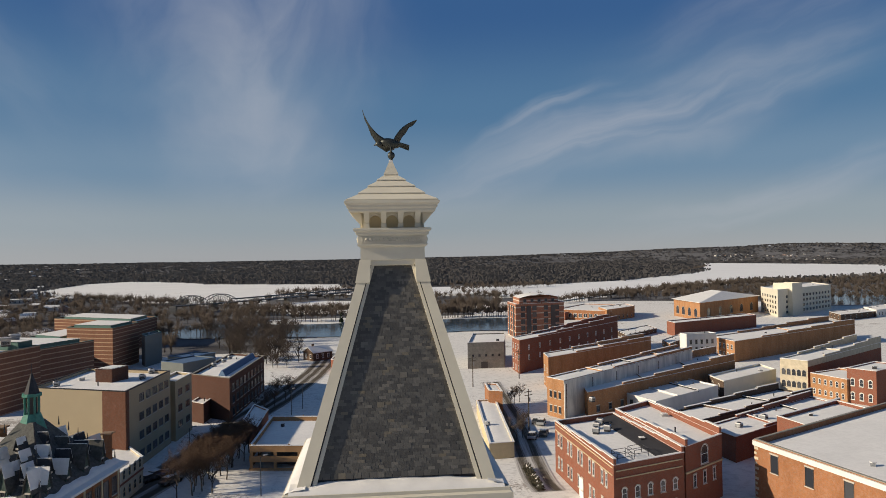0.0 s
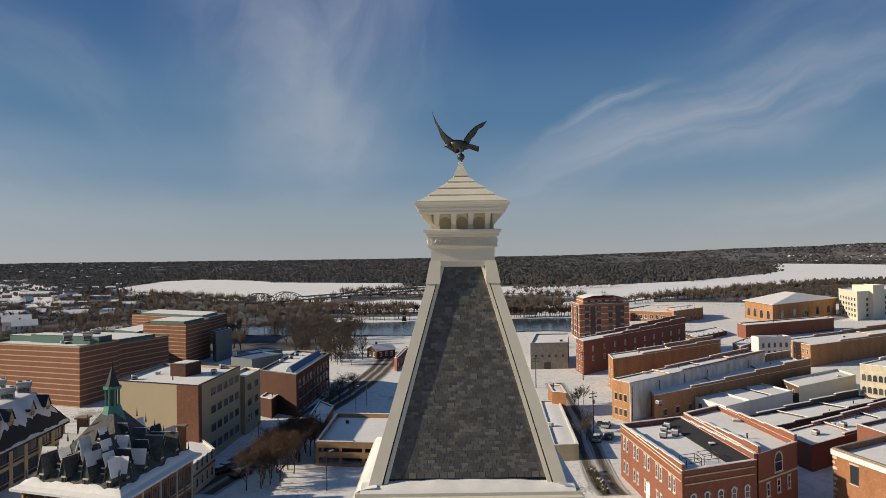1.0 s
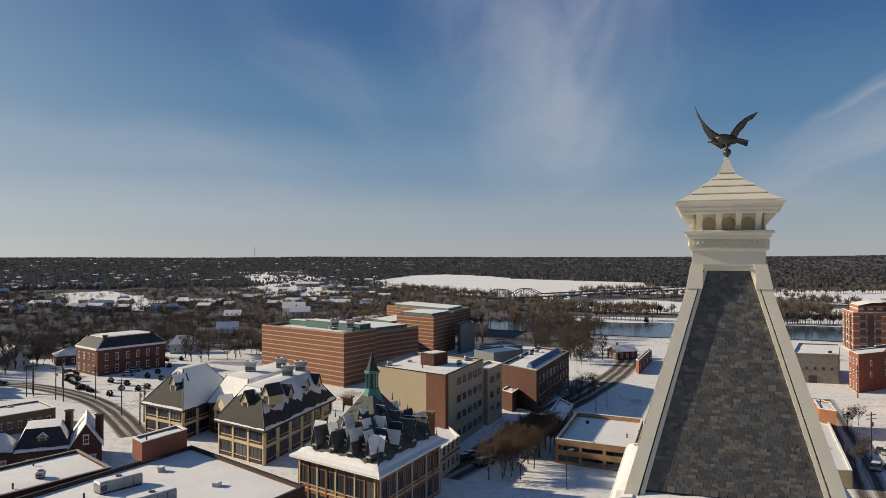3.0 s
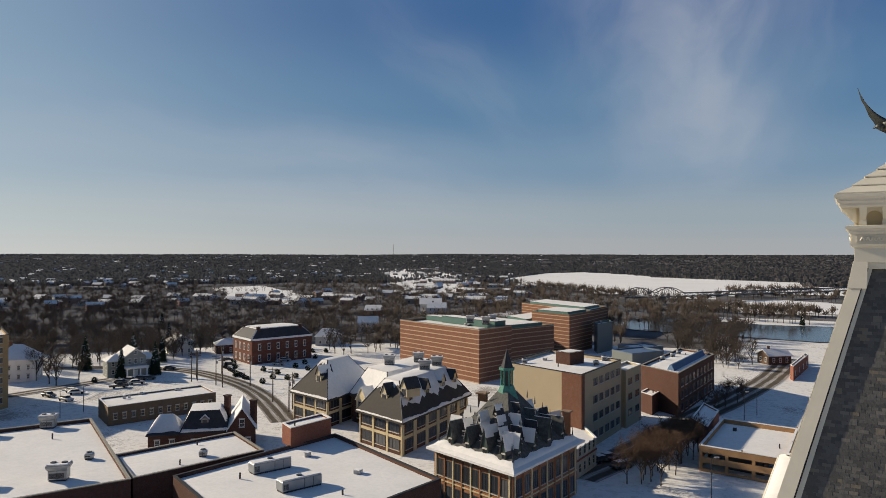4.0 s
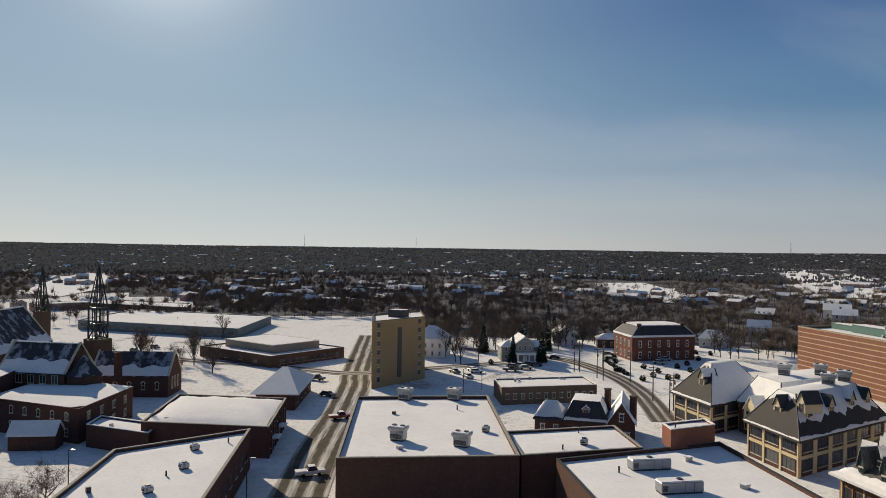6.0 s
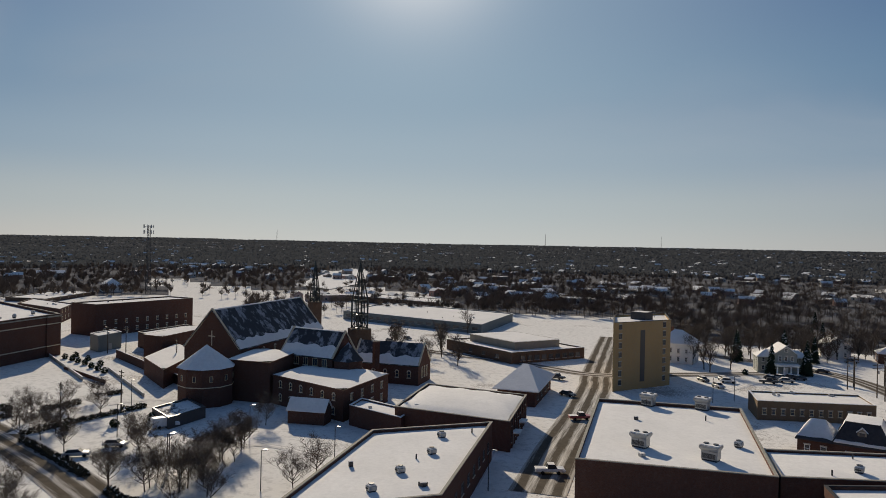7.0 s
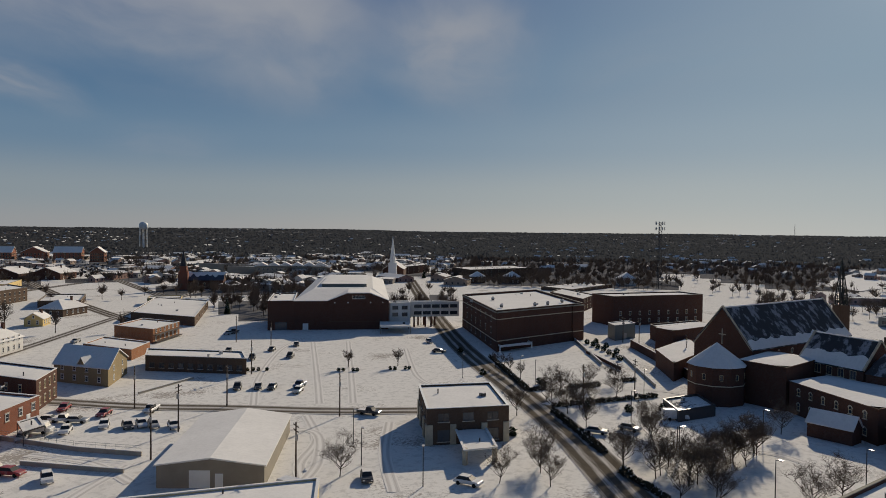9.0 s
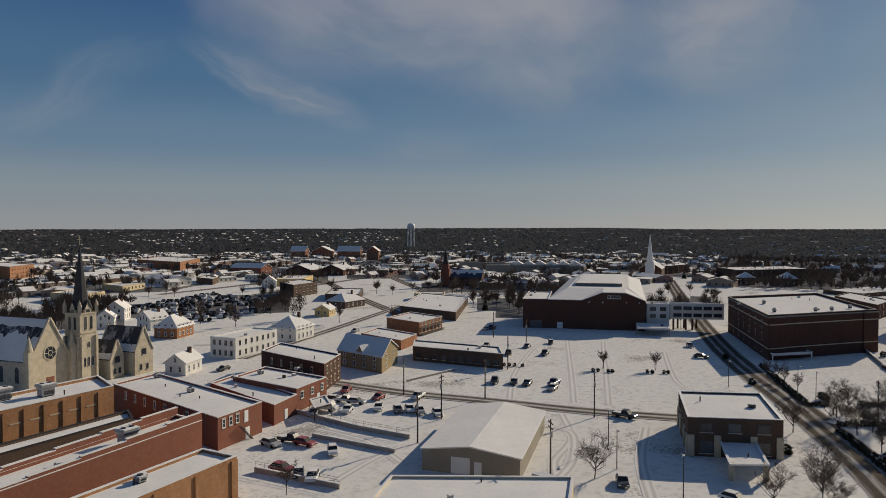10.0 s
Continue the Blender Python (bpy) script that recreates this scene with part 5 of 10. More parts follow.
windows(t, q, 1, 2, 2, 2.4, 1.5, 5.0, 2.8, "grid", 0.05, 0.95, TRIMDARK)
t, q = block("canopy", "flat white porch roof before the link", (-240.7, -162.1), (-229.8, -154.4), (-237.4, -145.3), 3.2, WHITE, 0.2, z0=2.5)
for k in range(4):
    bm = bmesh.new()
    tube(bm, (q[k].x, q[k].y, 0), (q[k].x, q[k].y, 2.7), 0.18, n=8)
    part("post", bm, STONEGREY, t)

# bank pavilion by the main road
t, q = block("bank_building", "two storey dark brick bank with stone corners", (-131.5, -78.2), (-114.5, -66.2), (-125.2, -54.2), 7.0, BROWN, 0.35, WHITE)
hk = 7.0
for f in (0, 1):
    for s in (0.0, 0.28, 0.66, 0.93):
        strip(t, "pier", q, f, 0, hk * 0.55, 0.25, LIMESTONE, s, s + 0.07)
windows(t, q, 1, 3, 1, 2.2, 1.6, hk * 0.62, 3, "grid", 0.05, 0.95, TRIMDARK)
windows(t, q, 1, 3, 1, 2.4, 2.2, 0.6, 3, "grid", 0.05, 0.95, TRIMDARK)
windows(t, q, 0, 3, 1, 2.2, 1.6, hk * 0.62, 3, "grid", 0.05, 0.95, TRIMDARK)
t, q = block("bank_porch", "white roofed drive porch of the bank", (-119.8, -63.3), (-107.5, -54.8), (-112.2, -50.6), 2.9, WHITE, 0.2, z0=2.7)
for k in range(4):
    bm = bmesh.new()
    p = q[k].lerp(q[(k + 2) % 4], 0.06)
    box(bm, (p.x - 0.35, p.y - 0.35, 0), (p.x + 0.35, p.y + 0.35, 2.9))
    part("post", bm, LIMESTONE, t)

# long near hall and auditorium by the church
t, q = block("long_hall", "long brick hall with a snowy flat roof", (-88.2, -5.1), (-91.4, 17.5), (-127.8, 33.8), 7.2, DEEP, 0.5, STONEGREY)
windows(t, q, 1, 8, 1, 1.6, 1.8, 2.6, 3, "grid", 0.05, 0.95, TRIMDARK)
t, q = block("auditorium", "brick auditorium with a swollen snowy roof", (-147.0, 17.9), (-132.2, 38.4), (-155.5, 49.1), 6.0, DEEP, 0.5, STONEGREY)
# deep drifted snow, swelling towards the middle
bm = bmesh.new()
mound = inset(q, 0.7)
grid = [[bm.verts.new((*mound[0].lerp(mound[1], u / 14).lerp(mound[3].lerp(mound[2], u / 14), v / 14).xy, 5.7 + 1.0 * (max(0.0, math.sin(math.pi * u / 14)) * max(0.0, math.sin(math.pi * v / 14))) ** 0.45 + 0.12 * math.sin(1.7 * u + 0.9 * v))) for v in range(15)] for u in range(15)]
for u in range(14):
    for v in range(14):
        bm.faces.new((grid[u][v], grid[u + 1][v], grid[u + 1][v + 1], grid[u][v + 1])).smooth = True
part("snow_drift", tidy(bm), SNOW, t, "deep drifted roof snow")
for s_ in (0.2, 0.55):
    m = face_pose(q, 1, s_, 0)
    bm = bmesh.new()
    box(bm, (-1.6, 0.0, 2.7), (1.6, 1.6, 2.95), m)
    part("door_canopy", bm, WHITE, t)
    door(t, q, 1, s_, 1.8, 2.2, TRIMDARK)
for k in range(9):
    strip(t, "pilaster", q, 1, 0, 5.4, 0.18, DEEP, k / 8.6, k / 8.6 + 0.022)
windows(t, q, 1, 6, 2, 1.0, 1.6, 1.2, 3.2, "grid", 0.05, 0.95, TRIMDARK)
t, q = block("low_wing", "low brick wing with snowy roof by the church", (-155.9, 9.0), (-143.6, 18.8), (-150.1, 21.9), 4.5, DEEP, 0.3)
q = ring4((-172.6, 45.6), (-166.6, 55.6), (-189.5, 68.0))
t = thing("pavilion", q[1], "square brick pavilion with snowy pyramid roof", "pavilion")
bm = bmesh.new()
wall_ring(bm, inset(q, 1.0), 0, 4)
part("wall", tidy(bm), DEEP, t)
pitched(t, q, 4.1, 8.6, 0.12, 0.1, SNOW, label="snow covered hipped roof")
windows(t, inset(q, 1.0), 1, 4, 1, 1.3, 1.6, 1.2, 3, "grid", 0.05, 0.95, TRIMDARK)
t, q = block("long_flat_school", "long low school with a grey fascia and snowy roof", (-369.7, 17.4), (-307.1, 75.5), (-356.6, 104.3), 4.4, GREYWALL, 0.35)
windows(t, q, 0, 16, 1, 3.0, 1.3, 1.4, 3, "grid", 0.01, 0.99, TRIMDARK)
t, q = block("flat_clinic", "low brick clinic with layered snowy roofs", (-264.0, 51.5), (-229.5, 67.0), (-240.0, 97.0), 4.0, BROWN, 0.4, WHITE)
windows(t, q, 1, 9, 1, 2.0, 1.6, 0.9, 3, "grid", 0.1, 0.95, TRIMDARK)
windows(t, q, 0, 4, 1, 2.0, 1.2, 1.2, 3, "grid", 0.1, 0.9, TRIMDARK)
i = inset(q, 6)
bm = bmesh.new()
wall_ring(bm, i, 3, 6.4)
part("upper_wall", tidy(bm), GREYTAN, t)
part("upper_roof", snow_sheet(inset(i, -0.4), 6.3), SNOW, t)
t, q = block("far_long_hall", "long low brick hall with a snowy roof", (-485.7, 21.1), (-425.9, 75.6), (-454.1, 83.0), 4.0, BROWN, 0.3)
for lab, spec, wl_, cols in (
        ("long red brick school wing with square windows", ((-314.3, -96.0), (-304.6, -83.9), (-340.1, -52.4), 12.9), DEEP, 9),
        ("low brick wing with a snowy roof", ((-275.7, -61.4), (-259.7, -52.1), (-283.1, -39.3), 5.6), DEEP, 6),
        ("long low snowy roofed hall among trees", ((-470.5, -180.9), (-457.8, -153.8), (-521.7, -144.3), 2.5), BROWN, 6),
        ("low snowy roofed block beside the school", ((-383.0, -141.7), (-350.6, -111.9), (-379.0, -114.7), 6.7), DEEP, 4),
        ("long flat school hall with snowy roof", ((-575.0, -308.6), (-544.4, -274.2), (-613.7, -244.9), 7.8), BROWN, 8),
        ("brick office with flat snowy roof", ((-596.0, -374.2), (-560.5, -349.9), (-608.1, -354.6), 7.3), DEEP, 4)):
    t, q = block("brick_hall", lab, *spec, wl_, 0.4, STONEGREY)
    windows(t, q, 1, cols, 1 if spec[3] < 6 else 2, 1.0, 1.5, 1.2, 3.3, "sash", 0.03, 0.97, BUFF)


# ---- steep roofs: dormers, villas, churches ----
DARKGREEN = plain("dark_green_copper", (0.035, 0.065, 0.055), 0.55, vary=0.4, size=0.6)
SLATESNOW, _nt, _b = nodes_of("snow_dusted_slate", 0.75)
_p = place_of(_nt)
_s = mixed(_nt, remap(_nt, noise_at(_nt, _p, 0.45, 6, 0.62, (1, 1, 0.35)), 0.51, 0.60, 0, 0.65), (0.045, 0.047, 0.053), (0.42, 0.44, 0.48))
_nt.links.new(mixed(_nt, remap(_nt, noise_at(_nt, _p, 3.5, 4), 0.4, 0.7, 0, 0.3), _s, (0.07, 0.07, 0.075)), _b.inputs["Base Color"])
bump(_nt, _b, noise_at(_nt, _p, 5, 3), 0.02)


def dormer(owner, q, face, s, z, back, w=1.7, h=2.0, deep=2.6, wall=None, roof=None, rise=1.3, edge=0.0):
    """A gabled dormer whose front stands back metres inside the wall line."""
    m = face_pose(q, face, s, z)
    bm = bmesh.new()
    box(bm, (-w / 2, -back - deep, 0), (w / 2, -back, h), m)
    bm.faces.new([bm.verts.new(m @ Vector(p)) for p in ((-w / 2, -back, h), (w / 2, -back, h), (0, -back, h + rise))])
    d = part("dormer", tidy(bm), wall or BUFF, owner)
    bm = bmesh.new()
    o, e = w / 2 + 0.22, 0.22
    for sx in (-1, 1):
        ps = [(sx * o, -back + e, h - 0.3), (0, -back + e, h + rise + 0.05), (0, -back - deep, h + rise + 0.05), (sx * o, -back - deep, h - 0.3)]
        solid(bm, [m @ Vector(p) for p in ps], [m @ (Vector(p) + Vector((0, 0, 0.14))) for p in ps])
    part("dormer_roof", tidy(bm), roof or SLATE, d)
    if edge:
        bm = bmesh.new()
        sx = 1 if math.sin(91 * s + 37 * z) > -0.35 else -1
        a_, b_ = 0.1, 0.45 + 0.4 * abs(math.sin(57 * s + 13 * z))
        for y0, y1, c_ in ((e + 0.02, -deep * 0.5, b_), (-deep * 0.5, -deep * 0.9, b_ * 0.7)):
            ps = [(sx * o * c_, -back + y0, h + rise + 0.05 - (rise + 0.35) * c_), (0, -back + y0, h + rise + 0.05), (0, -back + y1, h + rise + 0.05), (sx * o * c_, -back + y1, h + rise + 0.05 - (rise + 0.35) * c_)]
            solid(bm, [m @ (Vector(p) + Vector((0, 0, 0.13))) for p in ps], [m @ (Vector(p) + Vector((0, 0, 0.25))) for p in ps])
        part("verge_snow", tidy(bm), SNOW, d)
    me = window_mesh(w * 0.55, h * 0.72, "sash", TRIMDARK, GLASS)
    mm = m.copy()
    mm.translation = m @ Vector((0, -back + 0.01, h * 0.12))
    put("window", me, mm, d)
    return d


def cone(bm, c, r, z0, z1, n=12, tip=0.02, turn=0.0):
    lo = [(c[0] + r * math.cos(2 * math.pi * k / n + turn), c[1] + r * math.sin(2 * math.pi * k / n + turn), z0) for k in range(n)]
    hi = [(c[0] + tip * math.cos(2 * math.pi * k / n + turn), c[1] + tip * math.sin(2 * math.pi * k / n + turn), z1) for k in range(n)]
    return solid(bm, lo, hi)


def ring_n(c, r, n, turn=0.0):
    return [Vector((c[0] + r * math.cos(2 * math.pi * k / n + turn), c[1] + r * math.sin(2 * math.pi * k / n + turn), 0)) for k in range(n)]


def scaled(q, f):
    c = sum(q, Vector()) / len(q)
    return [c + (p - c) * f for p in q]


# red brick house: a hip, a mansard with a dormer, and a gable with its chimney
FRONT = [Vector((-122.4, 93.2, 0)), Vector((-107.6, 108.0, 0))]
_u = (FRONT[1] - FRONT[0]).normalized()
_n = Vector((-_u.y, _u.x, 0))
t = thing("mansard_house", FRONT[0], "brick house with a dark mansard roof under snow", "house")


def house_ring(s0, s1, d0, d1):
    L = (FRONT[1] - FRONT[0]).length
    return [FRONT[0] + _u * L * s0 + _n * d0, FRONT[0] + _u * L * s1 + _n * d0, FRONT[0] + _u * L * s1 + _n * d1, FRONT[0] + _u * L * s0 + _n * d1]


for (s0, s1, d0, d1), eave in (((0.0, 0.3, 1.0, 9.0), 3.6), ((0.3, 0.74, 0.0, 11.0), 4.0), ((0.74, 1.0, -1.2, 12.0), 4.2)):
    bm = bmesh.new()
    hr = house_ring(s0, s1, d0, d1)
    if s1 == 1.0:
        gable_walls(bm, hr, 0, eave, 8.6, 1)
    else:
        wall_ring(bm, hr, 0, eave)
    part("wall", tidy(bm), DEEP, t)
    windows(t, hr, 0, 2, 1, 1.0, 1.5, 1.1, 3, "sash", 0.05, 0.95)
pitched(t, house_ring(0.0, 0.3, 1.0, 9.0), 3.7, 7.0, 0.35, 0.4, SLATE, label="hipped slate roof under snow", bands=((0.12, 1.0, 0.06),))
MANSARD_RING = house_ring(0.3, 0.74, 0.0, 11.0)
pitched(t, house_ring(0.74, 1.0, -1.2, 12.0), 4.2, 8.8, 1.0, 0.35, SNOW, along=1, label="snow covered gable roof")
windows(t, house_ring(0.74, 1.0, -1.2, 12.0), 0, 1, 1, 1.0, 1.6, 4.8, 3, "sash", 0.2, 0.8)
for p in ((0.98, 2.5), (0.72, 9.0)):
    cp = house_ring(p[0], 1.0, p[1], 12)[0]
    chimney(t, cp.x, cp.y, 4, 9.6, 1.1)
MANSARD = t

# the chateau with its green copper spire
CHATSLATE = plain("weathered_slate", (0.105, 0.105, 0.098), 0.7, vary=0.55, size=0.5, grain=4, relief=0.02)
DARKSLATE = plain("dark_slate_cheek", (0.035, 0.038, 0.04), 0.6, vary=0.4, size=0.5)
q = ring4((-60.6, 98.6), (-42.1, 92.3), (-39.6, 115.6))
wq = inset(q, 1.1)
cen = sum(q, Vector()) / 4
t = thing("chateau_hall", cen, "ornate brick hall with steep slate roof and copper spire", "building")
bm = bmesh.new()
wall_ring(bm, wq, 0, 9)
part("wall", tidy(bm), ORANGE, t)
bm = bmesh.new()
solid(bm, [(*p.xy, 8.6) for p in q], [(*p.xy, 8.95) for p in q])
solid(bm, [(*p.xy, 8.95) for p in q], [(*p.xy, 9.75) for p in scaled(q, 0.80)])
part("flared_eave", tidy(bm), SNOW, t, "snow covered flared eaves")
bm = bmesh.new()
steep = [(9.2, 0.92), (11.7, 0.62), (14.4, 0.36), (17.6, 0.12)]
for (z0, f0), (z1, f1) in zip(steep, steep[1:]):
    solid(bm, [(*p.xy, z0) for p in scaled(q, f0)], [(*p.xy, z1) for p in scaled(q, f1)])
part("steep_roof", tidy(bm), CHATSLATE, t, "steep dark slate roof with snow patches")
for f in range(4):
    for (z0, f0), (z1, f1), s0, s1 in ((steep[0], steep[1], 0.0, 0.30), (steep[1], steep[2], 0.02, 0.10)):
        r0, r1 = scaled(q, f0), scaled(q, f1)
        snow_band(t, (*r0[f].xy, z0), (*r0[(f + 1) % 4].xy, z0), (*r1[f].xy, z1), (*r1[(f + 1) % 4].xy, z1), s0, s1, 0.16, 5.0 * f + z0)
for f in range(4):
    for s, w_, rise_ in ((0.20, 1.05, 2.4), (0.40, 1.0, 2.2), (0.60, 1.3, 3.0), (0.80, 1.05, 2.4)):
        dormer(t, q, f, s, 9.2, 1.9, w_, 1.7, 3.0, DARKGREEN, CHATSLATE, rise_, 0.22)
    for s, snowy in ((0.30, False), (0.50, False), (0.70, False)):
        dormer(t, q, f, s, 11.3, 3.0, 0.85, 0.8, 2.0, DARKSLATE, SNOW if snowy else SLATE, 1.7, 0.25)
    for s, snowy in ((0.40, True), (0.60, False)):
        dormer(t, q, f, s, 12.9, 4.6, 0.75, 0.6, 1.9, DARKSLATE, SNOW if snowy else CHATSLATE, 1.5, 0.3)
    dormer(t, q, f, 0.5, 14.5, 6.2, 0.6, 0.5, 1.5, DARKSLATE, SLATE, 1.2, 0.3)
    windows(t, wq, f, 8, 1, 1.5, 2.7, 4.7, 3, "grid", 0.03, 0.97, TRIMDARK)
    windows(t, wq, f, 8, 1, 1.5, 2.7, 0.7, 3, "grid", 0.03, 0.97, TRIMDARK)
    strip(t, "cornice", wq, f, 8.3, 8.7, 0.30, BUFF)
    strip(t, "course", wq, f, 3.9, 4.1, 0.12, BUFF)
    for k in range(9):
        strip(t, "pilaster", wq, f, 0, 8.3, 0.14, ORANGE if k % 2 else BUFF, max(0, 0.03 + 0.1175 * k - 0.008), 0.03 + 0.1175 * k + 0.008)
for k in range(4):
    p, r = scaled(q, 0.84)[k], scaled(q, 0.16)[k]
    for j in range(7):
        s = j / 7
        b = p.lerp(r, s)
        z = 9.9 + 7.6 * s
        bm = bmesh.new()
        tube(bm, (b.x, b.y, z), (b.x, b.y, z + 1.3), 0.13, 0.02, 5)
        part("finial", bm, DARKMETAL, t)
lq = ring_n(cen, 1.15, 8)
bm = bmesh.new()
solid(bm, [(*p.xy, 15.8) for p in ring_n(cen, 2.3, 8)], [(*p.xy, 18.6) for p in lq])
part("lantern_base", tidy(bm), GREENCOP, t)
for p in ring_n(cen, 0.95, 8):
    bm = bmesh.new()
    tube(bm, (p.x, p.y, 18.5), (p.x, p.y, 21.2), 0.16, n=5)
    part("lantern_post", bm, GREENCOP, t)
bm = bmesh.new()
solid(bm, [(*p.xy, 21.1) for p in ring_n(cen, 1.35, 8)], [(*p.xy, 21.5) for p in ring_n(cen, 1.35, 8)])
part("lantern_cornice", tidy(bm), GREENCOP, t)
bm = bmesh.new()
solid(bm, [(*p.xy, 18.6) for p in ring_n(cen, 0.7, 8)], [(*p.xy, 21.1) for p in ring_n(cen, 0.7, 8)])
part("lantern_core", tidy(bm), TRIMDARK, t)
bm = bmesh.new()
cone(bm, cen, 1.15, 21.3, 24.6, 8)
tube(bm, (cen.x, cen.y, 24.3), (cen.x, cen.y, 25.8), 0.08, 0.02, 5)
part("spire", tidy(bm), SLATE, t)
chimney(t, q[0].lerp(q[3], 0.55).x + 2.5, q[0].lerp(q[3], 0.55).y, 9.2, 16.0, 1.6, ORANGE)
chimney(t, q[2].x - 2.5, q[2].y - 2.0, 9.2, 14.0, 1.3, ORANGE)
t, q = block("chateau_annex", "low stone and brick annex with snowy roof", (-51.6, 132.0), (-43.3, 119.4), (-42.8, 131.8), 5.4, LIMESTONE, 0.35)
windows(t, q, 1, 5, 2, 1.1, 1.7, 0.9, 2.9, "arch", 0.03, 0.97, BUFF)
strip(t, "course", q, 1, 3.1, 3.4, 0.12, RED)

# the villa school: two hipped masses with dormers and a link
VILLASLATE = plain("brown_slate", (0.062, 0.056, 0.050), 0.75, vary=0.35, size=0.9, grain=5, relief=0.015)


def flat_hip(t, q, z, top, draw, material, snows, label):
    """A hipped roof with a flat snowy top, and beds of snow (wall, share from, share to, raggedness) on its slopes."""
    e, tp = inset(q, -0.15), inset(q, draw)
    bm = bmesh.new()
    solid(bm, [(*p.xy, z - 0.4) for p in e], [(*p.xy, z) for p in e])
    solid(bm, [(*p.xy, z) for p in e], [(*p.xy, top) for p in tp])
    part("roof", tidy(bm), material, t, label)
    part("roof_top_snow", snow_sheet(inset(tp, -0.25), top, 0.2), SNOW, t)
    for k, (f, s0, s1, amp) in enumerate(snows):
        j = (f + 1) % 4
        snow_band(t, (*e[f].xy, z), (*e[j].xy, z), (*tp[f].xy, top), (*tp[j].xy, top), s0, s1, amp, 3.7 * k + e[0].x)
    for f in range(4):
        bm = bmesh.new()
        tube(bm, (*e[f].xy, z), (*tp[f].xy, top), 0.13, n=5)
        part("hip_ridge", bm, SLATE, t)


def villa(name, label, q, eave, top, draw, snows, dorm):
    t = thing(name, q[1], label, "building")
    wq = inset(q, 0.7)
    bm = bmesh.new()
    wall_ring(bm, wq, 0, eave)
    part("wall", tidy(bm), DEEP, t)
    flat_hip(t, q, eave, top, draw, VILLASLATE, snows, "hipped slate roof with melting snow")
    for f in (0, 1):
        L = (q[(f + 1) % 4] - q[f]).length
        n = max(2, round(L / 5.2))
        for r in range(2):
            windows(t, wq, f, n, 1, 3.4, 2.1, 0.9 + r * (eave / 2), 3, "grid", 0.02, 0.98, TRIMDARK)
        for k in range(n + 1):
            strip(t, "pilaster", wq, f, 0, eave - 0.2, 0.16, BUFF, max(0, k / n - 0.02), min(1, k / n + 0.02))
        strip(t, "course", wq, f, eave / 2 - 0.3, eave / 2 + 0.3, 0.12, BUFF)
        strip(t, "cornice", wq, f, eave - 0.55, eave - 0.2, 0.2, BUFF)
    for f, s, z, back in dorm:
        dormer(t, q, f, s, z, back, 2.1, 2.0, 3.6, BUFF, SLATE, 1.8, 0.5)
    return t


flat_hip(MANSARD, MANSARD_RING, 4.1, 8.0, 1.9, SLATE, ((0, 0.0, 0.14, 0.06), (1, 0.3, 1.0, 0.1), (3, 0.45, 1.0, 0.12), (2, 0.1, 1.0, 0.05)), "dark mansard slope below a flat snowy top")
dormer(MANSARD, MANSARD_RING, 0, 0.5, 5.0, 0.7, 1.5, 1.6, 1.8, GREYTAN, SNOW, 0.5)
villa("villa_school", "buff trimmed school with snowy hipped roof and dormers", ring4((-92.5, 122.3), (-77.4, 117.4), (-79.4, 150.0)), 6.9, 13.6, 5.2,
      ((0, 0.80, 1.0, 0.14), (0, 0.0, 0.04, 0.02), (1, 0.40, 1.0, 0.20), (1, 0.0, 0.07, 0.05), (2, 0.1, 1.0, 0.1), (3, 0.1, 1.0, 0.1)),
      ((0, 0.42, 9.2, 2.4), (0, 0.72, 10.8, 3.8), (1, 0.22, 8.9, 2.2), (1, 0.46, 9.2, 2.4), (1, 0.70, 9.4, 2.5), (1, 0.88, 9.2, 2.4)))
villa("villa_wing", "buff trimmed school wing with snowy pyramid roof", ring4((-120.0, 132.2), (-105.0, 128.0), (-106.6, 150.5)), 6.6, 14.2, 6.4,
      ((0, 0.86, 1.0, 0.10), (0, 0.0, 0.05, 0.02), (1, 0.02, 1.0, 0.05), (2, 0.1, 1.0, 0.1), (3, 0.1, 1.0, 0.1)),
      ((0, 0.52, 9.4, 2.6),))
q = ring4((-105.5, 137.0), (-90.5, 131.0), (-90.5, 160.0))
t = thing("villa_link", q[1], "link between the school wings with snowy sloping roof", "building")
bm = bmesh.new()
wall_ring(bm, inset(q, 0.5), 0, 6.6)
part("wall", tidy(bm), DEEP, t)
flat_hip(t, q, 6.6, 12.9, 3.6, VILLASLATE, ((0, 0.06, 1.0, 0.06), (1, 0.05, 1.0, 0.05), (2, 0.05, 1.0, 0.05), (3, 0.05, 1.0, 0.05)), "sloping roof under deep snow")
q = inset(q, 0.5)
windows(t, q, 0, 3, 2, 1.6, 2.0, 1.2, 3.6, "grid", 0.05, 0.95, BUFF)
dormer(t, q, 0, 0.5, 4.2, -2.0, 5.0, 2.2, 5.0, BUFF, SNOW, 3.0)

# ---- the great dark brick church ----
t = thing("brick_church", (-195, -5, 0), "large dark brick church with steep slate roofs", "church")
nave = [Vector(p) for p in ((-194.6, -17.9, 0), (-239.9, 4.4, 0), (-247.4, -10.8, 0), (-202.1, -33.1, 0))]
bm = bmesh.new()
gable_walls(bm, nave, 0, 11, 21.2)
part("nave_wall", tidy(bm), DEEP, t)
pitched(t, nave, 11, 21.2, 1.0, 0.3, SLATESNOW, 0.3, 0, "nave_roof", "steep slate nave roof with sliding snow", bands=((0.0, 0.2, 0.09), (0.97, 1.0, 0.01)))
bm = bmesh.new()
m = face_pose(nave, 3, 0.5, 0)
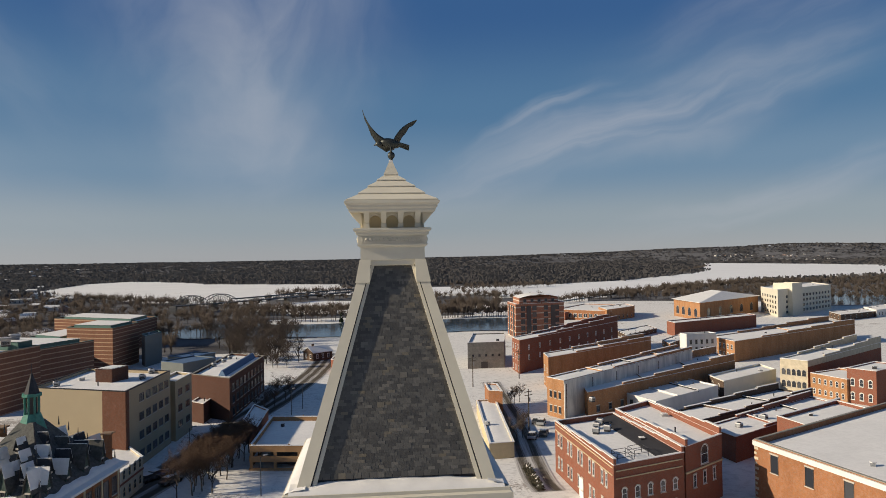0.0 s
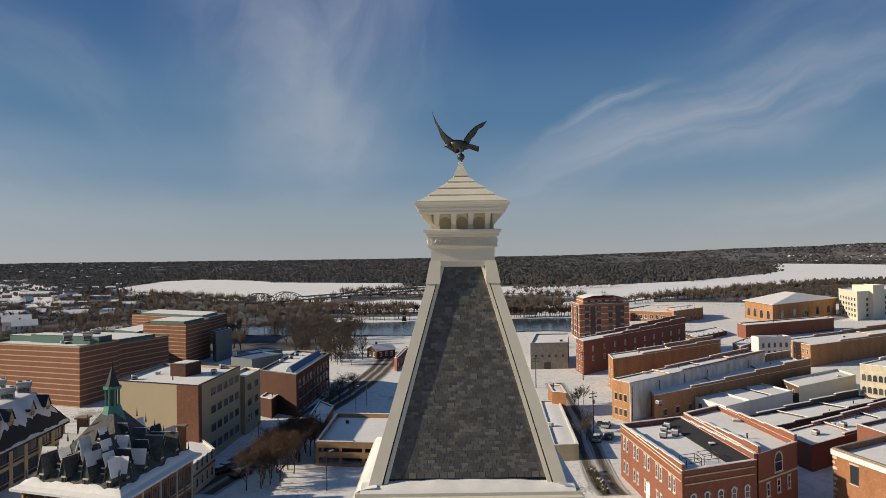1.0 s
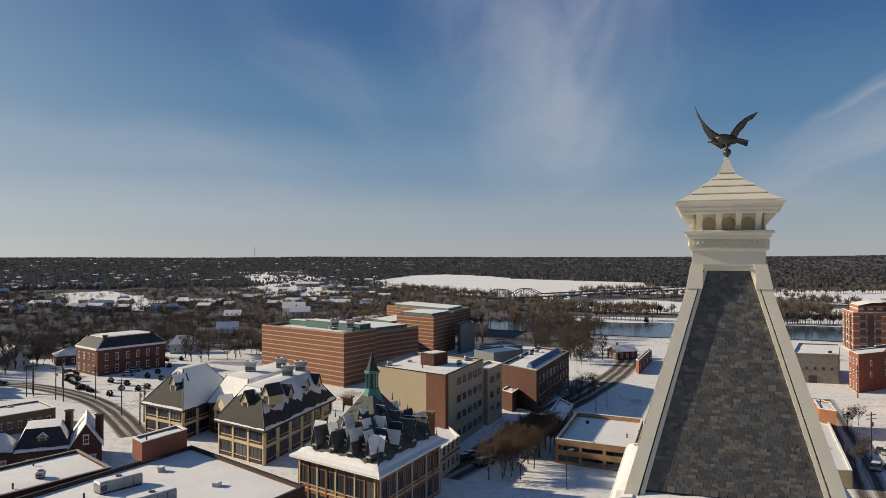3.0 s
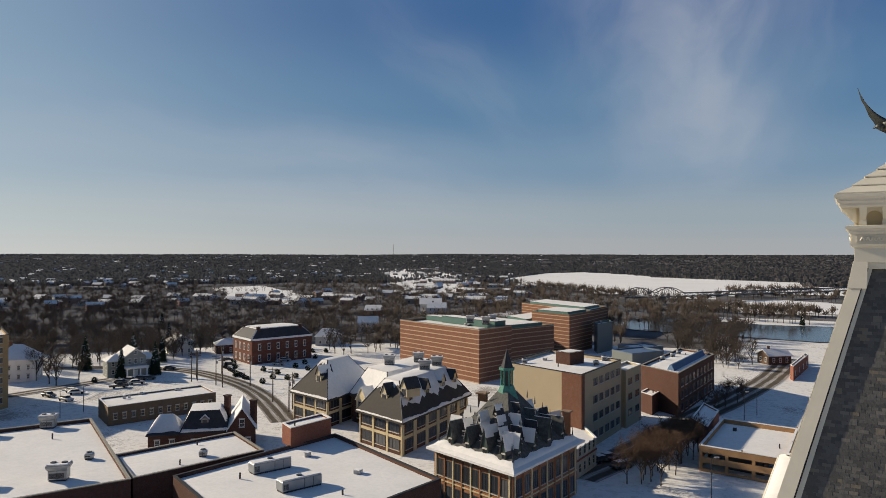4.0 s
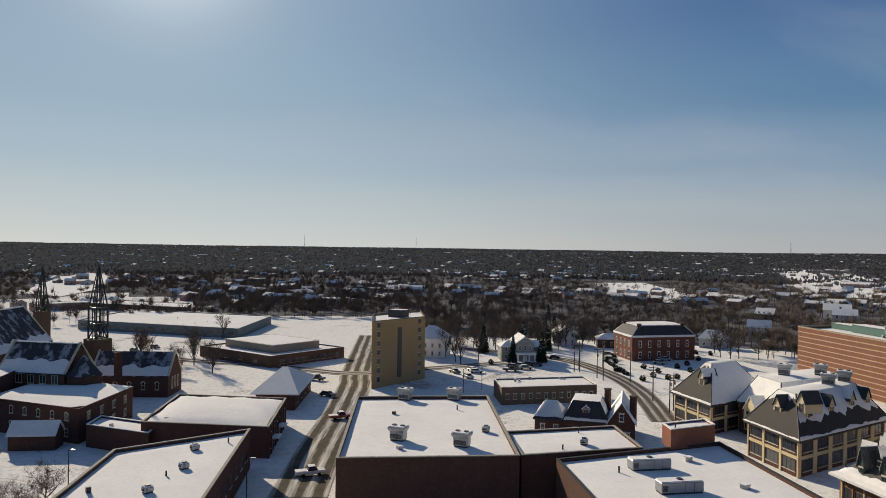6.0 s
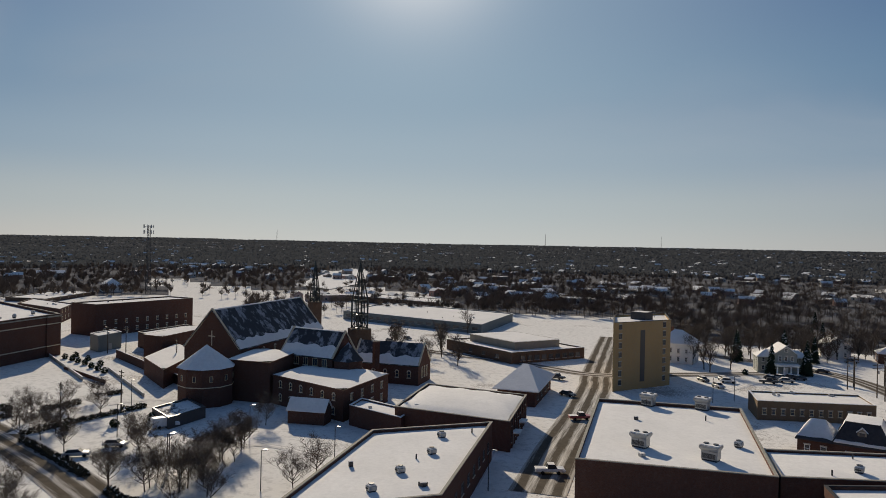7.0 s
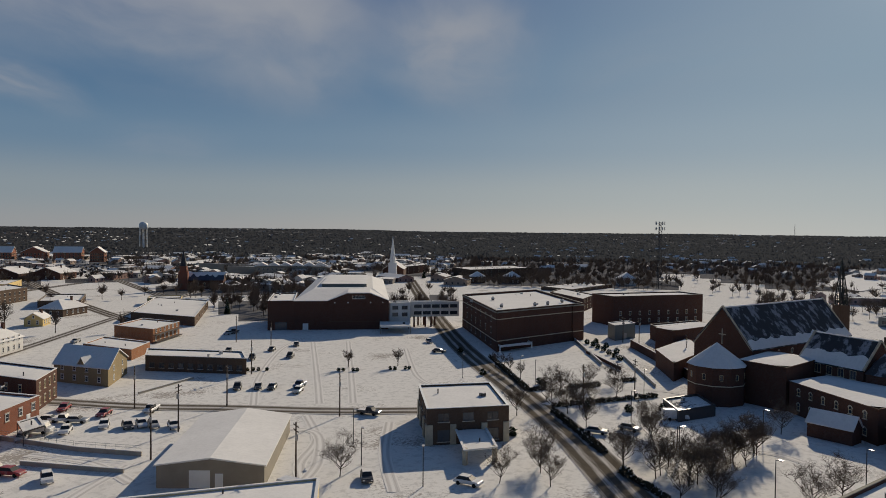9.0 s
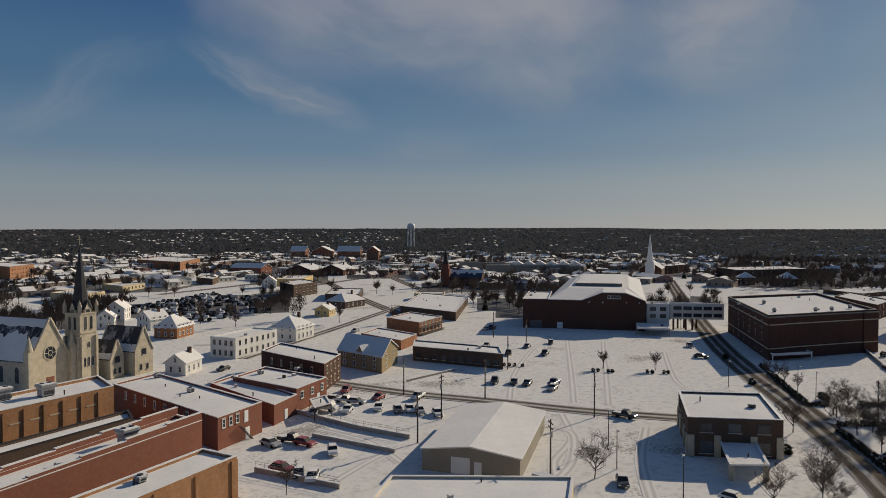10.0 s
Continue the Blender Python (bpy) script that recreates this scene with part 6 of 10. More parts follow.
box(bm, (-0.12, 0.0, 11.5), (0.12, 0.12, 15.5), m)
box(bm, (-1.0, 0.0, 13.9), (1.0, 0.12, 14.15), m)
part("gable_cross", bm, LIMESTONE, t)
windows(t, nave, 0, 7, 1, 1.0, 2.6, 7.4, 3, "arch", 0.05, 0.95, BUFF)
ch = [Vector(p) for p in ((-196, -7.4, 0), (-185, 6, 0), (-193.5, 13, 0), (-204.5, -0.4, 0))]
bm = bmesh.new()
gable_walls(bm, ch, 0, 9.8, 16.2)
part("chancel_wall", tidy(bm), DEEP, t)
pitched(t, ch, 9.8, 16.2, 1.0, 0.2, SLATESNOW, 0.3, 0, "chancel_roof", "dark slate roof with snow along its eaves", bands=((0.0, 0.42, 0.10), (0.97, 1.0, 0.01)))
windows(t, ch, 0, 5, 1, 1.6, 2.0, 7.4, 3, "grid", 0.05, 0.95, BUFF)
br = ring_n((-186.8, 10.2), 4.2, 6)
bm = bmesh.new()
wall_ring(bm, br, 0, 9.2)
part("choir_wall", tidy(bm), DEEP, t)
bm = bmesh.new()
cone(bm, (-186.8, 10.2), 4.5, 9.2, 13.8, 6)
part("choir_roof", tidy(bm), SLATESNOW, t)
ap = ring_n((-181.5, -24.5), 6.6, 10)
bm = bmesh.new()
wall_ring(bm, ap, 0, 9)
part("apse_wall", tidy(bm), DEEP, t)
bm = bmesh.new()
cone(bm, (-181.5, -24.5), 7.0, 9.0, 14.2, 10)
part("apse_roof", tidy(bm), SNOW, t, "snow covered conical roof")
for f in range(10):
    windows(t, ap, f, 1, 1, 0.8, 1.4, 6.0, 3, "bare", 0.2, 0.8, BUFF)
    strip(t, "course", ap, f, 4.6, 4.8, 0.08, LIMESTONE)


def flat_part(owner, q, h, wall, name="aisle"):
    bm = bmesh.new()
    wall_ring(bm, q, 0, h)
    w = part(name + "_wall", tidy(bm), wall, owner)
    bm = bmesh.new()
    o = inset(q, -0.2)
    solid(bm, [(*p.xy, h - 0.12) for p in o], [(*p.xy, h + 0.12) for p in o])
    part(name + "_cornice", tidy(bm), DEEP, owner)
    part(name + "_roof", snow_sheet(q, h + 0.1, 0.2), SNOW, owner, "snow covered flat roof")
    return w


lw = ring4((-178.8, -8.5), (-158.6, 7.8), (-177.7, 19.8))
flat_part(t, lw, 7, DEEP, "wing")
windows(t, lw, 0, 6, 1, 1.0, 1.6, 4.4, 3, "arch", 0.05, 0.95, BUFF)
windows(t, lw, 0, 6, 1, 1.0, 1.6, 1.2, 3, "arch", 0.05, 0.95, BUFF)
windows(t, lw, 1, 4, 2, 1.2, 1.5, 1.2, 3.0, "sash", 0.05, 0.95, BUFF)
flat_part(t, [Vector(p) for p in ((-184, -20, 0), (-178.5, -9.2, 0), (-195.5, -3, 0), (-203, -14, 0))], 10, DEEP, "aisle")
flat_part(t, ring4((-219.7, -47.1), (-198.6, -37.7), (-227.7, -33.6)), 5.0, DEEP, "cloister")
flat_part(t, ring4((-248.0, -53.4), (-242.6, -46.5), (-268.3, -35.8)), 8.0, DEEP, "parish")
sg = rect(-206, 24, 20, 10.5, 62)
bm = bmesh.new()
gable_walls(bm, sg, 0, 5.6, 11.2)
part("hall_wall", tidy(bm), DEEP, t)
pitched(t, sg, 5.6, 11.2, 1.0, 0.2, SLATESNOW, 0.3, 0, "hall_roof", bands=((0.0, 0.4, 0.12),))
windows(t, sg, 1, 3, 1, 0.9, 3.0, 1.8, 3, "arch", 0.2, 0.8, BUFF)
windows(t, sg, 0, 5, 1, 1.0, 2.0, 2.0, 3, "arch", 0.05, 0.95, BUFF)
chimney(t, -197.5, 18.5, 5, 12.5, 1.5)

# pale stone copings along the gables
for g4, z_, top_, al in ((nave, 11, 21.4, 0), (ch, 9.8, 16.4, 0), (sg, 5.6, 11.4, 0)):
    e4 = [g4[(al + k) % 4] for k in range(4)]
    for p, r in ((e4[1], e4[2]), (e4[3], e4[0])):
        m_ = (p + r) / 2
        for s_ in (p, r):
            bm = bmesh.new()
            tube(bm, (s_.x, s_.y, z_), (m_.x, m_.y, top_), 0.32, n=5, caps=True)
            part("gable_coping", bm, LIMESTONE, t)

# open steel belfries
def belfry(owner, x, y, z0, z1, z2, w):
    bm = bmesh.new()
    wall_ring(bm, rect(x, y, w * 1.5, w * 1.5, 30), 0, z0)
    box(bm, (x - w * 0.8, y - w * 0.8, z0 - 0.3), (x + w * 0.8, y + w * 0.8, z0))
    b = part("belfry_base", tidy(bm), BROWN, owner)
    c = rect(x, y, w, w, 30)
    for p in c:
        bm = bmesh.new()
        tube(bm, (p.x, p.y, z0), (p.x, p.y, z1), 0.27, n=5)
        part("belfry_post", bm, BRONZE, b)
        bm = bmesh.new()
        tube(bm, (p.x, p.y, z1), (x, y, z2), 0.24, 0.10, 5)
        part("spire_rib", bm, BRONZE, b)
    for z in (z0 + 0.3, (z0 + z1) / 2, z1):
        for k in range(4):
            bm = bmesh.new()
            p, r = c[k], c[(k + 1) % 4]
            tube(bm, (p.x, p.y, z), (r.x, r.y, z), 0.22 if z == z1 else 0.15, n=5)
            part("belfry_beam", bm, BRONZE, b)
    for k in range(4):
        bm = bmesh.new()
        p, r = c[k], c[(k + 1) % 4]
        tube(bm, (p.x, p.y, z0), (r.x, r.y, (z0 + z1) / 2), 0.2, n=4)
        part("belfry_brace", bm, BRONZE, b)
        h_ = (p + r) / 2
        bm = bmesh.new()
        tube(bm, (h_.x, h_.y, z0), (h_.x, h_.y, z1), 0.15, n=5)
        part("belfry_post", bm, BRONZE, b)
        bm = bmesh.new()
        tube(bm, (h_.x, h_.y, z1), (x, y, z2), 0.15, 0.08, 5)
        part("spire_rib", bm, BRONZE, b)
        s = 0.45
        bm = bmesh.new()
        tube(bm, (*p.lerp(Vector((x, y, 0)), s).xy, z1 + (z2 - z1) * s), (*r.lerp(Vector((x, y, 0)), s).xy, z1 + (z2 - z1) * s), 0.12, n=4)
        part("spire_ring", bm, BRONZE, b)
    bm = bmesh.new()
    tube(bm, (x, y, z0 + 2), (x, y, z0 + 4), 0.8, 0.35, 10)
    part("bell", bm, BRONZE, b)


belfry(t, -215, 15, 14.0, 22.5, 34.5, 3.4)
belfry(t, -262, 2, 18.0, 21.0, 33.0, 2.4)
g = thing("stone_gate", (-159.5, 0.5, 0), "stone gabled gate with a snowy roof", "gate")
gq = rect(-159.5, 0.5, 8.5, 4.2, 67)
bm = bmesh.new()
gable_walls(bm, gq, 0, 3.0, 5.2)
part("wall", tidy(bm), DEEP, g)
pitched(g, gq, 3.0, 5.4, 1.0, 0.3, SNOW)
door(g, gq, 3, 0.5, 2.2, 2.9, TRIMDARK)
t, q = block("carport", "low dark carport beside the church", (-166.1, -33.8), (-156.4, -28.5), (-165.9, -22.4), 2.5, TRIMDARK, 0.3, DARKMETAL, SNOW_WORN)

# ---- near brick buildings and the stone church to the south ----
t, q = block("pilaster_brick_store", "tall weathered brick store with pilasters", (-8.0, -131.8), (-41, -144.6), (-41.5, -157), 10.0, STORE, 0.5)
for k in range(10):
    strip(t, "pilaster", q, 0, 0, 9.4, 0.22, STORE, k / 10, k / 10 + 0.02)
for k in range(9):
    strip(t, "course", q, 0, 7.1, 7.3, 0.06, LIMESTONE, k / 10 + 0.035, k / 10 + 0.09)
t, q = block("red_brick_block", "long two storey red brick block with metal stair", (-46.7, -165.7), (-52.6, -123.2), (-64.1, -128.9), 6.1, RED, 0.35)
windows(t, q, 1, 3, 1, 0.9, 1.6, 3.8, 3, "sash", 0.05, 0.5)
windows(t, q, 0, 8, 1, 0.9, 1.6, 3.6, 3, "lintel", 0.1, 0.9)
door(t, q, 1, 0.62, 1.0, 2.1, WHITE, 3.3)
door(t, q, 1, 0.65, 1.0, 2.1, WHITE)
bm = bmesh.new()
m = face_pose(q, 1, 0.5, 0)
for k in range(12):
    box(bm, (-2.5 + k * 0.28, 0.1, k * 0.27), (-2.5 + k * 0.28 + 0.3, 1.1, k * 0.27 + 0.06), m)
part("stair", bm, DARKMETAL, t, "dark steel outside stair")
t, q = block("long_red_store", "long red brick store with stepped snowy parapet", (-4.5, -95.0), (-46.8, -115.9), (-44.8, -122.4), 8.2, RED, 0.5, steps=5, rise=0.24, sides=(0, 2))
t, q = block("low_dark_store", "low store with a black roof edge", (-6, -117.5), (-40.5, -131.5), (-41.5, -137.5), 6.6, BROWN, 0.4, TARROOF)
t, q = block("orange_brick_store", "orange brick store with a stepped parapet", (-42.3, -104.5), (-44.7, -97.8), (-6.0, -80.8), 7.0, STORE, 0.4, steps=0)
for k in range(6):
    strip(t, "pilaster", q, 1, 0, 6.5, 0.2, STORE, k / 6, k / 6 + 0.03)
t, q = block("brick_shop", "low brick shop with a snowy roof", (-72.0, -159.8), (-77.0, -138.3), (-88.4, -144.5), 5.2, RED, 0.35)
windows(t, q, 1, 3, 1, 1.2, 1.5, 2.6, 3, "sash")
door(t, q, 1, 0.7, 1.1, 2.1, WHITE)
t, q = block("brick_shop", "low red brick shop beside the lot", (-66.7, -160.5), (-68.2, -131.7), (-76.3, -136.9), 4.3, RED, 0.35)
door(t, q, 1, 0.5, 1.1, 2.1, WHITE)
t, q = block("brick_rowhouse", "two storey red brick house with buff front windows", (-88.9, -179.2), (-91.9, -151.3), (-102.4, -160.4), 7.0, DEEP, 0.35)
windows(t, q, 1, 4, 2, 0.9, 1.7, 1.0, 3.2, "sash", 0.04, 0.96, BUFF)
windows(t, q, 0, 5, 1, 0.9, 1.5, 3.9, 3.2, "sash", 0.1, 0.9, BUFF)
q = ring4((-112.7, -178.0), (-115.5, -159.9), (-129.3, -170.9))
TANHOUSE = brick("tan_house_brick", (0.34, 0.26, 0.14), (0.28, 0.21, 0.115), (0.26, 0.22, 0.15), wear=0.3)
t = thing("tan_house", q[1], "tan brick house with snowy gable roof", "house")
bm = bmesh.new()
gable_walls(bm, q, 0, 4.6, 8.2, 0)
part("wall", tidy(bm), TANHOUSE, t)
pitched(t, q, 4.7, 8.4, 1.0, 0.4, SNOW)
windows(t, q, 0, 4, 2, 1.0, 1.3, 0.9, 2.4, "sash", 0.05, 0.95)
windows(t, q, 1, 2, 2, 1.0, 1.3, 0.9, 2.4, "sash", 0.05, 0.95)
dormer(t, q, 0, 0.5, 4.6, 0.2, 2.6, 0.4, 3.0, TANHOUSE, SNOW, 1.8)
t, q = block("balcony_building", "orange brick building with long balconies", (-166.7, -227.6), (-167.2, -207.5), (-186.1, -216.3), 5.2, ORANGE, 0.35)
windows(t, q, 1, 6, 2, 0.9, 1.4, 0.9, 2.7, "sash", 0.03, 0.97)
for z in (0.4, 2.9):
    strip(t, "balcony", q, 1, z, z + 0.2, 1.4, TRIMDARK)
t, q = block("brick_shop", "low orange brick shop with snowy roof", (-142.0, -209.1), (-142.7, -186.7), (-155.6, -194.5), 3.4, ORANGE, 0.3)
t, q = block("long_motel", "long low dark motel with a snowy roof", (-142.3, -179.1), (-134.3, -169.8), (-145.4, -142.1), 4.5, BROWN, 0.3)
windows(t, q, 1, 10, 1, 1.6, 1.5, 1.0, 3, "grid", 0.02, 0.98, TRIMDARK)
t, q = block("brick_store", "low brick store with yellow box behind", (-203.5, -267.0), (-206.5, -231.0), (-258.0, -279.0), 4.0, BROWN, 0.3)
windows(t, q, 1, 5, 1, 1.4, 1.2, 1.2, 3, "grid", 0.05, 0.95, TRIMDARK)
t, q = block("white_apartments", "white two storey apartment house", (-89.9, -216.3), (-94.2, -207.4), (-113.8, -217.8), 6.5, WHITEWALL, 0.3)
windows(t, q, 0, 4, 2, 0.9, 1.5, 0.9, 3.1, "sash", 0.05, 0.95, TRIMDARK)
windows(t, q, 1, 7, 2, 0.9, 1.5, 0.9, 3.1, "sash", 0.03, 0.97, TRIMDARK)
q = ring4((-99.5, -108.1), (-74.3, -91.2), (-82.7, -76.8))
t = thing("workshop", q[1], "low buff workshop with wide snowy gable roof", "workshop")
bm = bmesh.new()
gable_walls(bm, q, 0, 3.6, 4.7, 0)
part("wall", tidy(bm), GREYTAN, t)
pitched(t, q, 3.7, 4.85, 1.0, 0.35, SNOW, 0.2, 0)
door(t, q, 1, 0.4, 3.0, 2.6, WHITE)
door(t, q, 1, 0.58, 1.0, 2.1, WHITE)
t, q = block("low_garage", "low pale garage with a snowy roof", (-63.0, -84.7), (-52.8, -77.2), (-73.1, -59.0), 3.4, BUFF, 0.25)

# stone church: front gable, tower with dark spire, side gables
t = thing("stone_church", (-46, -197, 0), "pale stone church with tall dark spire", "church")
u = Vector((0.47, -0.883, 0))
n = Vector((0.883, 0.47, 0))
g0 = v2((-45.6, -199.0))
ring = [g0 + n * 11.0, g0 + n * 11.0 + u * 36, g0 + u * 36, g0]
bm = bmesh.new()
gable_walls(bm, ring, 0, 8, 18.0, 0)
part("nave_wall", tidy(bm), LIMESTONE, t)
pitched(t, ring, 8, 17.8, 1.0, 0.1, SLATESNOW, 0.3, 0, "nave_roof", "steep slate roof with snow patches", bands=((0.0, 0.62, 0.2), (0.8, 1.0, 0.06)))
windows(t, ring, 0, 6, 1, 1.2, 4.0, 2.6, 3, "arch", 0.05, 0.95, TRIMDARK)
# buttresses and slender turrets at the corners of the front, and copings along the gable
for p, dx in ((ring[3], -0.5), (ring[0], 0.5)):
    c_ = p + n * dx - u * 0.3
    bm = bmesh.new()
    wall_ring(bm, rect(c_.x, c_.y, 1.7, 1.7, 28), 0, 10.6)
    cone(bm, c_, 1.0, 10.6, 14.6, 8)
    part("turret", tidy(bm), LIMESTONE, t)
    bm = bmesh.new()
    mid_ = (ring[3] + ring[0]) / 2
    tube(bm, (p.x, p.y, 8.3), (mid_.x, mid_.y, 18.3), 0.35, n=5, caps=True)
    part("gable_coping", bm, LIMESTONE, t)
bm = bmesh.new()
m = face_pose(ring, 3, 0.5, 9.5)
for r0, r1 in ((1.9, 1.6), (0.7, 0.5)):
    for k in range(16):
        a0, a1 = 2 * math.pi * k / 16, 2 * math.pi * (k + 1) / 16
        ps = [(r0 * math.cos(a0), 0.1, r0 * math.sin(a0)), (r0 * math.cos(a1), 0.1, r0 * math.sin(a1)), (r1 * math.cos(a1), 0.1, r1 * math.sin(a1)), (r1 * math.cos(a0), 0.1, r1 * math.sin(a0))]
        bm.faces.new([bm.verts.new(m @ Vector(p)) for p in ps])
for k in range(6):
    a0 = math.pi * k / 3
    tube(bm, m @ Vector((0.6 * math.cos(a0), 0.1, 0.6 * math.sin(a0))), m @ Vector((1.7 * math.cos(a0), 0.1, 1.7 * math.sin(a0))), 0.1, n=4)
part("rose_tracery", bm, LIMESTONE, t)
bm = bmesh.new()
bm.faces.new([bm.verts.new(m @ Vector((1.7 * math.cos(2 * math.pi * k / 20), 0.04, 1.7 * math.sin(2 * math.pi * k / 20)))) for k in range(20)])
part("rose_glass", bm, GLASS, t)
door(t, ring, 3, 0.5, 2.0, 3.4, RED)
tw = v2((-48.5, -200.1))
tq = rect(tw.x - 0.6, tw.y - 1.6, 5.2, 5.2, 28)
bm = bmesh.new()
wall_ring(bm, tq, 0, 18.6)
part("tower_wall", tidy(bm), LIMESTONE, t)
for f in range(4):
    windows(t, tq, f, 2, 1, 0.8, 3.4, 14.2, 3, "arch", 0.15, 0.85, TRIMDARK)
    windows(t, tq, f, 1, 1, 0.9, 1.4, 9.5, 3, "arch", 0.2, 0.8, TRIMDARK)
    windows(t, tq, f, 3, 1, 0.7, 2.4, 4.6, 3, "arch", 0.15, 0.85, TRIMDARK)
    strip(t, "course", tq, f, 13.2, 13.5, 0.2, LIMESTONE)
    strip(t, "course", tq, f, 18.2, 18.6, 0.25, LIMESTONE)
    for s in (0.0, 0.88):
        strip(t, "buttress", tq, f, 0, 12.5, 0.55, LIMESTONE, s, s + 0.12)
    dormer(t, tq, f, 0.5, 18.4, 0.1, 2.0, 1.2, 1.4, LIMESTONE, SLATE, 1.9)
tc = sum(tq, Vector()) / 4
for p in tq:
    bm = bmesh.new()
    box(bm, (p.x - 0.4, p.y - 0.4, 18.4), (p.x + 0.4, p.y + 0.4, 20.2))
    cone(bm, (p.x, p.y), 0.6, 20.2, 22.0, 6)
    part("pinnacle", tidy(bm), LIMESTONE, t)
bm = bmesh.new()
cone(bm, tc, 2.3, 18.6, 36.2, 8, 0.05)
part("spire", tidy(bm), SLATE, t, "tall dark slate spire")
bm = bmesh.new()
tube(bm, (tc.x, tc.y, 36), (tc.x, tc.y, 38.4), 0.09, n=5)
box(bm, (tc.x - 0.55, tc.y - 0.08, 37.4), (tc.x + 0.55, tc.y + 0.08, 37.6))
part("spire_cross", bm, BUFF, t)
for px_, py_, w_, l_, e_, tp_ in ((-57.0, -203.4, 4.6, 10.0, 5.4, 10.2), (-64.2, -205.4, 6.6, 13.0, 6.6, 13.0)):
    hq = rect(px_ + u.x * l_ * 0.3, py_ + u.y * l_ * 0.3, l_, w_, -62)
    bm = bmesh.new()
    gable_walls(bm, hq, 0, e_, tp_, 0)
    part("side_gable", tidy(bm), LIMESTONE, t)
    pitched(t, hq, e_, tp_ + 0.1, 1.0, 0.15, SLATESNOW, 0.25, 0, "side_roof", bands=((0.0, 0.3, 0.1),))
    for f in (1, 3):
        windows(t, hq, f, 2, 1, 0.9, 1.7, 1.2, 3.0, "arch", 0.15, 0.85, TRIMDARK)
        windows(t, hq, f, 1, 1, 1.7, 1.7, e_ - 1.2, 3.0, "grid", 0.2, 0.8, TRIMDARK)
        e4 = (hq[f], hq[(f + 1) % 4])
        mid_ = (e4[0] + e4[1]) / 2
        for p in e4:
            bm = bmesh.new()
            tube(bm, (p.x, p.y, e_), (mid_.x, mid_.y, tp_ + 0.3), 0.28, n=5, caps=True)
            part("gable_coping", bm, LIMESTONE, t)

# ---- houses round about ----
TOWN_HOUSES = (
    ("white timber house with snowy gable roof", -74.5, -197.7, 9, 6, 40, 3.4, 6.0, WHITEWALL, 1.0, 1),
    ("white house with broad snowy roof and porch", -128.1, -233.8, 13, 11, 30, 4.4, 8.6, WHITEWALL, 0.3, 2),
    ("small yellow house with snowy roof", -174.2, -286.5, 9, 7, 40, 3.0, 5.6, YELLOW, 1.0, 1),
    ("broad brick house with snowy hipped roof", -202.1, -312.1, 17, 12, 20, 3.4, 7.4, BROWN, 0.4, 1),
    ("grey house with snowy gable roof", -96.1, -333.3, 11, 8, 60, 5.2, 8.8, WHITEWALL, 1.0, 2),
    ("pale house with snowy gable roof", -84.3, -308.7, 9, 7, 70, 4.4, 7.6, WHITEWALL, 1.0, 2),
    ("brick house with snowy roof behind the church", -97.0, -267.1, 12, 9, 40, 4.0, 8.4, ORANGE, 0.4, 2),
    ("white house with snowy roof on the corner", -97.9, -292.8, 9, 8, 20, 4.2, 7.8, WHITEWALL, 1.0, 2),
)
HILL_HOUSES = (
    ("white timber house with snowy roof", -236.8, 195.8, 12, 9, 150, 4.6, 8.0, WHITEWALL, 1.0, 2),
    ("brick and white house behind the tower", -231.9, 128.8, 12, 12, 50, 6.8, 11.2, WHITEWALL, 0.2, 2),
    ("small brick house by the road", -221.4, 207.9, 11, 8, 55, 3.6, 5.8, DEEP, 0.4, 1),
    ("white house above the striped block", -244.3, 406.0, 14, 12, 30, 7.4, 11.0, WHITEWALL, 1.0, 2),
    ("grey timber house among trees", -219.1, 300.7, 10, 8, 35, 4.6, 8.0, WHITEWALL, 1.0, 2),
    ("brick house among trees", -269.3, 375.9, 10, 8, 20, 4.0, 7.4, RED, 1.0, 2),
)
EDGE_HOUSES = (
    ("grey house with snowy roof beside the hall", -202.2, 247.6, 10, 8, 30, 4.0, 7.4, plain("grey_house_wall", (0.36, 0.37, 0.38), 0.7, vary=0.15), 0.5, 1),
    ("white house below the wooded slope", -236.2, 400.1, 12, 10, 30, 5.4, 8.8, WHITEWALL, 1.0, 2),
    ("small brick house by the river street", -25.7, 289.5, 9, 7, 40, 3.2, 5.4, BROWN, 1.0, 1),
    ("dark brick hall with snowy gable roof", -318.0, -556.0, 26, 24, 31, 5.0, 9.6, DEEP, 1.0, 1),
    ("dark brick hall with snowy gable roof", -340.5, -538.0, 26, 22, 31, 5.0, 9.6, DEEP, 1.0, 1),
    ("red brick school with a snowy gable roof", -294.0, -614.0, 34, 17, 118, 5.0, 9.0, RED, 1.0, 1),
    ("white timber house by the car lot", -229.0, -450.0, 11, 9, 60, 4.4, 8.4, WHITEWALL, 1.0, 2),
    ("dark brick house with snowy roof by the main road", -507.8, -249.3, 12, 12, 30, 5.0, 9.0, BROWN, 0.0, 2),
    ("dark brick house with snowy roof by the main road", -520.7, -224.9, 14, 13, 30, 5.0, 9.5, BROWN, 0.0, 2),
    ("pale house with broad snowy roof", -561.3, -144.1, 20, 14, 20, 4.5, 9.5, WHITEWALL, 0.5, 1),
)
for lab, hx, hy, w_, d_, rot_, e_, tp_, wall_, rg_, rows_ in TOWN_HOUSES + HILL_HOUSES + EDGE_HOUSES:
    house(lab, hx, hy, w_, d_, rot_, e_, tp_, wall_, rg_, rows=rows_, cols=3 if w_ < 12 else 4, porch="port" in lab or "porch" in lab)
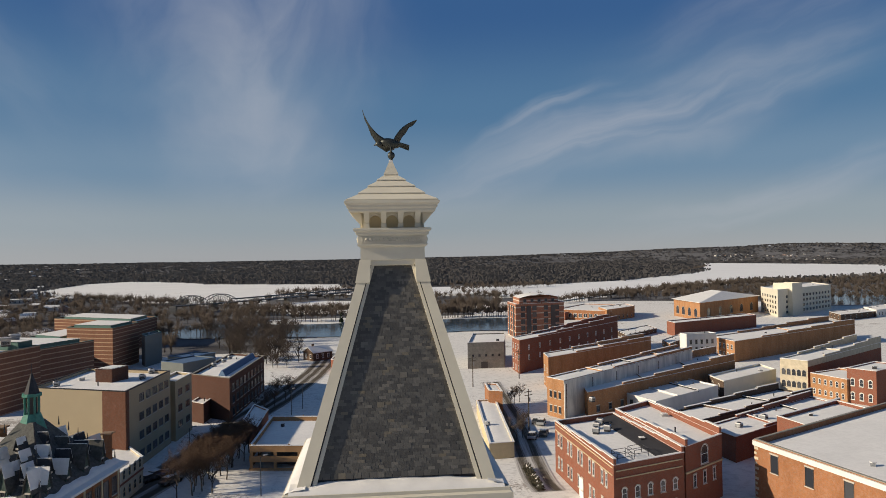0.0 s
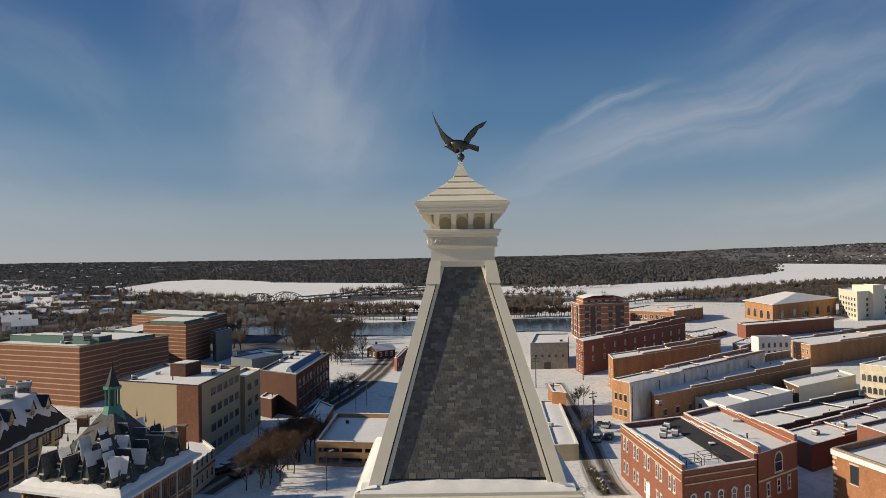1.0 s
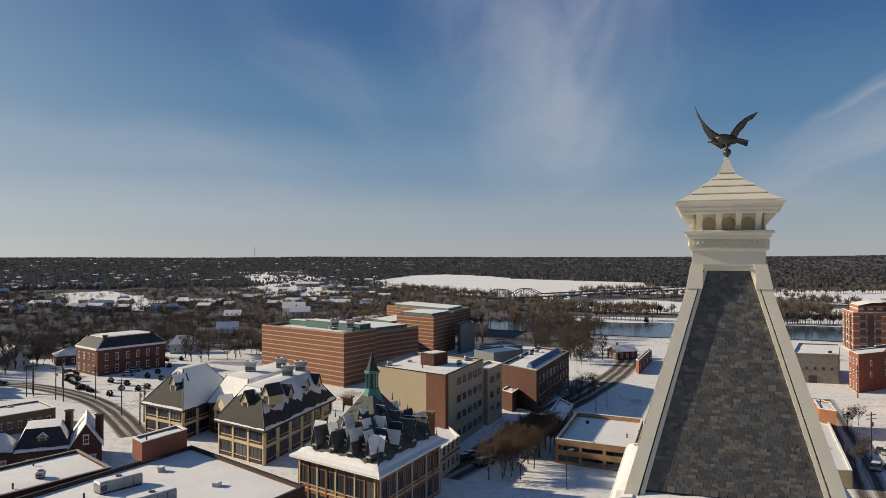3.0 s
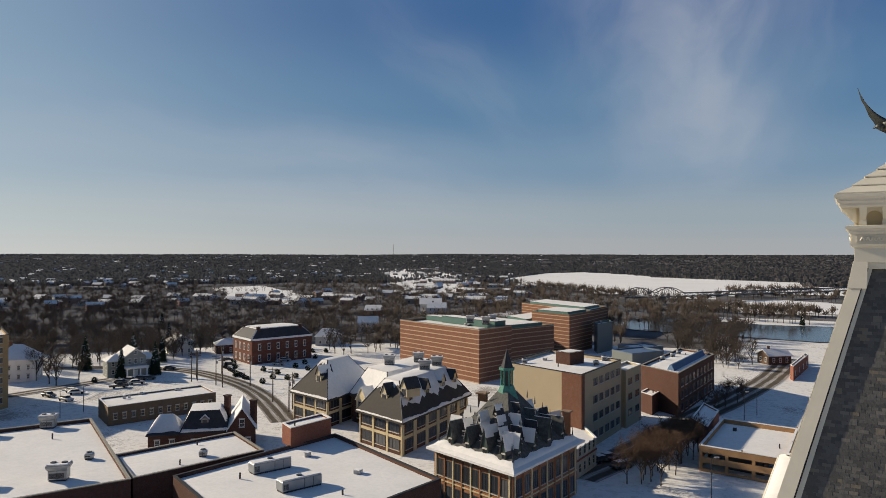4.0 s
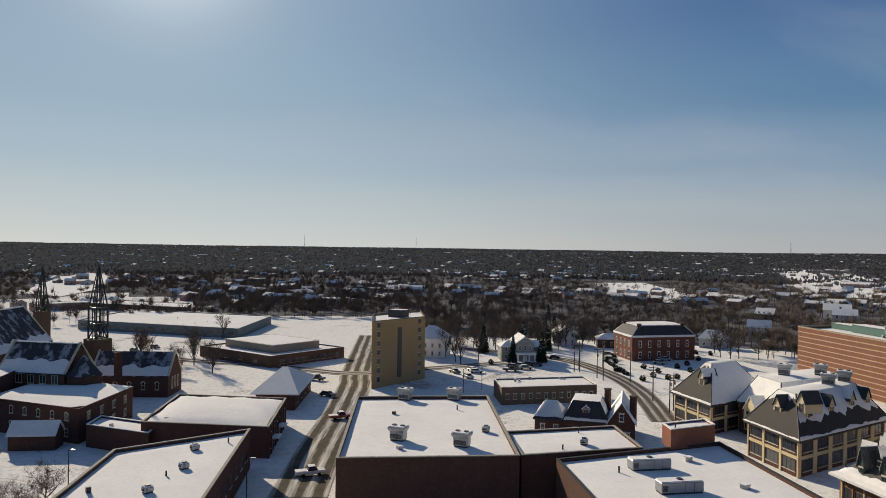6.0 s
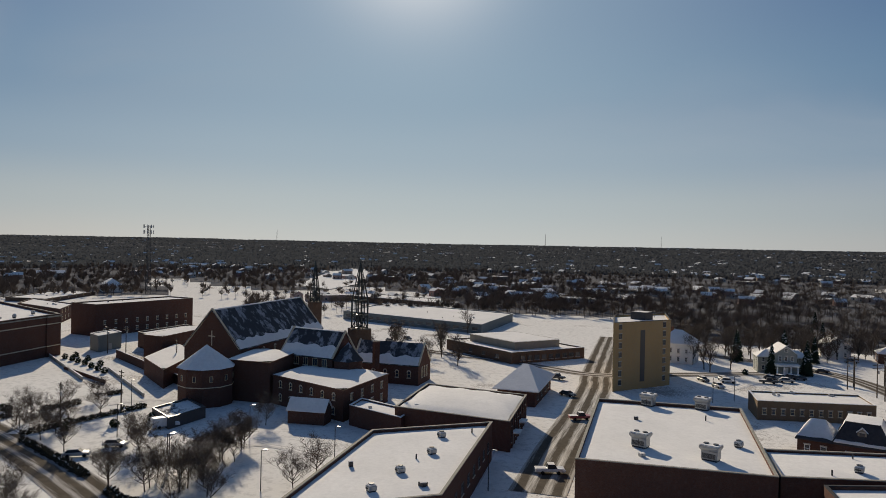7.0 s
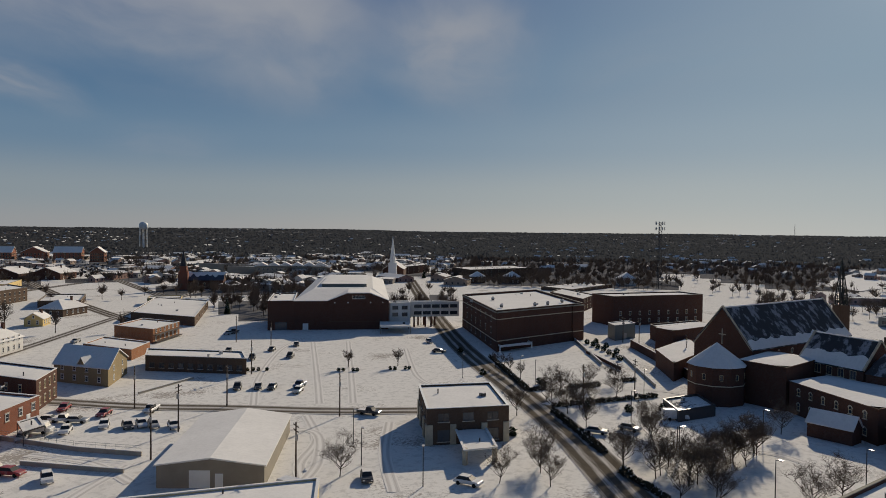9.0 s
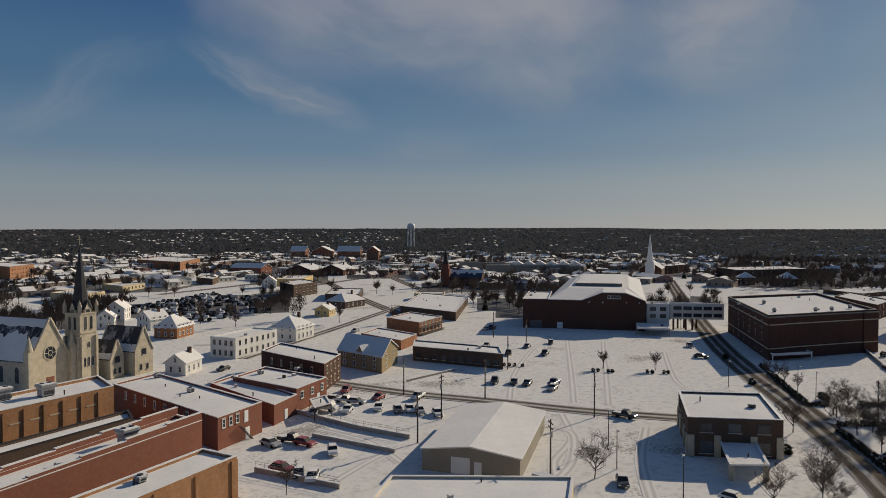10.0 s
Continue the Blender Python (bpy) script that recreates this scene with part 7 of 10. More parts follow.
# grey green house: a tall gabled middle with a white portico, and two lower wings
GREYGREEN = plain("grey_green_wall", (0.30, 0.31, 0.28), 0.7, vary=0.12)
t = thing("portico_house", (-207.8, 152.4, 0), "grey green house with white portico and snowy gable", "house")
for cx_, cy_, w_, d_, rot_, e_, top_, rg_ in ((-209.4, 153.4, 16, 7.0, 66.8, 5.2, 7.2, 0.6), (-207.0, 151.8, 10.5, 6.6, 156.8, 6.8, 9.6, 1.0)):
    hq = rect(cx_, cy_, w_, d_, rot_)
    bm = bmesh.new()
    (gable_walls(bm, hq, 0, e_, top_ - 0.1) if rg_ == 1.0 else wall_ring(bm, hq, 0, e_))
    part("wall", tidy(bm), GREYGREEN, t)
    pitched(t, hq, e_ + 0.05, top_, rg_, 0.4, SNOW)
    if rg_ == 1.0:
        windows(t, hq, 3, 3, 1, 0.9, 1.6, 4.6, 3, "sash", 0.08, 0.92)
        windows(t, hq, 3, 1, 1, 1.0, 1.2, 7.6, 3, "arch", 0.2, 0.8)
        m = face_pose(hq, 3, 0.5, 0)
    else:
        windows(t, hq, 0, 6, 2, 0.9, 1.5, 0.9, 2.6, "sash", 0.03, 0.97)
        windows(t, hq, 3, 2, 2, 0.9, 1.5, 0.9, 2.6, "sash", 0.05, 0.95)
bm = bmesh.new()
box(bm, (-3.4, -0.05, 3.2), (3.4, 2.6, 3.7), m)
part("portico_beam", bm, WHITE, t)
bm = bmesh.new()
box(bm, (-3.6, -0.05, 3.7), (3.6, 2.8, 3.9), m)
part("portico_snow", bm, SNOW, t)
for k in range(4):
    bm = bmesh.new()
    tube(bm, m @ Vector((-3.0 + 2.0 * k, 2.3, 0)), m @ Vector((-3.0 + 2.0 * k, 2.3, 3.2)), 0.26, 0.22, 8)
    part("column", bm, WHITE, t)
door(t, hq, 3, 0.5, 1.2, 2.4, WHITE)

for lab, spec, wl_, cols in (
        ("yellow brick block with a snowy roof", ((-237.4, -458.3), (-253.0, -448.1), (-281.7, -481.5), 5.0), YELLOW, 5),
        ("dark two storey block with white balcony", ((-212.2, -403.1), (-205.7, -373.7), (-229.7, -387.1), 7.4), BROWN, 6),
        ("long low brick hall among parked cars", ((-135.6, -505.6), (-141.1, -479.9), (-161.3, -498.7), 3.8), BUFF, 6),
        ("long buff school with flat snowy roof", ((-92.1, -443.9), (-100.5, -415.9), (-118.2, -434.7), 4.9), BUFF, 7),
        ("brick factory with many windows", ((-245.5, -785.0), (-258.3, -695.7), (-308.8, -771.8), 8.3), ORANGE, 6),
        ("three storey brick school far off", ((-86.3, -732.1), (-105.9, -647.9), (-129.9, -686.3), 10.7), ORANGE, 8),
        ("low brick hall beside the town lot", ((-205.7, -521.4), (-208.3, -497.6), (-225.0, -522.0), 4.4), BROWN, 4),
        ("grey low store with flat snowy roof", ((-210.3, -346.0), (-223.6, -331.5), (-247.5, -362.5), 3.8), BROWN, 5),
        ("pair of long low sheds under snow", ((-160.5, -618.7), (-145.4, -557.1), (-210.3, -600.7), 3.2), BROWN, 9),
        ("small yellow block behind the brick store", ((-249.5, -314.5), (-262.0, -303.5), (-272.0, -314.0), 3.8), YELLOW, 3)):
    t, q = block("town_block", lab, *spec, wl_, 0.4, STONEGREY)
    windows(t, q, 1, cols, max(1, int(spec[3] / 3.3)), 1.2, 1.5, 1.0, 3.1, "sash", 0.03, 0.97, TRIMDARK)
t, q = block("apartment_row", "long grey apartment row with snowy gables", (-462.0, -476.0), (-468.0, -448.0), (-508.0, -400.0), 7.6, GREYTAN, 0.3)
windows(t, q, 1, 16, 2, 1.6, 1.6, 1.2, 3.4, "bare", 0.02, 0.98, WHITE)
ht = 8.3
for k in range(6):
    mm = face_pose(q, 1, (k + 0.5) / 6, ht - 0.1)
    bm = bmesh.new()
    solid(bm, [mm @ Vector(p) for p in ((-6, 0.6, 0), (6, 0.6, 0), (6, -14, 0), (-6, -14, 0))], [mm @ Vector(p) for p in ((-0.2, 0.6, 3.2), (0.2, 0.6, 3.2), (0.2, -14, 3.2), (-0.2, -14, 3.2))])
    part("gable_roof", tidy(bm), SNOW, t)
t, q = block("apartment_row", "second grey apartment row with snowy roof", (-478.0, -530.0), (-484.0, -508.0), (-489.0, -470.0), 8.0, GREYTAN, 0.3)
windows(t, q, 1, 9, 2, 1.6, 1.6, 1.2, 3.4, "bare", 0.02, 0.98, WHITE)
# red institution with gables far off
t = thing("gabled_institution", (*(-509.6, -813.5), 0), "large red brick institution with snowy gabled roofs", "building")
ic = v2((-509.6, -813.5))
for k, (dx, ww) in enumerate(((-48, 20), (-16, 26), (20, 30), (52, 16))):
    iq = rect(ic.x - dx * 0.72, ic.y + dx * 0.69, ww, 20, -43.5)
    bm = bmesh.new()
    gable_walls(bm, iq, 0, 11.5, 18, 1 if k % 2 else 0)
    part("wing_wall", tidy(bm), RED, t)
    pitched(t, iq, 11.5, 18, 1.0, 0.6, SNOW, 0.5, 1 if k % 2 else 0, "wing_roof")
    for f_ in range(4):
        windows(t, iq, f_, 6, 3, 1.5, 2.2, 1.2, 3.4, "bare", 0.04, 0.96, BUFF)

# ---- white steeple, water tower, masts, bridge ----
t = thing("steeple_church", (-512, -332.4, 0), "white steepled church with dark roof", "church")
sq = rect(-512, -332.4, 7, 7, 30)
bm = bmesh.new()
wall_ring(bm, sq, 0, 13)
part("tower_wall", tidy(bm), WHITE, t)
bm = bmesh.new()
solid(bm, [(*p.xy, 13) for p in ring_n((-512, -332.4), 2.6, 8)], [(*p.xy, 18) for p in ring_n((-512, -332.4), 2.4, 8)])
part("lantern", tidy(bm), WHITE, t)
bm = bmesh.new()
cone(bm, (-512, -332.4), 2.2, 18, 36, 8, 0.06)
part("spire", tidy(bm), WHITE, t, "slender white spire")
nq = rect(-535, -345, 34, 18, 28)
bm = bmesh.new()
gable_walls(bm, nq, 0, 7, 13)
part("nave_wall", tidy(bm), DEEP, t)
pitched(t, nq, 7, 13, 1, 0.4, SNOW)

t = thing("dark_steeple_church", (-330.0, -380.0, 0), "brick church with dark pointed steeple", "church")
dc = v2((-330.0, -380.0))
dq = rect(dc.x, dc.y, 6, 6, 40)
bm = bmesh.new()
wall_ring(bm, dq, 0, 12)
wall_ring(bm, rect(dc.x, dc.y, 4.4, 4.4, 40), 12, 15.5)
part("tower_wall", tidy(bm), RED, t)
bm = bmesh.new()
cone(bm, dc, 2.3, 15.5, 27, 8)
part("spire", tidy(bm), SLATE, t)
dn = rect(dc.x - 14, dc.y + 6, 24, 13, 128)
bm = bmesh.new()
gable_walls(bm, dn, 0, 6, 11)
part("nave_wall", tidy(bm), DEEP, t)
pitched(t, dn, 6, 11, 1, 0.3, plain("dark_blue_slate", (0.06, 0.075, 0.105), 0.6, vary=0.3), bands=((0.55, 1.0, 0.3),))
windows(t, dn, 0, 5, 1, 1.0, 2.6, 1.6, 3, "arch", 0.06, 0.94, BUFF)
windows(t, dn, 2, 5, 1, 1.0, 2.6, 1.6, 3, "arch", 0.06, 0.94, BUFF)

wx, wy = -922.2, -1174.6
t = thing("water_tower", (wx, wy, 0), "pale domed water tower on legs", "water tower")
bm = bmesh.new()
prof = [(1.5, 38.5), (6.2, 40), (7.9, 42.5), (7.9, 48.5), (6.8, 51), (4.2, 52.8), (0.2, 53.6)]
rows_ = [[bm.verts.new((wx + r * math.cos(2 * math.pi * k / 24), wy + r * math.sin(2 * math.pi * k / 24), z)) for k in range(24)] for r, z in prof]
for a, b in zip(rows_, rows_[1:]):
    for k in range(24):
        bm.faces.new((a[k], a[(k + 1) % 24], b[(k + 1) % 24], b[k])).smooth = True
part("tank", tidy(bm), WHITE, t)
for k in range(6):
    a = 2 * math.pi * k / 6
    bm = bmesh.new()
    tube(bm, (wx + 8.2 * math.cos(a), wy + 8.2 * math.sin(a), -1), (wx + 7.2 * math.cos(a), wy + 7.2 * math.sin(a), 42.5), 0.6, n=8)
    part("leg", bm, WHITE, t)
bm = bmesh.new()
tube(bm, (wx, wy, -1), (wx, wy, 31), 1.8, n=12)
part("riser", bm, WHITE, t)


def lattice(name, label, x, y, z0, z1, w, bays, material, panels=False):
    t = thing(name, (x, y, 0), label, "mast")
    tri = ring_n((x, y), w, 3)
    for p in tri:
        bm = bmesh.new()
        tube(bm, (p.x, p.y, z0), (x + (p.x - x) * 0.5, y + (p.y - y) * 0.5, z1), w * 0.10, w * 0.08, 5)
        part("leg", bm, material, t)
    bm = bmesh.new()
    for k in range(bays):
        for i in range(3):
            s0, s1 = k / bays, (k + 1) / bays
            f0, f1 = 1 - 0.5 * s0, 1 - 0.5 * s1
            p, r = tri[i], tri[(i + 1) % 3]
            a = Vector((x + (p.x - x) * f0, y + (p.y - y) * f0, z0 + (z1 - z0) * s0))
            b = Vector((x + (r.x - x) * f1, y + (r.y - y) * f1, z0 + (z1 - z0) * s1))
            c = Vector((x + (p.x - x) * f1, y + (p.y - y) * f1, z0 + (z1 - z0) * s1))
            tube(bm, a, b, w * 0.045, n=4)
            tube(bm, c, b, w * 0.045, n=4)
    part("bracing", bm, material, t)
    if panels:
        for zz in (z1 - 0.5, z1 - 4.5):
            for k in range(9):
                a = 2 * math.pi * k / 9
                bm = bmesh.new()
                m = pose(x, y, zz, 0, 0, math.degrees(a))
                box(bm, (w * 1.5, -0.25, -1.2), (w * 1.5 + 0.3, 0.25, 1.2), m)
                box(bm, (0, -0.08, -0.1), (w * 1.5, 0.08, 0.1), m)
                part("antenna", bm, STEEL, t)
    return t


lattice("cell_mast", "steel lattice phone mast with antenna panels", -531.9, -112.6, 0, 48.5, 2.2, 14, DARKMETAL, True)
for az, top in ((92.6, 78), (71.2, 84), (62.3, 76), (34.0, 74)):
    r = 4300
    x, y = -r * math.sin(radians(az)), r * math.cos(radians(az))
    lattice("radio_mast", "thin radio mast on the far ridge", x, y, land(x, y) - 2, top + 24, 2.6, 10, DARKMETAL)

# the truss bridge over the river
b0, b1, b2 = v2((-160.4, 565.3)), v2((-122.9, 607.2)), v2((23.1, 837.8))
t = thing("truss_bridge", b0, "long dark steel truss bridge with two arched spans", "bridge")
u = (b1 - b0).normalized()
L = (b1 - b0).length
side = Vector((-u.y, u.x, 0)) * 3.5
bm = bmesh.new()
solid(bm, [(*(b0 + side).xy, 5.5), (*(b0 - side).xy, 5.5), (*(b1 - side).xy, 5.5), (*(b1 + side).xy, 5.5)], [(*(b0 + side).xy, 6.3), (*(b0 - side).xy, 6.3), (*(b1 - side).xy, 6.3), (*(b1 + side).xy, 6.3)])
solid(bm, [(*(b1 + side).xy, 5.5), (*(b1 - side).xy, 5.5), (*(b2 - side).xy, 5.5), (*(b2 + side).xy, 5.5)], [(*(b1 + side).xy, 6.3), (*(b1 - side).xy, 6.3), (*(b2 - side).xy, 6.3), (*(b2 + side).xy, 6.3)])
part("deck", tidy(bm), DARKMETAL, t)


BRIDGESTEEL = plain("bridge_steel", (0.13, 0.14, 0.145), 0.6, vary=0.2)


def truss(p, r, rise, bays, base=6.0):
    for sd in (side, -side):
        bm = bmesh.new()
        tops, lows = [], []
        for k in range(bays + 1):
            s = k / bays
            c = p.lerp(r, s) + sd
            lows.append(Vector((c.x, c.y, base)))
            tops.append(Vector((c.x, c.y, base + rise(s))))
        for k in range(bays):
            tube(bm, tops[k], tops[k + 1], 0.30, n=4)
            tube(bm, lows[k], lows[k + 1], 0.32, n=4)
            tube(bm, lows[k], tops[k + 1], 0.15, n=4)
            tube(bm, lows[k + 1], tops[k + 1], 0.15, n=4)
        part("truss", bm, BRIDGESTEEL, t)


mid = b0.lerp(b1, 0.5)
truss(b0.lerp(b1, 0.06), mid, lambda s: 3 + 4.5 * math.sin(math.pi * s), 8)
truss(mid, b1, lambda s: 3 + 4.5 * math.sin(math.pi * s), 8)
truss(b1, b2, lambda s: 2.6, 36)
for k in range(7):
    p = b0.lerp(b1, k / 3) if k < 4 else b1.lerp(b2, (k - 3) / 4)
    bm = bmesh.new()
    box(bm, (p.x - 2.5, p.y - 2.5, -1), (p.x + 2.5, p.y + 2.5, 5.6))
    part("pier", bm, STONEGREY, t)


# ---- the courthouse tower with its eagle ----
TX, TY = 0.66, 26.2
SLATE_A, _nt, _b = nodes_of("tower_slate", 0.55)
_r = _nt.nodes.new("ShaderNodeObjectInfo").outputs["Random"]
SLATE_B, _nt2, _b2 = nodes_of("tower_slate_rest", 0.55)
_r2 = _nt2.nodes.new("ShaderNodeNewGeometry").outputs["Random Per Island"]
for nt_, b_, rnd in ((_nt, _b, _r), (_nt2, _b2, _r2)):
    rp = nt_.nodes.new("ShaderNodeValToRGB")
    e = rp.color_ramp.elements
    e[0].position, e[0].color = 0.0, (0.045, 0.042, 0.038, 1)
    e[1].position, e[1].color = 0.72, (0.112, 0.105, 0.092, 1)
    for pos, c in ((0.86, (0.14, 0.13, 0.114, 1)), (0.93, (0.19, 0.175, 0.15, 1)), (1.0, (0.19, 0.155, 0.10, 1))):
        e.new(pos).color = c
    nt_.links.new(rnd, rp.inputs[0])
    p = place_of(nt_)
    col = mixed(nt_, remap(nt_, noise_at(nt_, p, 0.9, 5), 0.35, 0.7, 0, 0.18), rp.outputs[0], (0.09, 0.08, 0.06))
    nt_.links.new(mixed(nt_, 0.3, col, mixed(nt_, noise_at(nt_, p, 14, 3), (0.02, 0.02, 0.02), (0.12, 0.12, 0.12))), b_.inputs["Base Color"])
    bump(nt_, b_, noise_at(nt_, p, 22, 4), 0.012, 0.5)
tower = thing("courthouse_tower", (TX, TY, 0), "cream courthouse tower with steep grey slate roof", "tower")


def sq(h):
    return [Vector((TX + sx * h, TY + sy * h, 0)) for sx, sy in ((-1, -1), (1, -1), (1, 1), (-1, 1))]


def tier(name, levels, material, label="", bev=0.0):
    """A square turned form from (height, half width) levels, closed above and below."""
    bm = bmesh.new()
    rows = [[bm.verts.new((p.x, p.y, z)) for p in sq(h)] for z, h in levels]
    bm.faces.new(rows[0][::-1])
    bm.faces.new(rows[-1])
    for a, b in zip(rows, rows[1:]):
        for k in range(4):
            bm.faces.new((a[k], a[(k + 1) % 4], b[(k + 1) % 4], b[k]))
    return part(name, tidy(bm), material, tower, label)


ZB, ZT, HB, HT = 33.3, 39.72, 2.78, 0.80
bm = bmesh.new()
wall_ring(bm, sq(3.05), 2.42, 32.5)
part("shaft", tidy(bm), ORANGE, tower)
tier("main_cornice", ((31.6, 3.05), (31.9, 3.2), (32.2, 3.2), (32.45, 3.38), (32.7, 3.46), (32.85, 3.46), (32.9, 3.38), (33.0, 3.38), (33.02, 3.0)), CREAM, "moulded cream cornice")
for f in range(4):
    a, b = sq(3.36)[f], sq(3.36)[(f + 1) % 4]
    n = Vector((a.y - b.y, b.x - a.x, 0)).normalized()
    bm = bmesh.new()
    cols = 24
    rows = []
    for j, (d, zz) in enumerate(((0.0, 33.0), (0.06, 33.07), (0.3, 33.17), (0.62, 33.26))):
        rows.append([])
        for k in range(cols + 1):
            s = k / cols
            p = a.lerp(b, 0.02 + 0.96 * s) + n * d * 1.0
            wob = 0.05 * noise.noise(Vector((p.x * 1.3 + 7 * f, p.y * 1.3, 0))) if j else 0
            hump = (0.6 + 0.4 * math.sin(math.pi * s)) if j else 1
            rows[-1].append(bm.verts.new((p.x, p.y, 33.0 + (zz - 33.0) * hump + wob * (j > 1))))
    for j in range(3):
        for k in range(cols):
            bm.faces.new((rows[j][k], rows[j][k + 1], rows[j + 1][k + 1], rows[j + 1][k])).smooth = True
    part("ledge_snow", tidy(bm), SNOW, tower, "drift of snow on the cornice ledge")
tier("roof_core", ((ZB - 0.2, HB + 0.02), (ZT, HT - 0.06)), TARROOF)
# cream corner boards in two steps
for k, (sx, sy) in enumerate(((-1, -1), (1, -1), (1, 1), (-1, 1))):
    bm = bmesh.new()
    for (w0, w1, o0, o1) in ((0.40, 0.30, 0.25, 0.21),):
        lo, hi = [], []
        for (cx, cy) in ((0, 0), (-w0, 0), (-w0, -0.30), (-0.30, -0.30), (-0.30, -w0), (0, -w0)):
            lo.append((TX + sx * (HB + o0 + cx), TY + sy * (HB + o0 + cy), ZB - 0.25))
        for (cx, cy) in ((0, 0), (-w1, 0), (-w1, -0.24), (-0.24, -0.24), (-0.24, -w1), (0, -w1)):
            hi.append((TX + sx * (HT + o1 + cx), TY + sy * (HT + o1 + cy), ZT + 0.1))
        solid(bm, lo, hi)
    cb = part("corner_board", tidy(bm), CREAM, tower)
    bm = bmesh.new()
    lo = [(TX + sx * (HB + 0.19 + cx), TY + sy * (HB + 0.19 + cy), ZB - 0.25) for cx, cy in ((0, 0), (-0.52, 0), (-0.52, -0.26), (-0.26, -0.26), (-0.26, -0.52), (0, -0.52))]
    hi = [(TX + sx * (HT + 0.16 + cx), TY + sy * (HT + 0.16 + cy), ZT + 0.1) for cx, cy in ((0, 0), (-0.38, 0), (-0.38, -0.2), (-0.2, -0.2), (-0.2, -0.38), (0, -0.38))]
    solid(bm, lo, hi)
    part("inner_moulding", tidy(bm), CREAM, cb)
    # dark strip in place of the shadow in the gap beside the board
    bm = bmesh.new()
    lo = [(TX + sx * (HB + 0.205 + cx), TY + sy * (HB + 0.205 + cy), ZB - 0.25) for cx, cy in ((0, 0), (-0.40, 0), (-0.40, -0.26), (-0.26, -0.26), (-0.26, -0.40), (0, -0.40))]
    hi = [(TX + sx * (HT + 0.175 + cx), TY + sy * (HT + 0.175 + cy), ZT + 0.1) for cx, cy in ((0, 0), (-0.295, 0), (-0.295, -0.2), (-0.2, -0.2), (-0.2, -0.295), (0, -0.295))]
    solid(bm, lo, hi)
    part("lead_flashing", tidy(bm), TARROOF, cb, "dark strip standing for the shadow in the groove")
    bm = bmesh.new()
    lo = [(TX + sx * (1.24 + cx), TY + sy * (1.24 + cy), 39.15) for cx, cy in ((0, 0), (-0.48, 0), (-0.48, -0.40), (-0.40, -0.40), (-0.40, -0.48), (0, -0.48))]
    hi = [(TX + sx * (1.09 + cx), TY + sy * (1.09 + cy), 39.9) for cx, cy in ((0, 0), (-0.36, 0), (-0.36, -0.28), (-0.28, -0.28), (-0.28, -0.36), (0, -0.36))]
    solid(bm, lo, hi)
    part("corner_cap", tidy(bm), CREAM, cb)
tier("neck", ((39.70, 0.98), (39.74, 1.02), (39.86, 1.02), (39.9, 1.06), (40.30, 1.06), (40.34, 1.12), (40.38, 1.16), (40.42, 1.16)), CREAM)
tier("frieze", ((40.42, 1.13), (40.68, 1.13)), CREAM)
for f in range(4):
    fr = sq(1.13)
    m = face_pose(fr, f, 0.5, 40.45)
    bm = bmesh.new()
    box(bm, (-1.02, 0, 0), (1.02, 0.025, 0.025), m)
    box(bm, (-1.02, 0, 0.19), (1.02, 0.025, 0.215), m)
    for sx in (-1.0, 0.98):
        box(bm, (sx, 0, 0), (sx + 0.025, 0.025, 0.215), m)
    part("frieze_border", bm, CREAM, tower)
    for k in range(14):
        if k in (6, 7):
            continue
        bm = bmesh.new()
        x = -0.86 + k * 0.132
        tube(bm, m @ Vector((x - 0.05, 0.02, 0.05)), m @ Vector((x, 0.04, 0.16)), 0.022, n=5, caps=True)
        tube(bm, m @ Vector((x, 0.04, 0.16)), m @ Vector((x + 0.05, 0.02, 0.05)), 0.022, n=5, caps=True)
        part("frieze_leaf", bm, CREAM, tower)
    bm = bmesh.new()
    for sx in (-0.07, 0.07):
        for k in range(8):
            a0, a1 = math.pi * k / 4, math.pi * (k + 1) / 4
            tube(bm, m @ Vector((sx + 0.06 * math.cos(a0), 0.03, 0.11 + 0.08 * math.sin(a0))), m @ Vector((sx + 0.06 * math.cos(a1), 0.03, 0.11 + 0.08 * math.sin(a1))), 0.018, n=4)
    part("frieze_scroll", bm, CREAM, tower)
tier("lower_moulding", ((40.68, 1.14), (40.74, 1.2), (40.8, 1.2), (40.86, 1.28), (40.93, 1.28), (40.95, 1.12)), CREAM)
tier("arcade_core", ((40.94, 0.84), (41.46, 0.84)), BUFF)
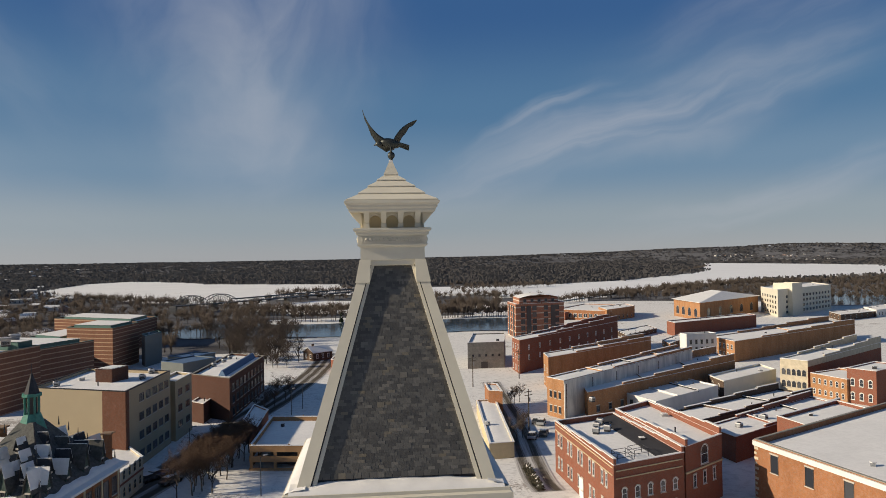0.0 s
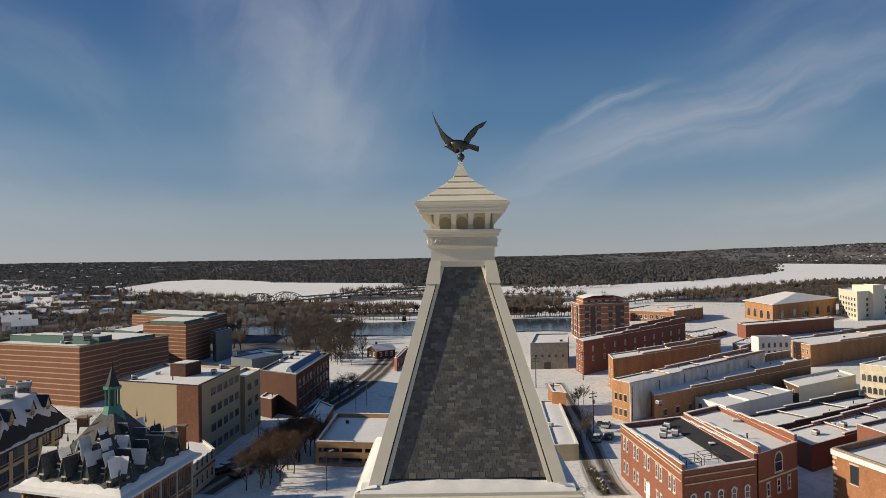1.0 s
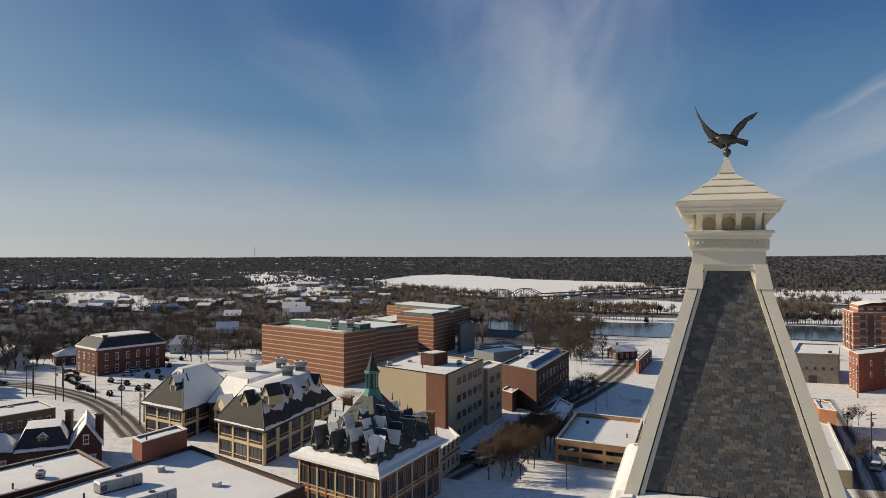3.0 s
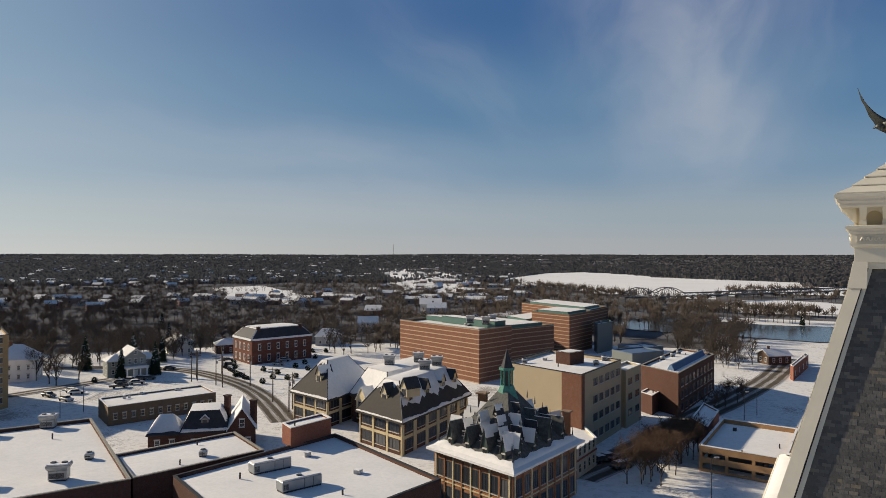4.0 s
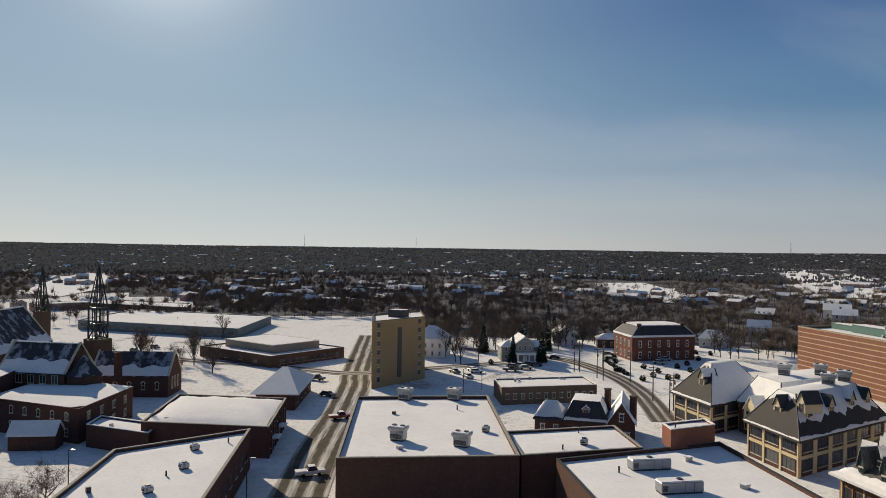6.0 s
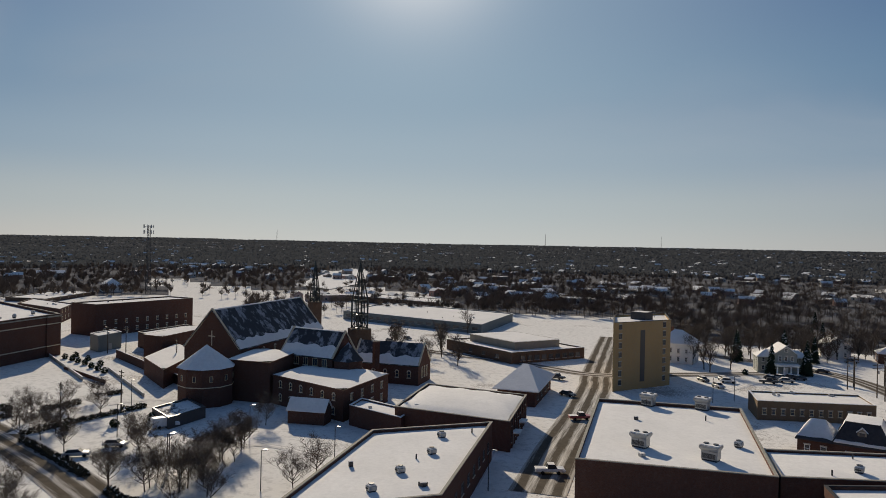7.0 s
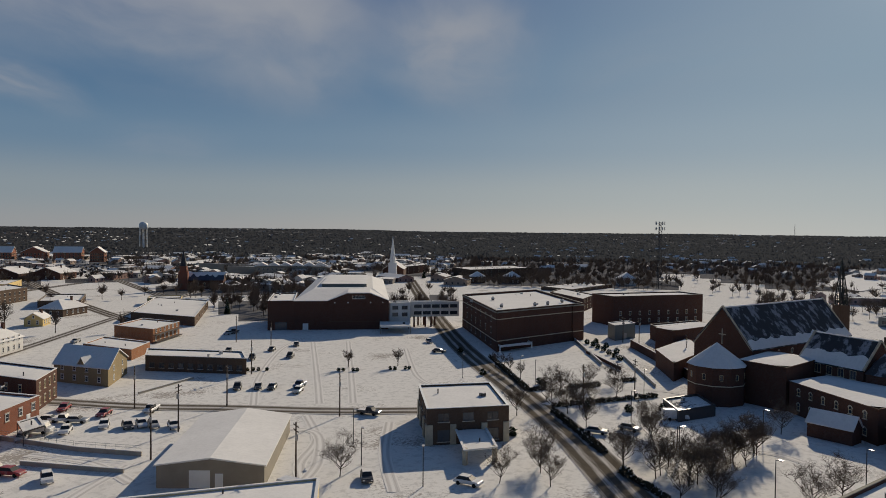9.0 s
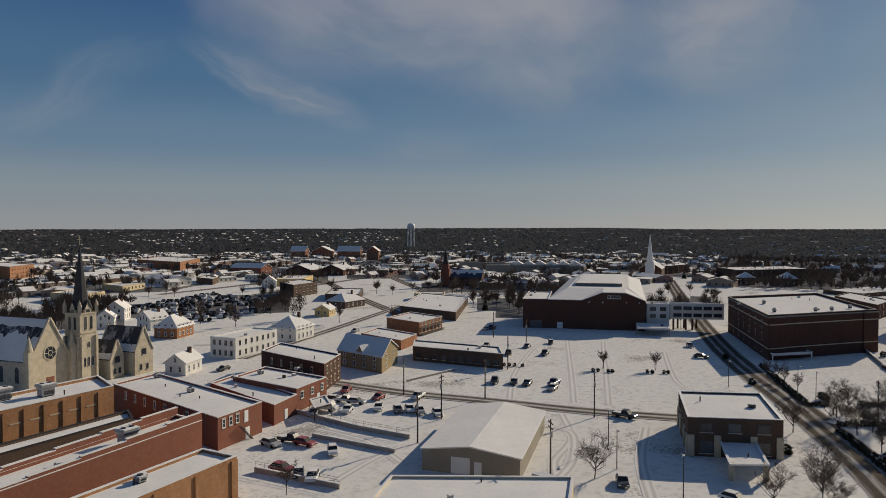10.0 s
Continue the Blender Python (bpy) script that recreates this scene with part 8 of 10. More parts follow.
for f in range(4):
    ac = sq(0.84)
    m = face_pose(ac, f, 0.5, 40.95)
    for k in range(3):
        cx = -0.56 + 0.56 * k
        arc = [(0.20, 0.0), (0.20, 0.12)] + [(0.20 * math.cos(math.pi * j / 10), 0.22 + 0.20 * math.sin(math.pi * j / 10)) for j in range(11)] + [(-0.20, 0.12), (-0.20, 0.0)]
        out = [(0.28, 0.0), (0.28, 0.16)] + [(max(-0.28, min(0.28, 0.5 * math.cos(math.pi * j / 10))), min(0.51, 0.30 + 0.5 * math.sin(math.pi * j / 10))) for j in range(11)] + [(-0.28, 0.16), (-0.28, 0.0)]
        bm = bmesh.new()
        rows = [[bm.verts.new(m @ Vector((cx + x, y, z))) for x, z in ring] for ring, y in ((arc, 0.0), (arc, 0.19), (out, 0.19), (out, 0.0))]
        for a, b in zip(rows, rows[1:]):
            for j in range(len(a) - 1):
                bm.faces.new((a[j], a[j + 1], b[j + 1], b[j]))
        part("arch", tidy(bm), CREAM, tower)
    for k in range(4):
        x = -0.84 + 0.56 * k
        bm = bmesh.new()
        lo = [m @ Vector(p) for p in ((x - 0.07, 0.17, 0.16), (x + 0.07, 0.17, 0.16), (x + 0.07, 0.24, 0.16), (x - 0.07, 0.24, 0.16))]
        hi = [m @ Vector(p) for p in ((x - 0.10, 0.17, 0.52), (x + 0.10, 0.17, 0.52), (x + 0.10, 0.55, 0.52), (x - 0.10, 0.55, 0.52))]
        solid(bm, lo, hi)
        part("bracket", tidy(bm), CREAM, tower)
        bm = bmesh.new()
        box(bm, (x - 0.09, 0.17, 0.0), (x + 0.09, 0.22, 0.16), m)
        part("bracket_base", bm, CREAM, tower)
tier("top_cornice", ((41.45, 1.38), (41.5, 1.42), (41.56, 1.42), (41.62, 1.48), (41.68, 1.48), (41.74, 1.55), (41.82, 1.55), (41.84, 1.46)), CREAM)
prof = [(41.84, 1.50), (42.08, 1.11), (42.34, 0.80), (42.58, 0.49), (42.80, 0.25), (43.27, 0.06)]
for k, ((z0, h0), (z1, h1)) in enumerate(zip(prof, prof[1:])):
    tier("cap_course", ((z0, h0), (z0 + 0.03, h0), (z1, h1 - (0.035 if k < 4 else 0)), (z1 + 0.005, max(0.02, h1 - 0.05))), CREAM)
tier("cap_snow", ((43.25, 0.07), (43.31, 0.07), (43.33, 0.04)), SNOW)

# slates: the lower courses one by one, the rest joined
rows_n = 74
slope = math.hypot(ZT - ZB, HB - HT)
step = slope / rows_n
rng = random.Random(4)
sw, sl, th = 0.235, step * 1.9, 0.022
bm = bmesh.new()
box(bm, (-sw / 2 + 0.008, -th, 0), (sw / 2 - 0.008, 0, sl))
slate_me = bpy.data.meshes.new("slate")
tidy(bm).to_mesh(slate_me)
bm.free()
slate_me.materials.append(SLATE_A)
verts, faces, made = [], [], 0
for f in range(4):
    ang = [0, 90, 180, 270][f]
    for r in range(rows_n):
        s = r / rows_n
        z = ZB + (ZT - ZB) * s
        half = HB + (HT - HB) * s
        x = -half + 0.05 - (0.5 * sw if r % 2 else 0.0) + sw / 2
        tilt = math.degrees(math.atan2(HB - HT, ZT - ZB)) - 3.6
        while x < half - 0.02:
            m = Matrix.Translation((TX, TY, 0)) @ pose(0, 0, 0, 0, 0, ang) @ pose(x, -half - 0.025 - rng.random() * 0.012, z - 0.03, -tilt, 0, rng.uniform(-0.5, 0.5))
            if f == 0 and made < 300:
                put("slate", slate_me, m, tower)
                made += 1
            else:
                base = len(verts)
                for v in slate_me.vertices:
                    verts.append(tuple(m @ v.co - Vector((TX, TY, 0))))
                for p in slate_me.polygons:
                    faces.append(tuple(base + i for i in p.vertices))
            x += sw
me = bpy.data.meshes.new("slates")
me.from_pydata(verts, [], faces)
me.materials.append(SLATE_B)
ob = new("slates", me)
ob.parent = tower
tagged(ob, "weathered grey roof slates", kind="stuff")

# the eagle, one plain bronze shape
bm = bmesh.new()
ex, ey = TX + 0.02, TY
bmesh.ops.create_uvsphere(bm, u_segments=14, v_segments=10, radius=1.0, matrix=Matrix.Translation((ex, ey, 43.50)) @ Matrix.Diagonal((0.13, 0.13, 0.13, 1)))
tube(bm, (ex, ey, 43.28), (ex, ey, 43.45), 0.05, n=8)
bmesh.ops.create_uvsphere(bm, u_segments=16, v_segments=12, radius=1.0, matrix=Matrix.Translation((ex - 0.02, ey, 43.92)) @ pose(0, 0, 0, 0, 12, 0) @ Matrix.Diagonal((0.36, 0.17, 0.17, 1)))
bmesh.ops.create_uvsphere(bm, u_segments=12, v_segments=8, radius=1.0, matrix=Matrix.Translation((ex - 0.40, ey, 43.90)) @ Matrix.Diagonal((0.14, 0.10, 0.10, 1)))
tube(bm, (ex - 0.50, ey, 43.90), (ex - 0.60, ey, 43.84), 0.05, 0.01, 6)
for sy in (-0.07, 0.07):
    tube(bm, (ex - 0.02, ey + sy, 43.85), (ex, ey + sy, 43.60), 0.05, 0.035, 6)
for k in range(5):
    a = -0.16 + 0.08 * k
    tube(bm, (ex + 0.22, ey + a * 0.4, 43.90), (ex + 0.62, ey + a, 43.80 - 0.02 * k), 0.07, 0.035, 4)
for sgn, tip, bend in ((-1, (-0.98, 1.10), (-0.68, 0.22)), (1, (0.92, 0.78), (0.34, 0.60))):
    pts = []
    for j in range(9):
        s = j / 8
        x = (1 - s) ** 2 * (sgn * 0.06) + 2 * s * (1 - s) * bend[0] + s * s * tip[0]
        z = (1 - s) ** 2 * 0.02 + 2 * s * (1 - s) * bend[1] + s * s * tip[1]
        chord = 0.40 * (1 - s) ** 0.7 + 0.05
        pts.append((x, z, chord))
    rows_w = []
    for j, (x, z, c) in enumerate(pts):
        s = j / 8
        c = 0.48 * (1 - s) ** 0.6 * (0.75 + 0.5 * math.sin(math.pi * min(1, s * 1.3))) + 0.03
        top = Vector((ex + x, ey - 0.25 * c + sgn * 0.1 * s, 43.98 + z))
        down = Vector((0.35 * abs(tip[0]) * sgn * -0.2, 0.55, -0.80)) * c
        ring_w = [top, top + down * 0.35 + Vector((0, -0.03, 0.02)), top + down * 0.7, top + down + Vector((0, 0, -0.05 * (j % 2))), top + down * 0.6 + Vector((0.0, 0.05, 0.02)), top + Vector((0, 0.05, -0.01))]
        rows_w.append([bm.verts.new(p) for p in ring_w])
    for a, b in zip(rows_w, rows_w[1:]):
        for k in range(6):
            bm.faces.new((a[k], a[(k + 1) % 6], b[(k + 1) % 6], b[k]))
    bm.faces.new(rows_w[0])
    bm.faces.new(rows_w[-1][::-1])
for f in bm.faces:
    f.smooth = True
ob = part("eagle_statue", tidy(bm), BRONZE)
tagged(ob, "dark bronze statue with raised wings on a ball", "statue")

# the tower is scaled round the level of the eye to fit the camera's view
tower.scale = (1.066, 1.066, 1.066)
tower.location.z = 40.06 - 40 * 1.066
ob.scale = (1.066, 1.066, 1.066)
ob.location = (TX * (1 - 1.066), TY * (1 - 1.066), 40.06 - 40 * 1.066)

# ---- trees ----
def twig_at(bm, p, q, r):
    """A slender three-sided twig from p to its point q."""
    d = (q - p).orthogonal().normalized() * r
    s = d.cross(q - p).normalized() * r
    a = [bm.verts.new(v) for v in (p + d, p - 0.5 * d + 0.87 * s, p - 0.5 * d - 0.87 * s)]
    e = bm.verts.new(q)
    for k in range(3):
        bm.faces.new((a[k], a[(k + 1) % 3], e))


def grow(seed, height, spread, limbs=9, fine=8):
    """Trunk with limbs, and the twigs, of one bare tree at the origin."""
    rng = random.Random(seed)
    wood, twig = bmesh.new(), bmesh.new()
    top = Vector((rng.uniform(-0.3, 0.3), rng.uniform(-0.3, 0.3), height * 0.55))
    tube(wood, (0, 0, -0.1), top * 0.5, height * 0.018, height * 0.014, 6)
    tube(wood, top * 0.5, top, height * 0.014, height * 0.007, 6)
    for i in range(limbs):
        a = 2 * math.pi * (i + rng.random() * 0.6) / limbs
        s = rng.uniform(0.26, 1.0)
        p = top * s
        d = Vector((math.cos(a) * spread, math.sin(a) * spread, height * rng.uniform(0.35, 0.65)))
        e = p + d * rng.uniform(0.55, 0.85)
        mid = p.lerp(e, 0.5) + Vector((0, 0, -0.15 * d.length * 0.2))
        tube(wood, p, mid, height * 0.011, height * 0.0075, 5)
        tube(wood, mid, e, height * 0.0075, height * 0.003, 4)
        for k in range(4):
            b0 = mid.lerp(e, rng.random())
            dd = Vector((rng.uniform(-1, 1), rng.uniform(-1, 1), rng.uniform(0.2, 1.2))).normalized() * spread * rng.uniform(0.5, 0.9)
            b1 = b0 + dd
            tube(wood, b0, b1, height * 0.004, height * 0.0016, 3)
            for n in range(fine):
                c0 = b0.lerp(b1, rng.uniform(0.3, 1.0))
                dv = Vector((rng.uniform(-1, 1), rng.uniform(-1, 1), rng.uniform(-0.1, 1.1))).normalized() * spread * rng.uniform(0.25, 0.5)
                twig_at(twig, c0, c0 + dv, 0.017)
                for _ in range(3):
                    c1 = c0 + dv * rng.uniform(0.3, 0.8)
                    twig_at(twig, c1, c1 + Vector((rng.uniform(-1, 1), rng.uniform(-1, 1), rng.uniform(0, 1))).normalized() * spread * 0.26, 0.012)
    return wood, twig


def tree_proto(name, seed, height, spread, label, twigs=None, **kw):
    t = thing(name, (0, 0, 0), label, "tree", "bare trees")
    a, b = grow(seed, height, spread, **kw)
    part("trunk", a, BARK, t)
    part("crown", b, twigs or TWIG, t)
    return t


PROTOS = [tree_proto("bare_tree", 1, 5.8, 3.0, "leafless tree with a rounded twiggy crown", limbs=11, fine=11), tree_proto("bare_tree", 2, 5.0, 2.6, "leafless tree with a rounded twiggy crown", limbs=10, fine=10),
          tree_proto("bare_tree", 3, 10.5, 2.9, "tall leafless tree with spreading limbs", limbs=13, fine=10), tree_proto("bare_tree", 5, 4.6, 1.5, "small leafless street tree", limbs=9, fine=8),
          tree_proto("bare_tree", 8, 6.6, 2.6, "leafless street tree with dense russet twigs", twigs=plain("russet_twigs", (0.135, 0.085, 0.056), 0.95, vary=0.3, size=2), limbs=11, fine=12)]
ROUND_TREES = ((-151.6, -55.0), (-151.0, -51.3), (-171.2, -45.9), (-121.5, -31.1), (-118.5, -25.0), (-132.8, -15.3), (-141.7, -12.3), (-120.5, -16.4), (-117.6, -19.6), (-132.3, -17.7), (-125.4, -24.4), (-132.6, -14.8), (-140.3, -11.8), (-137.4, -30.1), (-119.1, -18.6), (-115.1, -15.1), (-92.8, -69.9))
LOW_TREES = ((-155.3, -50.0), (-163.4, -49.8), (-141.9, -31.1), (-103.4, -46.2), (-111.2, -42.3), (-106.1, -38.6), (-123.3, -20.4), (-127.8, -17.5), (-270.6, 22.3), (-228.2, 38.0), (-109.5, -19.4))
TALL_TREES = ((-265.6, 32.3), (-227.7, 48.2), (-265.0, 49.2), (-262.2, 31.3), (-255.8, 47.9), (-213.7, 137.7), (-210.6, 128.4), (-215.0, 128.9), (-221.1, 156.7), (-221.7, 171.4), (-236.5, 186.6), (-224.0, 130.0), (-175.8, 224.9), (-181.9, 226.9), (-190.5, 234.2), (-176.5, 230.5), (-117.8, -294.2), (-158.2, -281.2), (-152.3, -277.3), (-61.3, -383.7))
SMALL_TREES = ((-168.3, -124.3), (-177.8, -113.3), (-184.7, -80.0), (-189.2, -83.7), (-178.6, -74.1), (-190.9, -87.3), (-42.0, -110.2), (-51.6, -95.8), (34.0, 186.0), (35.7, 190.4), (37.5, 192.5), (32.4, 161.3), (30.7, 154.6), (28.9, 151.7), (-152.3, -35.4), (-168.8, -124.4), (-178.0, -113.2))
SPOTS = {0: ROUND_TREES, 1: LOW_TREES, 2: TALL_TREES, 3: SMALL_TREES}
first = set()
rng = random.Random(11)
for k, spots in SPOTS.items():
    for (x, y) in spots:
        m = pose(x, y, 0, 0, 0, rng.uniform(0, 360))
        if k not in first:
            first.add(k)
            PROTOS[k].matrix_basis = m
        else:
            copy_thing(PROTOS[k], m)
for (x, y) in ((-143.5, -60.3), (-163.7, -60.4), (-168.5, -59.2), (-161.7, -54.0), (-179.3, -55.5), (-186.8, -50.5), (-123.1, -31.5), (-120.3, -24.6), (-125.9, -20.8), (-145.9, -32.2), (-142.4, -44.3), (-114.6, -43.7), 
               (-122.1, -16.9), (-135.0, -15.2), (-141.0, -12.4), (-157.8, -8.8), (-112.0, -14.2), (-115.9, -2.0), (-122.6, 1.7), (-132.5, -12.7)):
    copy_thing(PROTOS[rng.choice((0, 0, 1))], pose(x, y, 0, 0, 0, rng.uniform(0, 360)))
def moved(k, m):
    copy_thing(PROTOS[k], m)


def first_of(k, m):
    """Sets the pattern itself at its first place, and copies after."""
    if k in first:
        return moved(k, m)
    first.add(k)
    PROTOS[k].matrix_basis = m


# brown street trees along the hill street and the slope to the river
for (x0, y0), (x1, y1), n, kinds in (((-34.3, 124.2), (-31.1, 152.4), 15, (4,)), ((-31.4, 126.7), (-27.1, 152.5), 10, (4,)), ((-32.7, 188.8), (-27.4, 209.2), 8, (4, 3))):
    for k in range(n):
        s = (k + rng.random() * 0.5) / n
        (moved if 4 in first else first_of)(rng.choice(kinds), pose(x0 + (x1 - x0) * s + rng.uniform(-2, 2), y0 + (y1 - y0) * s + rng.uniform(-2, 2), 0, 0, 0, rng.uniform(0, 360)))
for k in range(70):
    s, r = rng.random(), rng.random()
    a, b = Vector((-50.2, 266.2)), Vector((-30.3, 265.8))
    c, d = Vector((-96.6, 390.8)), Vector((-43.3, 370.8))
    p = a.lerp(b, s).lerp(c.lerp(d, s), r)
    copy_thing(PROTOS[rng.choice((0, 2, 2))], pose(p.x, p.y, 0, 0, 0, rng.uniform(0, 360)))

for k, (x, y) in enumerate(((-236.6, 21.5), (-260.7, 31.8), (-250.0, 41.3), (-244.8, 45.9), (-229.4, 48.6), (-309.5, 69.6), (-192.4, 9.4), (-248.5, 32.1))):
    copy_thing(PROTOS[(0, 2)[k % 2]], pose(x, y, 0, 0, 0, 57 * k))

# tall trees among the houses by the curving road
for k in range(46):
    s, r = rng.random(), rng.random()
    p = Vector((-240.5, 134.5)).lerp(Vector((-216.0, 196.0)), s).lerp(Vector((-271.6, 149.5)).lerp(Vector((-245.1, 222.5)), s), r)
    copy_thing(PROTOS[rng.choice((0, 2, 2))], pose(p.x, p.y, 0, 0, 0, rng.uniform(0, 360)))

# ---- evergreens ----
EVERGREEN = plain("evergreen_needles", (0.032, 0.045, 0.026), 0.9, vary=0.5, size=0.6)


def evergreen(x, y, h, wide, label, name="conifer", seed=0):
    """Many drooping sprays round a stem; short and broad ones read as clipped shrubs."""
    rv = random.Random(seed + int(x * 7 + y * 3))
    t = thing(name, (x, y, 0), label, "shrub" if name == "shrub" else "tree", "evergreens")
    bm = bmesh.new()
    tube(bm, (x, y, -0.1), (x, y, h * 0.8), 0.03 * h, 0.01 * h, 6)
    part("trunk", bm, BARK, t)
    bm, cap = bmesh.new(), bmesh.new()
    for k in range(int(90 * h)):
        s = rv.random() ** 1.3
        z = h * (0.06 + 0.94 * s)
        r = wide * ((1 - s) ** 0.8 if name == "conifer" else math.sqrt(max(0.02, 1 - (2 * s - 0.8) ** 2 / 1.6)))
        a = rv.uniform(0, 2 * math.pi)
        f = rv.uniform(0.45, 1.05)
        p = Vector((x + r * f * 0.5 * math.cos(a), y + r * f * 0.5 * math.sin(a), z))
        q_ = Vector((x + r * f * math.cos(a + 0.3), y + r * f * math.sin(a + 0.3), z - 0.06 * h * (1 - s) + 0.05))
        twig_at(cap if rv.random() < 0.10 and s > 0.3 else bm, p, q_, 0.10 + 0.05 * wide)
    tagged(part("foliage", bm, EVERGREEN, t), "dark evergreen sprays", kind="stuff")
    tagged(part("foliage_snow", cap, SNOW, t), "snow caught on the sprays", kind="stuff")


for (x, y), h, w in (((-204.4, 146.2), 10.5, 2.4), ((-201.0, 156.4), 11.5, 2.6), ((-232.0, 171.0), 11, 3.2), ((-229.0, 150.0), 12, 3.0), ((-222.5, 176.0), 10, 2.4), ((-264.4, 212.9), 10, 2.6), ((-256.2, 201.2), 9, 2.2), ((-525.1, -309.0), 8, 2.5), ((-221.4, -648.6), 9, 2.4), ((-319.0, 252.4), 9, 2.4), ((-244.4, -251.6), 8, 2.0), ((-25.4, 453.8), 7, 2.0)):
    evergreen(x, y, h, w, "dark narrow evergreen tree with traces of snow")
for (x, y) in ((-205.5, 137.6), (-192.2, 178.5), (-175.5, 167.5), (-159.2, 162.9), (-162.4, 170.8), (-157.4, 172.2), (-156.7, 175.3), (-163.9, 189.6), (-187.8, 179.2), (-175.4, 180.0), (-167.0, 177.9), (-171.4, 191.7), (-195.6, 185.8), (-191.7, 224.6), (-187.2, 227.7), (-190.3, 203.1), (-173.9, 199.4), (-179.9, 212.3), (-209.2, -108.5), (-124.1, -57.1), (-129.0, -55.1), (-122.0, -67.3), (-122.1, -61.1),
               (-250.3, -78.1), (-246.1, -74.6), (-242.0, -71.7), (-238.0, -68.6), (-232.1, -64.9), (-227.5, -61.7), (-223.1, -58.8), (-253.6, -75.8), (-246.2, -69.9), (-235.9, -63.4), (-131.4, -60.6), (-176.8, -67.9), (-174.6, -66.1), (-179.8, -86.1), (-160.6, -51.8), (-157.5, -48.9), (-159.6, -39.9), (-164.7, -33.5)):
    evergreen(x, y, 1.7, 1.3, "rounded dark evergreen shrub dusted with snow", "shrub")

for (x, y) in ((-162.4, -123.3), (-163.1, -122.2), (-164.7, -119.8), (-165.3, -118.9), (-172.1, -112.0), (-172.8, -110.9), (-175.1, -108.7), (-175.7, -107.8), (-149.3, -145.5), (-150.2, -144.2), (-151.1, -143.0), (-152.4, -141.1)):
    evergreen(x, y, 1.0, 0.75, "small clipped dark shrub in the snowy lot", "shrub")

# ---- far woods, one mass of twiggy crowns ----
rng = random.Random(21)
WOODS = {"far": ([], []), "town": ([], [])}


def twiggy(x, y, z, h, n, wide, thick):
    verts, faces = WOODS["town"]
    for k in range(n):
        a = rng.uniform(0, 2 * math.pi)
        el = math.asin(rng.uniform(-0.35, 1.0))
        zc, rz = z + h * 0.56, h * 0.44
        f = rng.uniform(0.75, 1.1)
        tip = (x + f * wide * math.cos(el) * math.cos(a), y + f * wide * math.cos(el) * math.sin(a), zc + f * rz * math.sin(el))
        g = rng.uniform(0.0, 0.45)
        root = (x + (tip[0] - x) * g, y + (tip[1] - y) * g, z + h * rng.uniform(0.25, 0.5) + g * 0.3 * h)
        w = wide * thick
        base = len(verts)
        verts.extend(((root[0] + w, root[1] - w, root[2]), (root[0] - w, root[1] + w, root[2]), (root[0], root[1], root[2] + 1.4 * w), tip))
        faces.extend(((base, base + 1, base + 3), (base + 1, base + 2, base + 3), (base + 2, base, base + 3)))
    base = len(verts)
    verts.extend(((x - 0.25, y, z - 1), (x + 0.25, y, z - 1), (x, y + 0.25, z - 1), (x, y, z + h * 0.6)))
    faces.extend(((base, base + 1, base + 3), (base + 1, base + 2, base + 3), (base + 2, base, base + 3)))


def stand(x, y, h, n, r):
    """A far clump of trees as flat crowns of many heights, widened with distance to fit the camera's view."""
    verts, faces = WOODS["far"]
    reach, w = 0.012 * r, 0.00027 * r
    for k in range(n):
        a, f = rng.uniform(0, 2 * math.pi), math.sqrt(rng.random())
        px, py = x + reach * f * math.cos(a), y + 1.6 * reach * f * math.sin(a)
        z, tall = land(px, py), h * rng.uniform(0.5, 1.05)
        lean = rng.uniform(-0.15, 0.15) * tall
        base = len(verts)
        turn = rng.uniform(0, math.pi)
        wx_, wy_ = 6.2 * w * math.cos(turn), 6.2 * w * math.sin(turn)
        verts.extend(((px, py, z - 0.5), (px + wx_ + lean, py + wy_, z + tall * 0.6), (px + 0.6 * wx_ + lean, py + 0.6 * wy_, z + tall * 0.94), (px - 0.5 * wx_ + lean, py - 0.5 * wy_, z + tall), (px - wx_ + lean, py - wy_, z + tall * 0.7)))
        faces.append((base, base + 1, base + 2, base + 3, base + 4))


TAKEN = [ob.location.copy() for ob in bpy.data.objects if ob.parent is None and ob.type == "EMPTY" and ob.location.length > 300]
count = 0
while count < 24000:
    az = rng.uniform(-48, 178)
    e = 0.45 + 7.5 * rng.random() ** 2.1
    r = EYE / math.tan(radians(e))
    if r > 4700:
        continue
    x, y = -r * math.sin(radians(az)), r * math.cos(radians(az))
    if rng.random() > cover(x, y) or any(inside((x, y), poly) for poly in LOTS) or any(abs(p.x - x) < 15 and abs(p.y - y) < 15 for p in TAKEN):
        continue
    h = rng.uniform(7, 11) if r < 1000 else rng.uniform(5, 7.5)
    wide = rng.uniform(2.4, 4.2) if r < 1200 else rng.uniform(5, 9)
    if r < 1000:
        twiggy(x, y, land(x, y), h, 60 if r < 500 else 34, wide, 0.03 if r < 500 else 0.055)
    else:
        stand(x, y, h, 17, r)
    count += 1
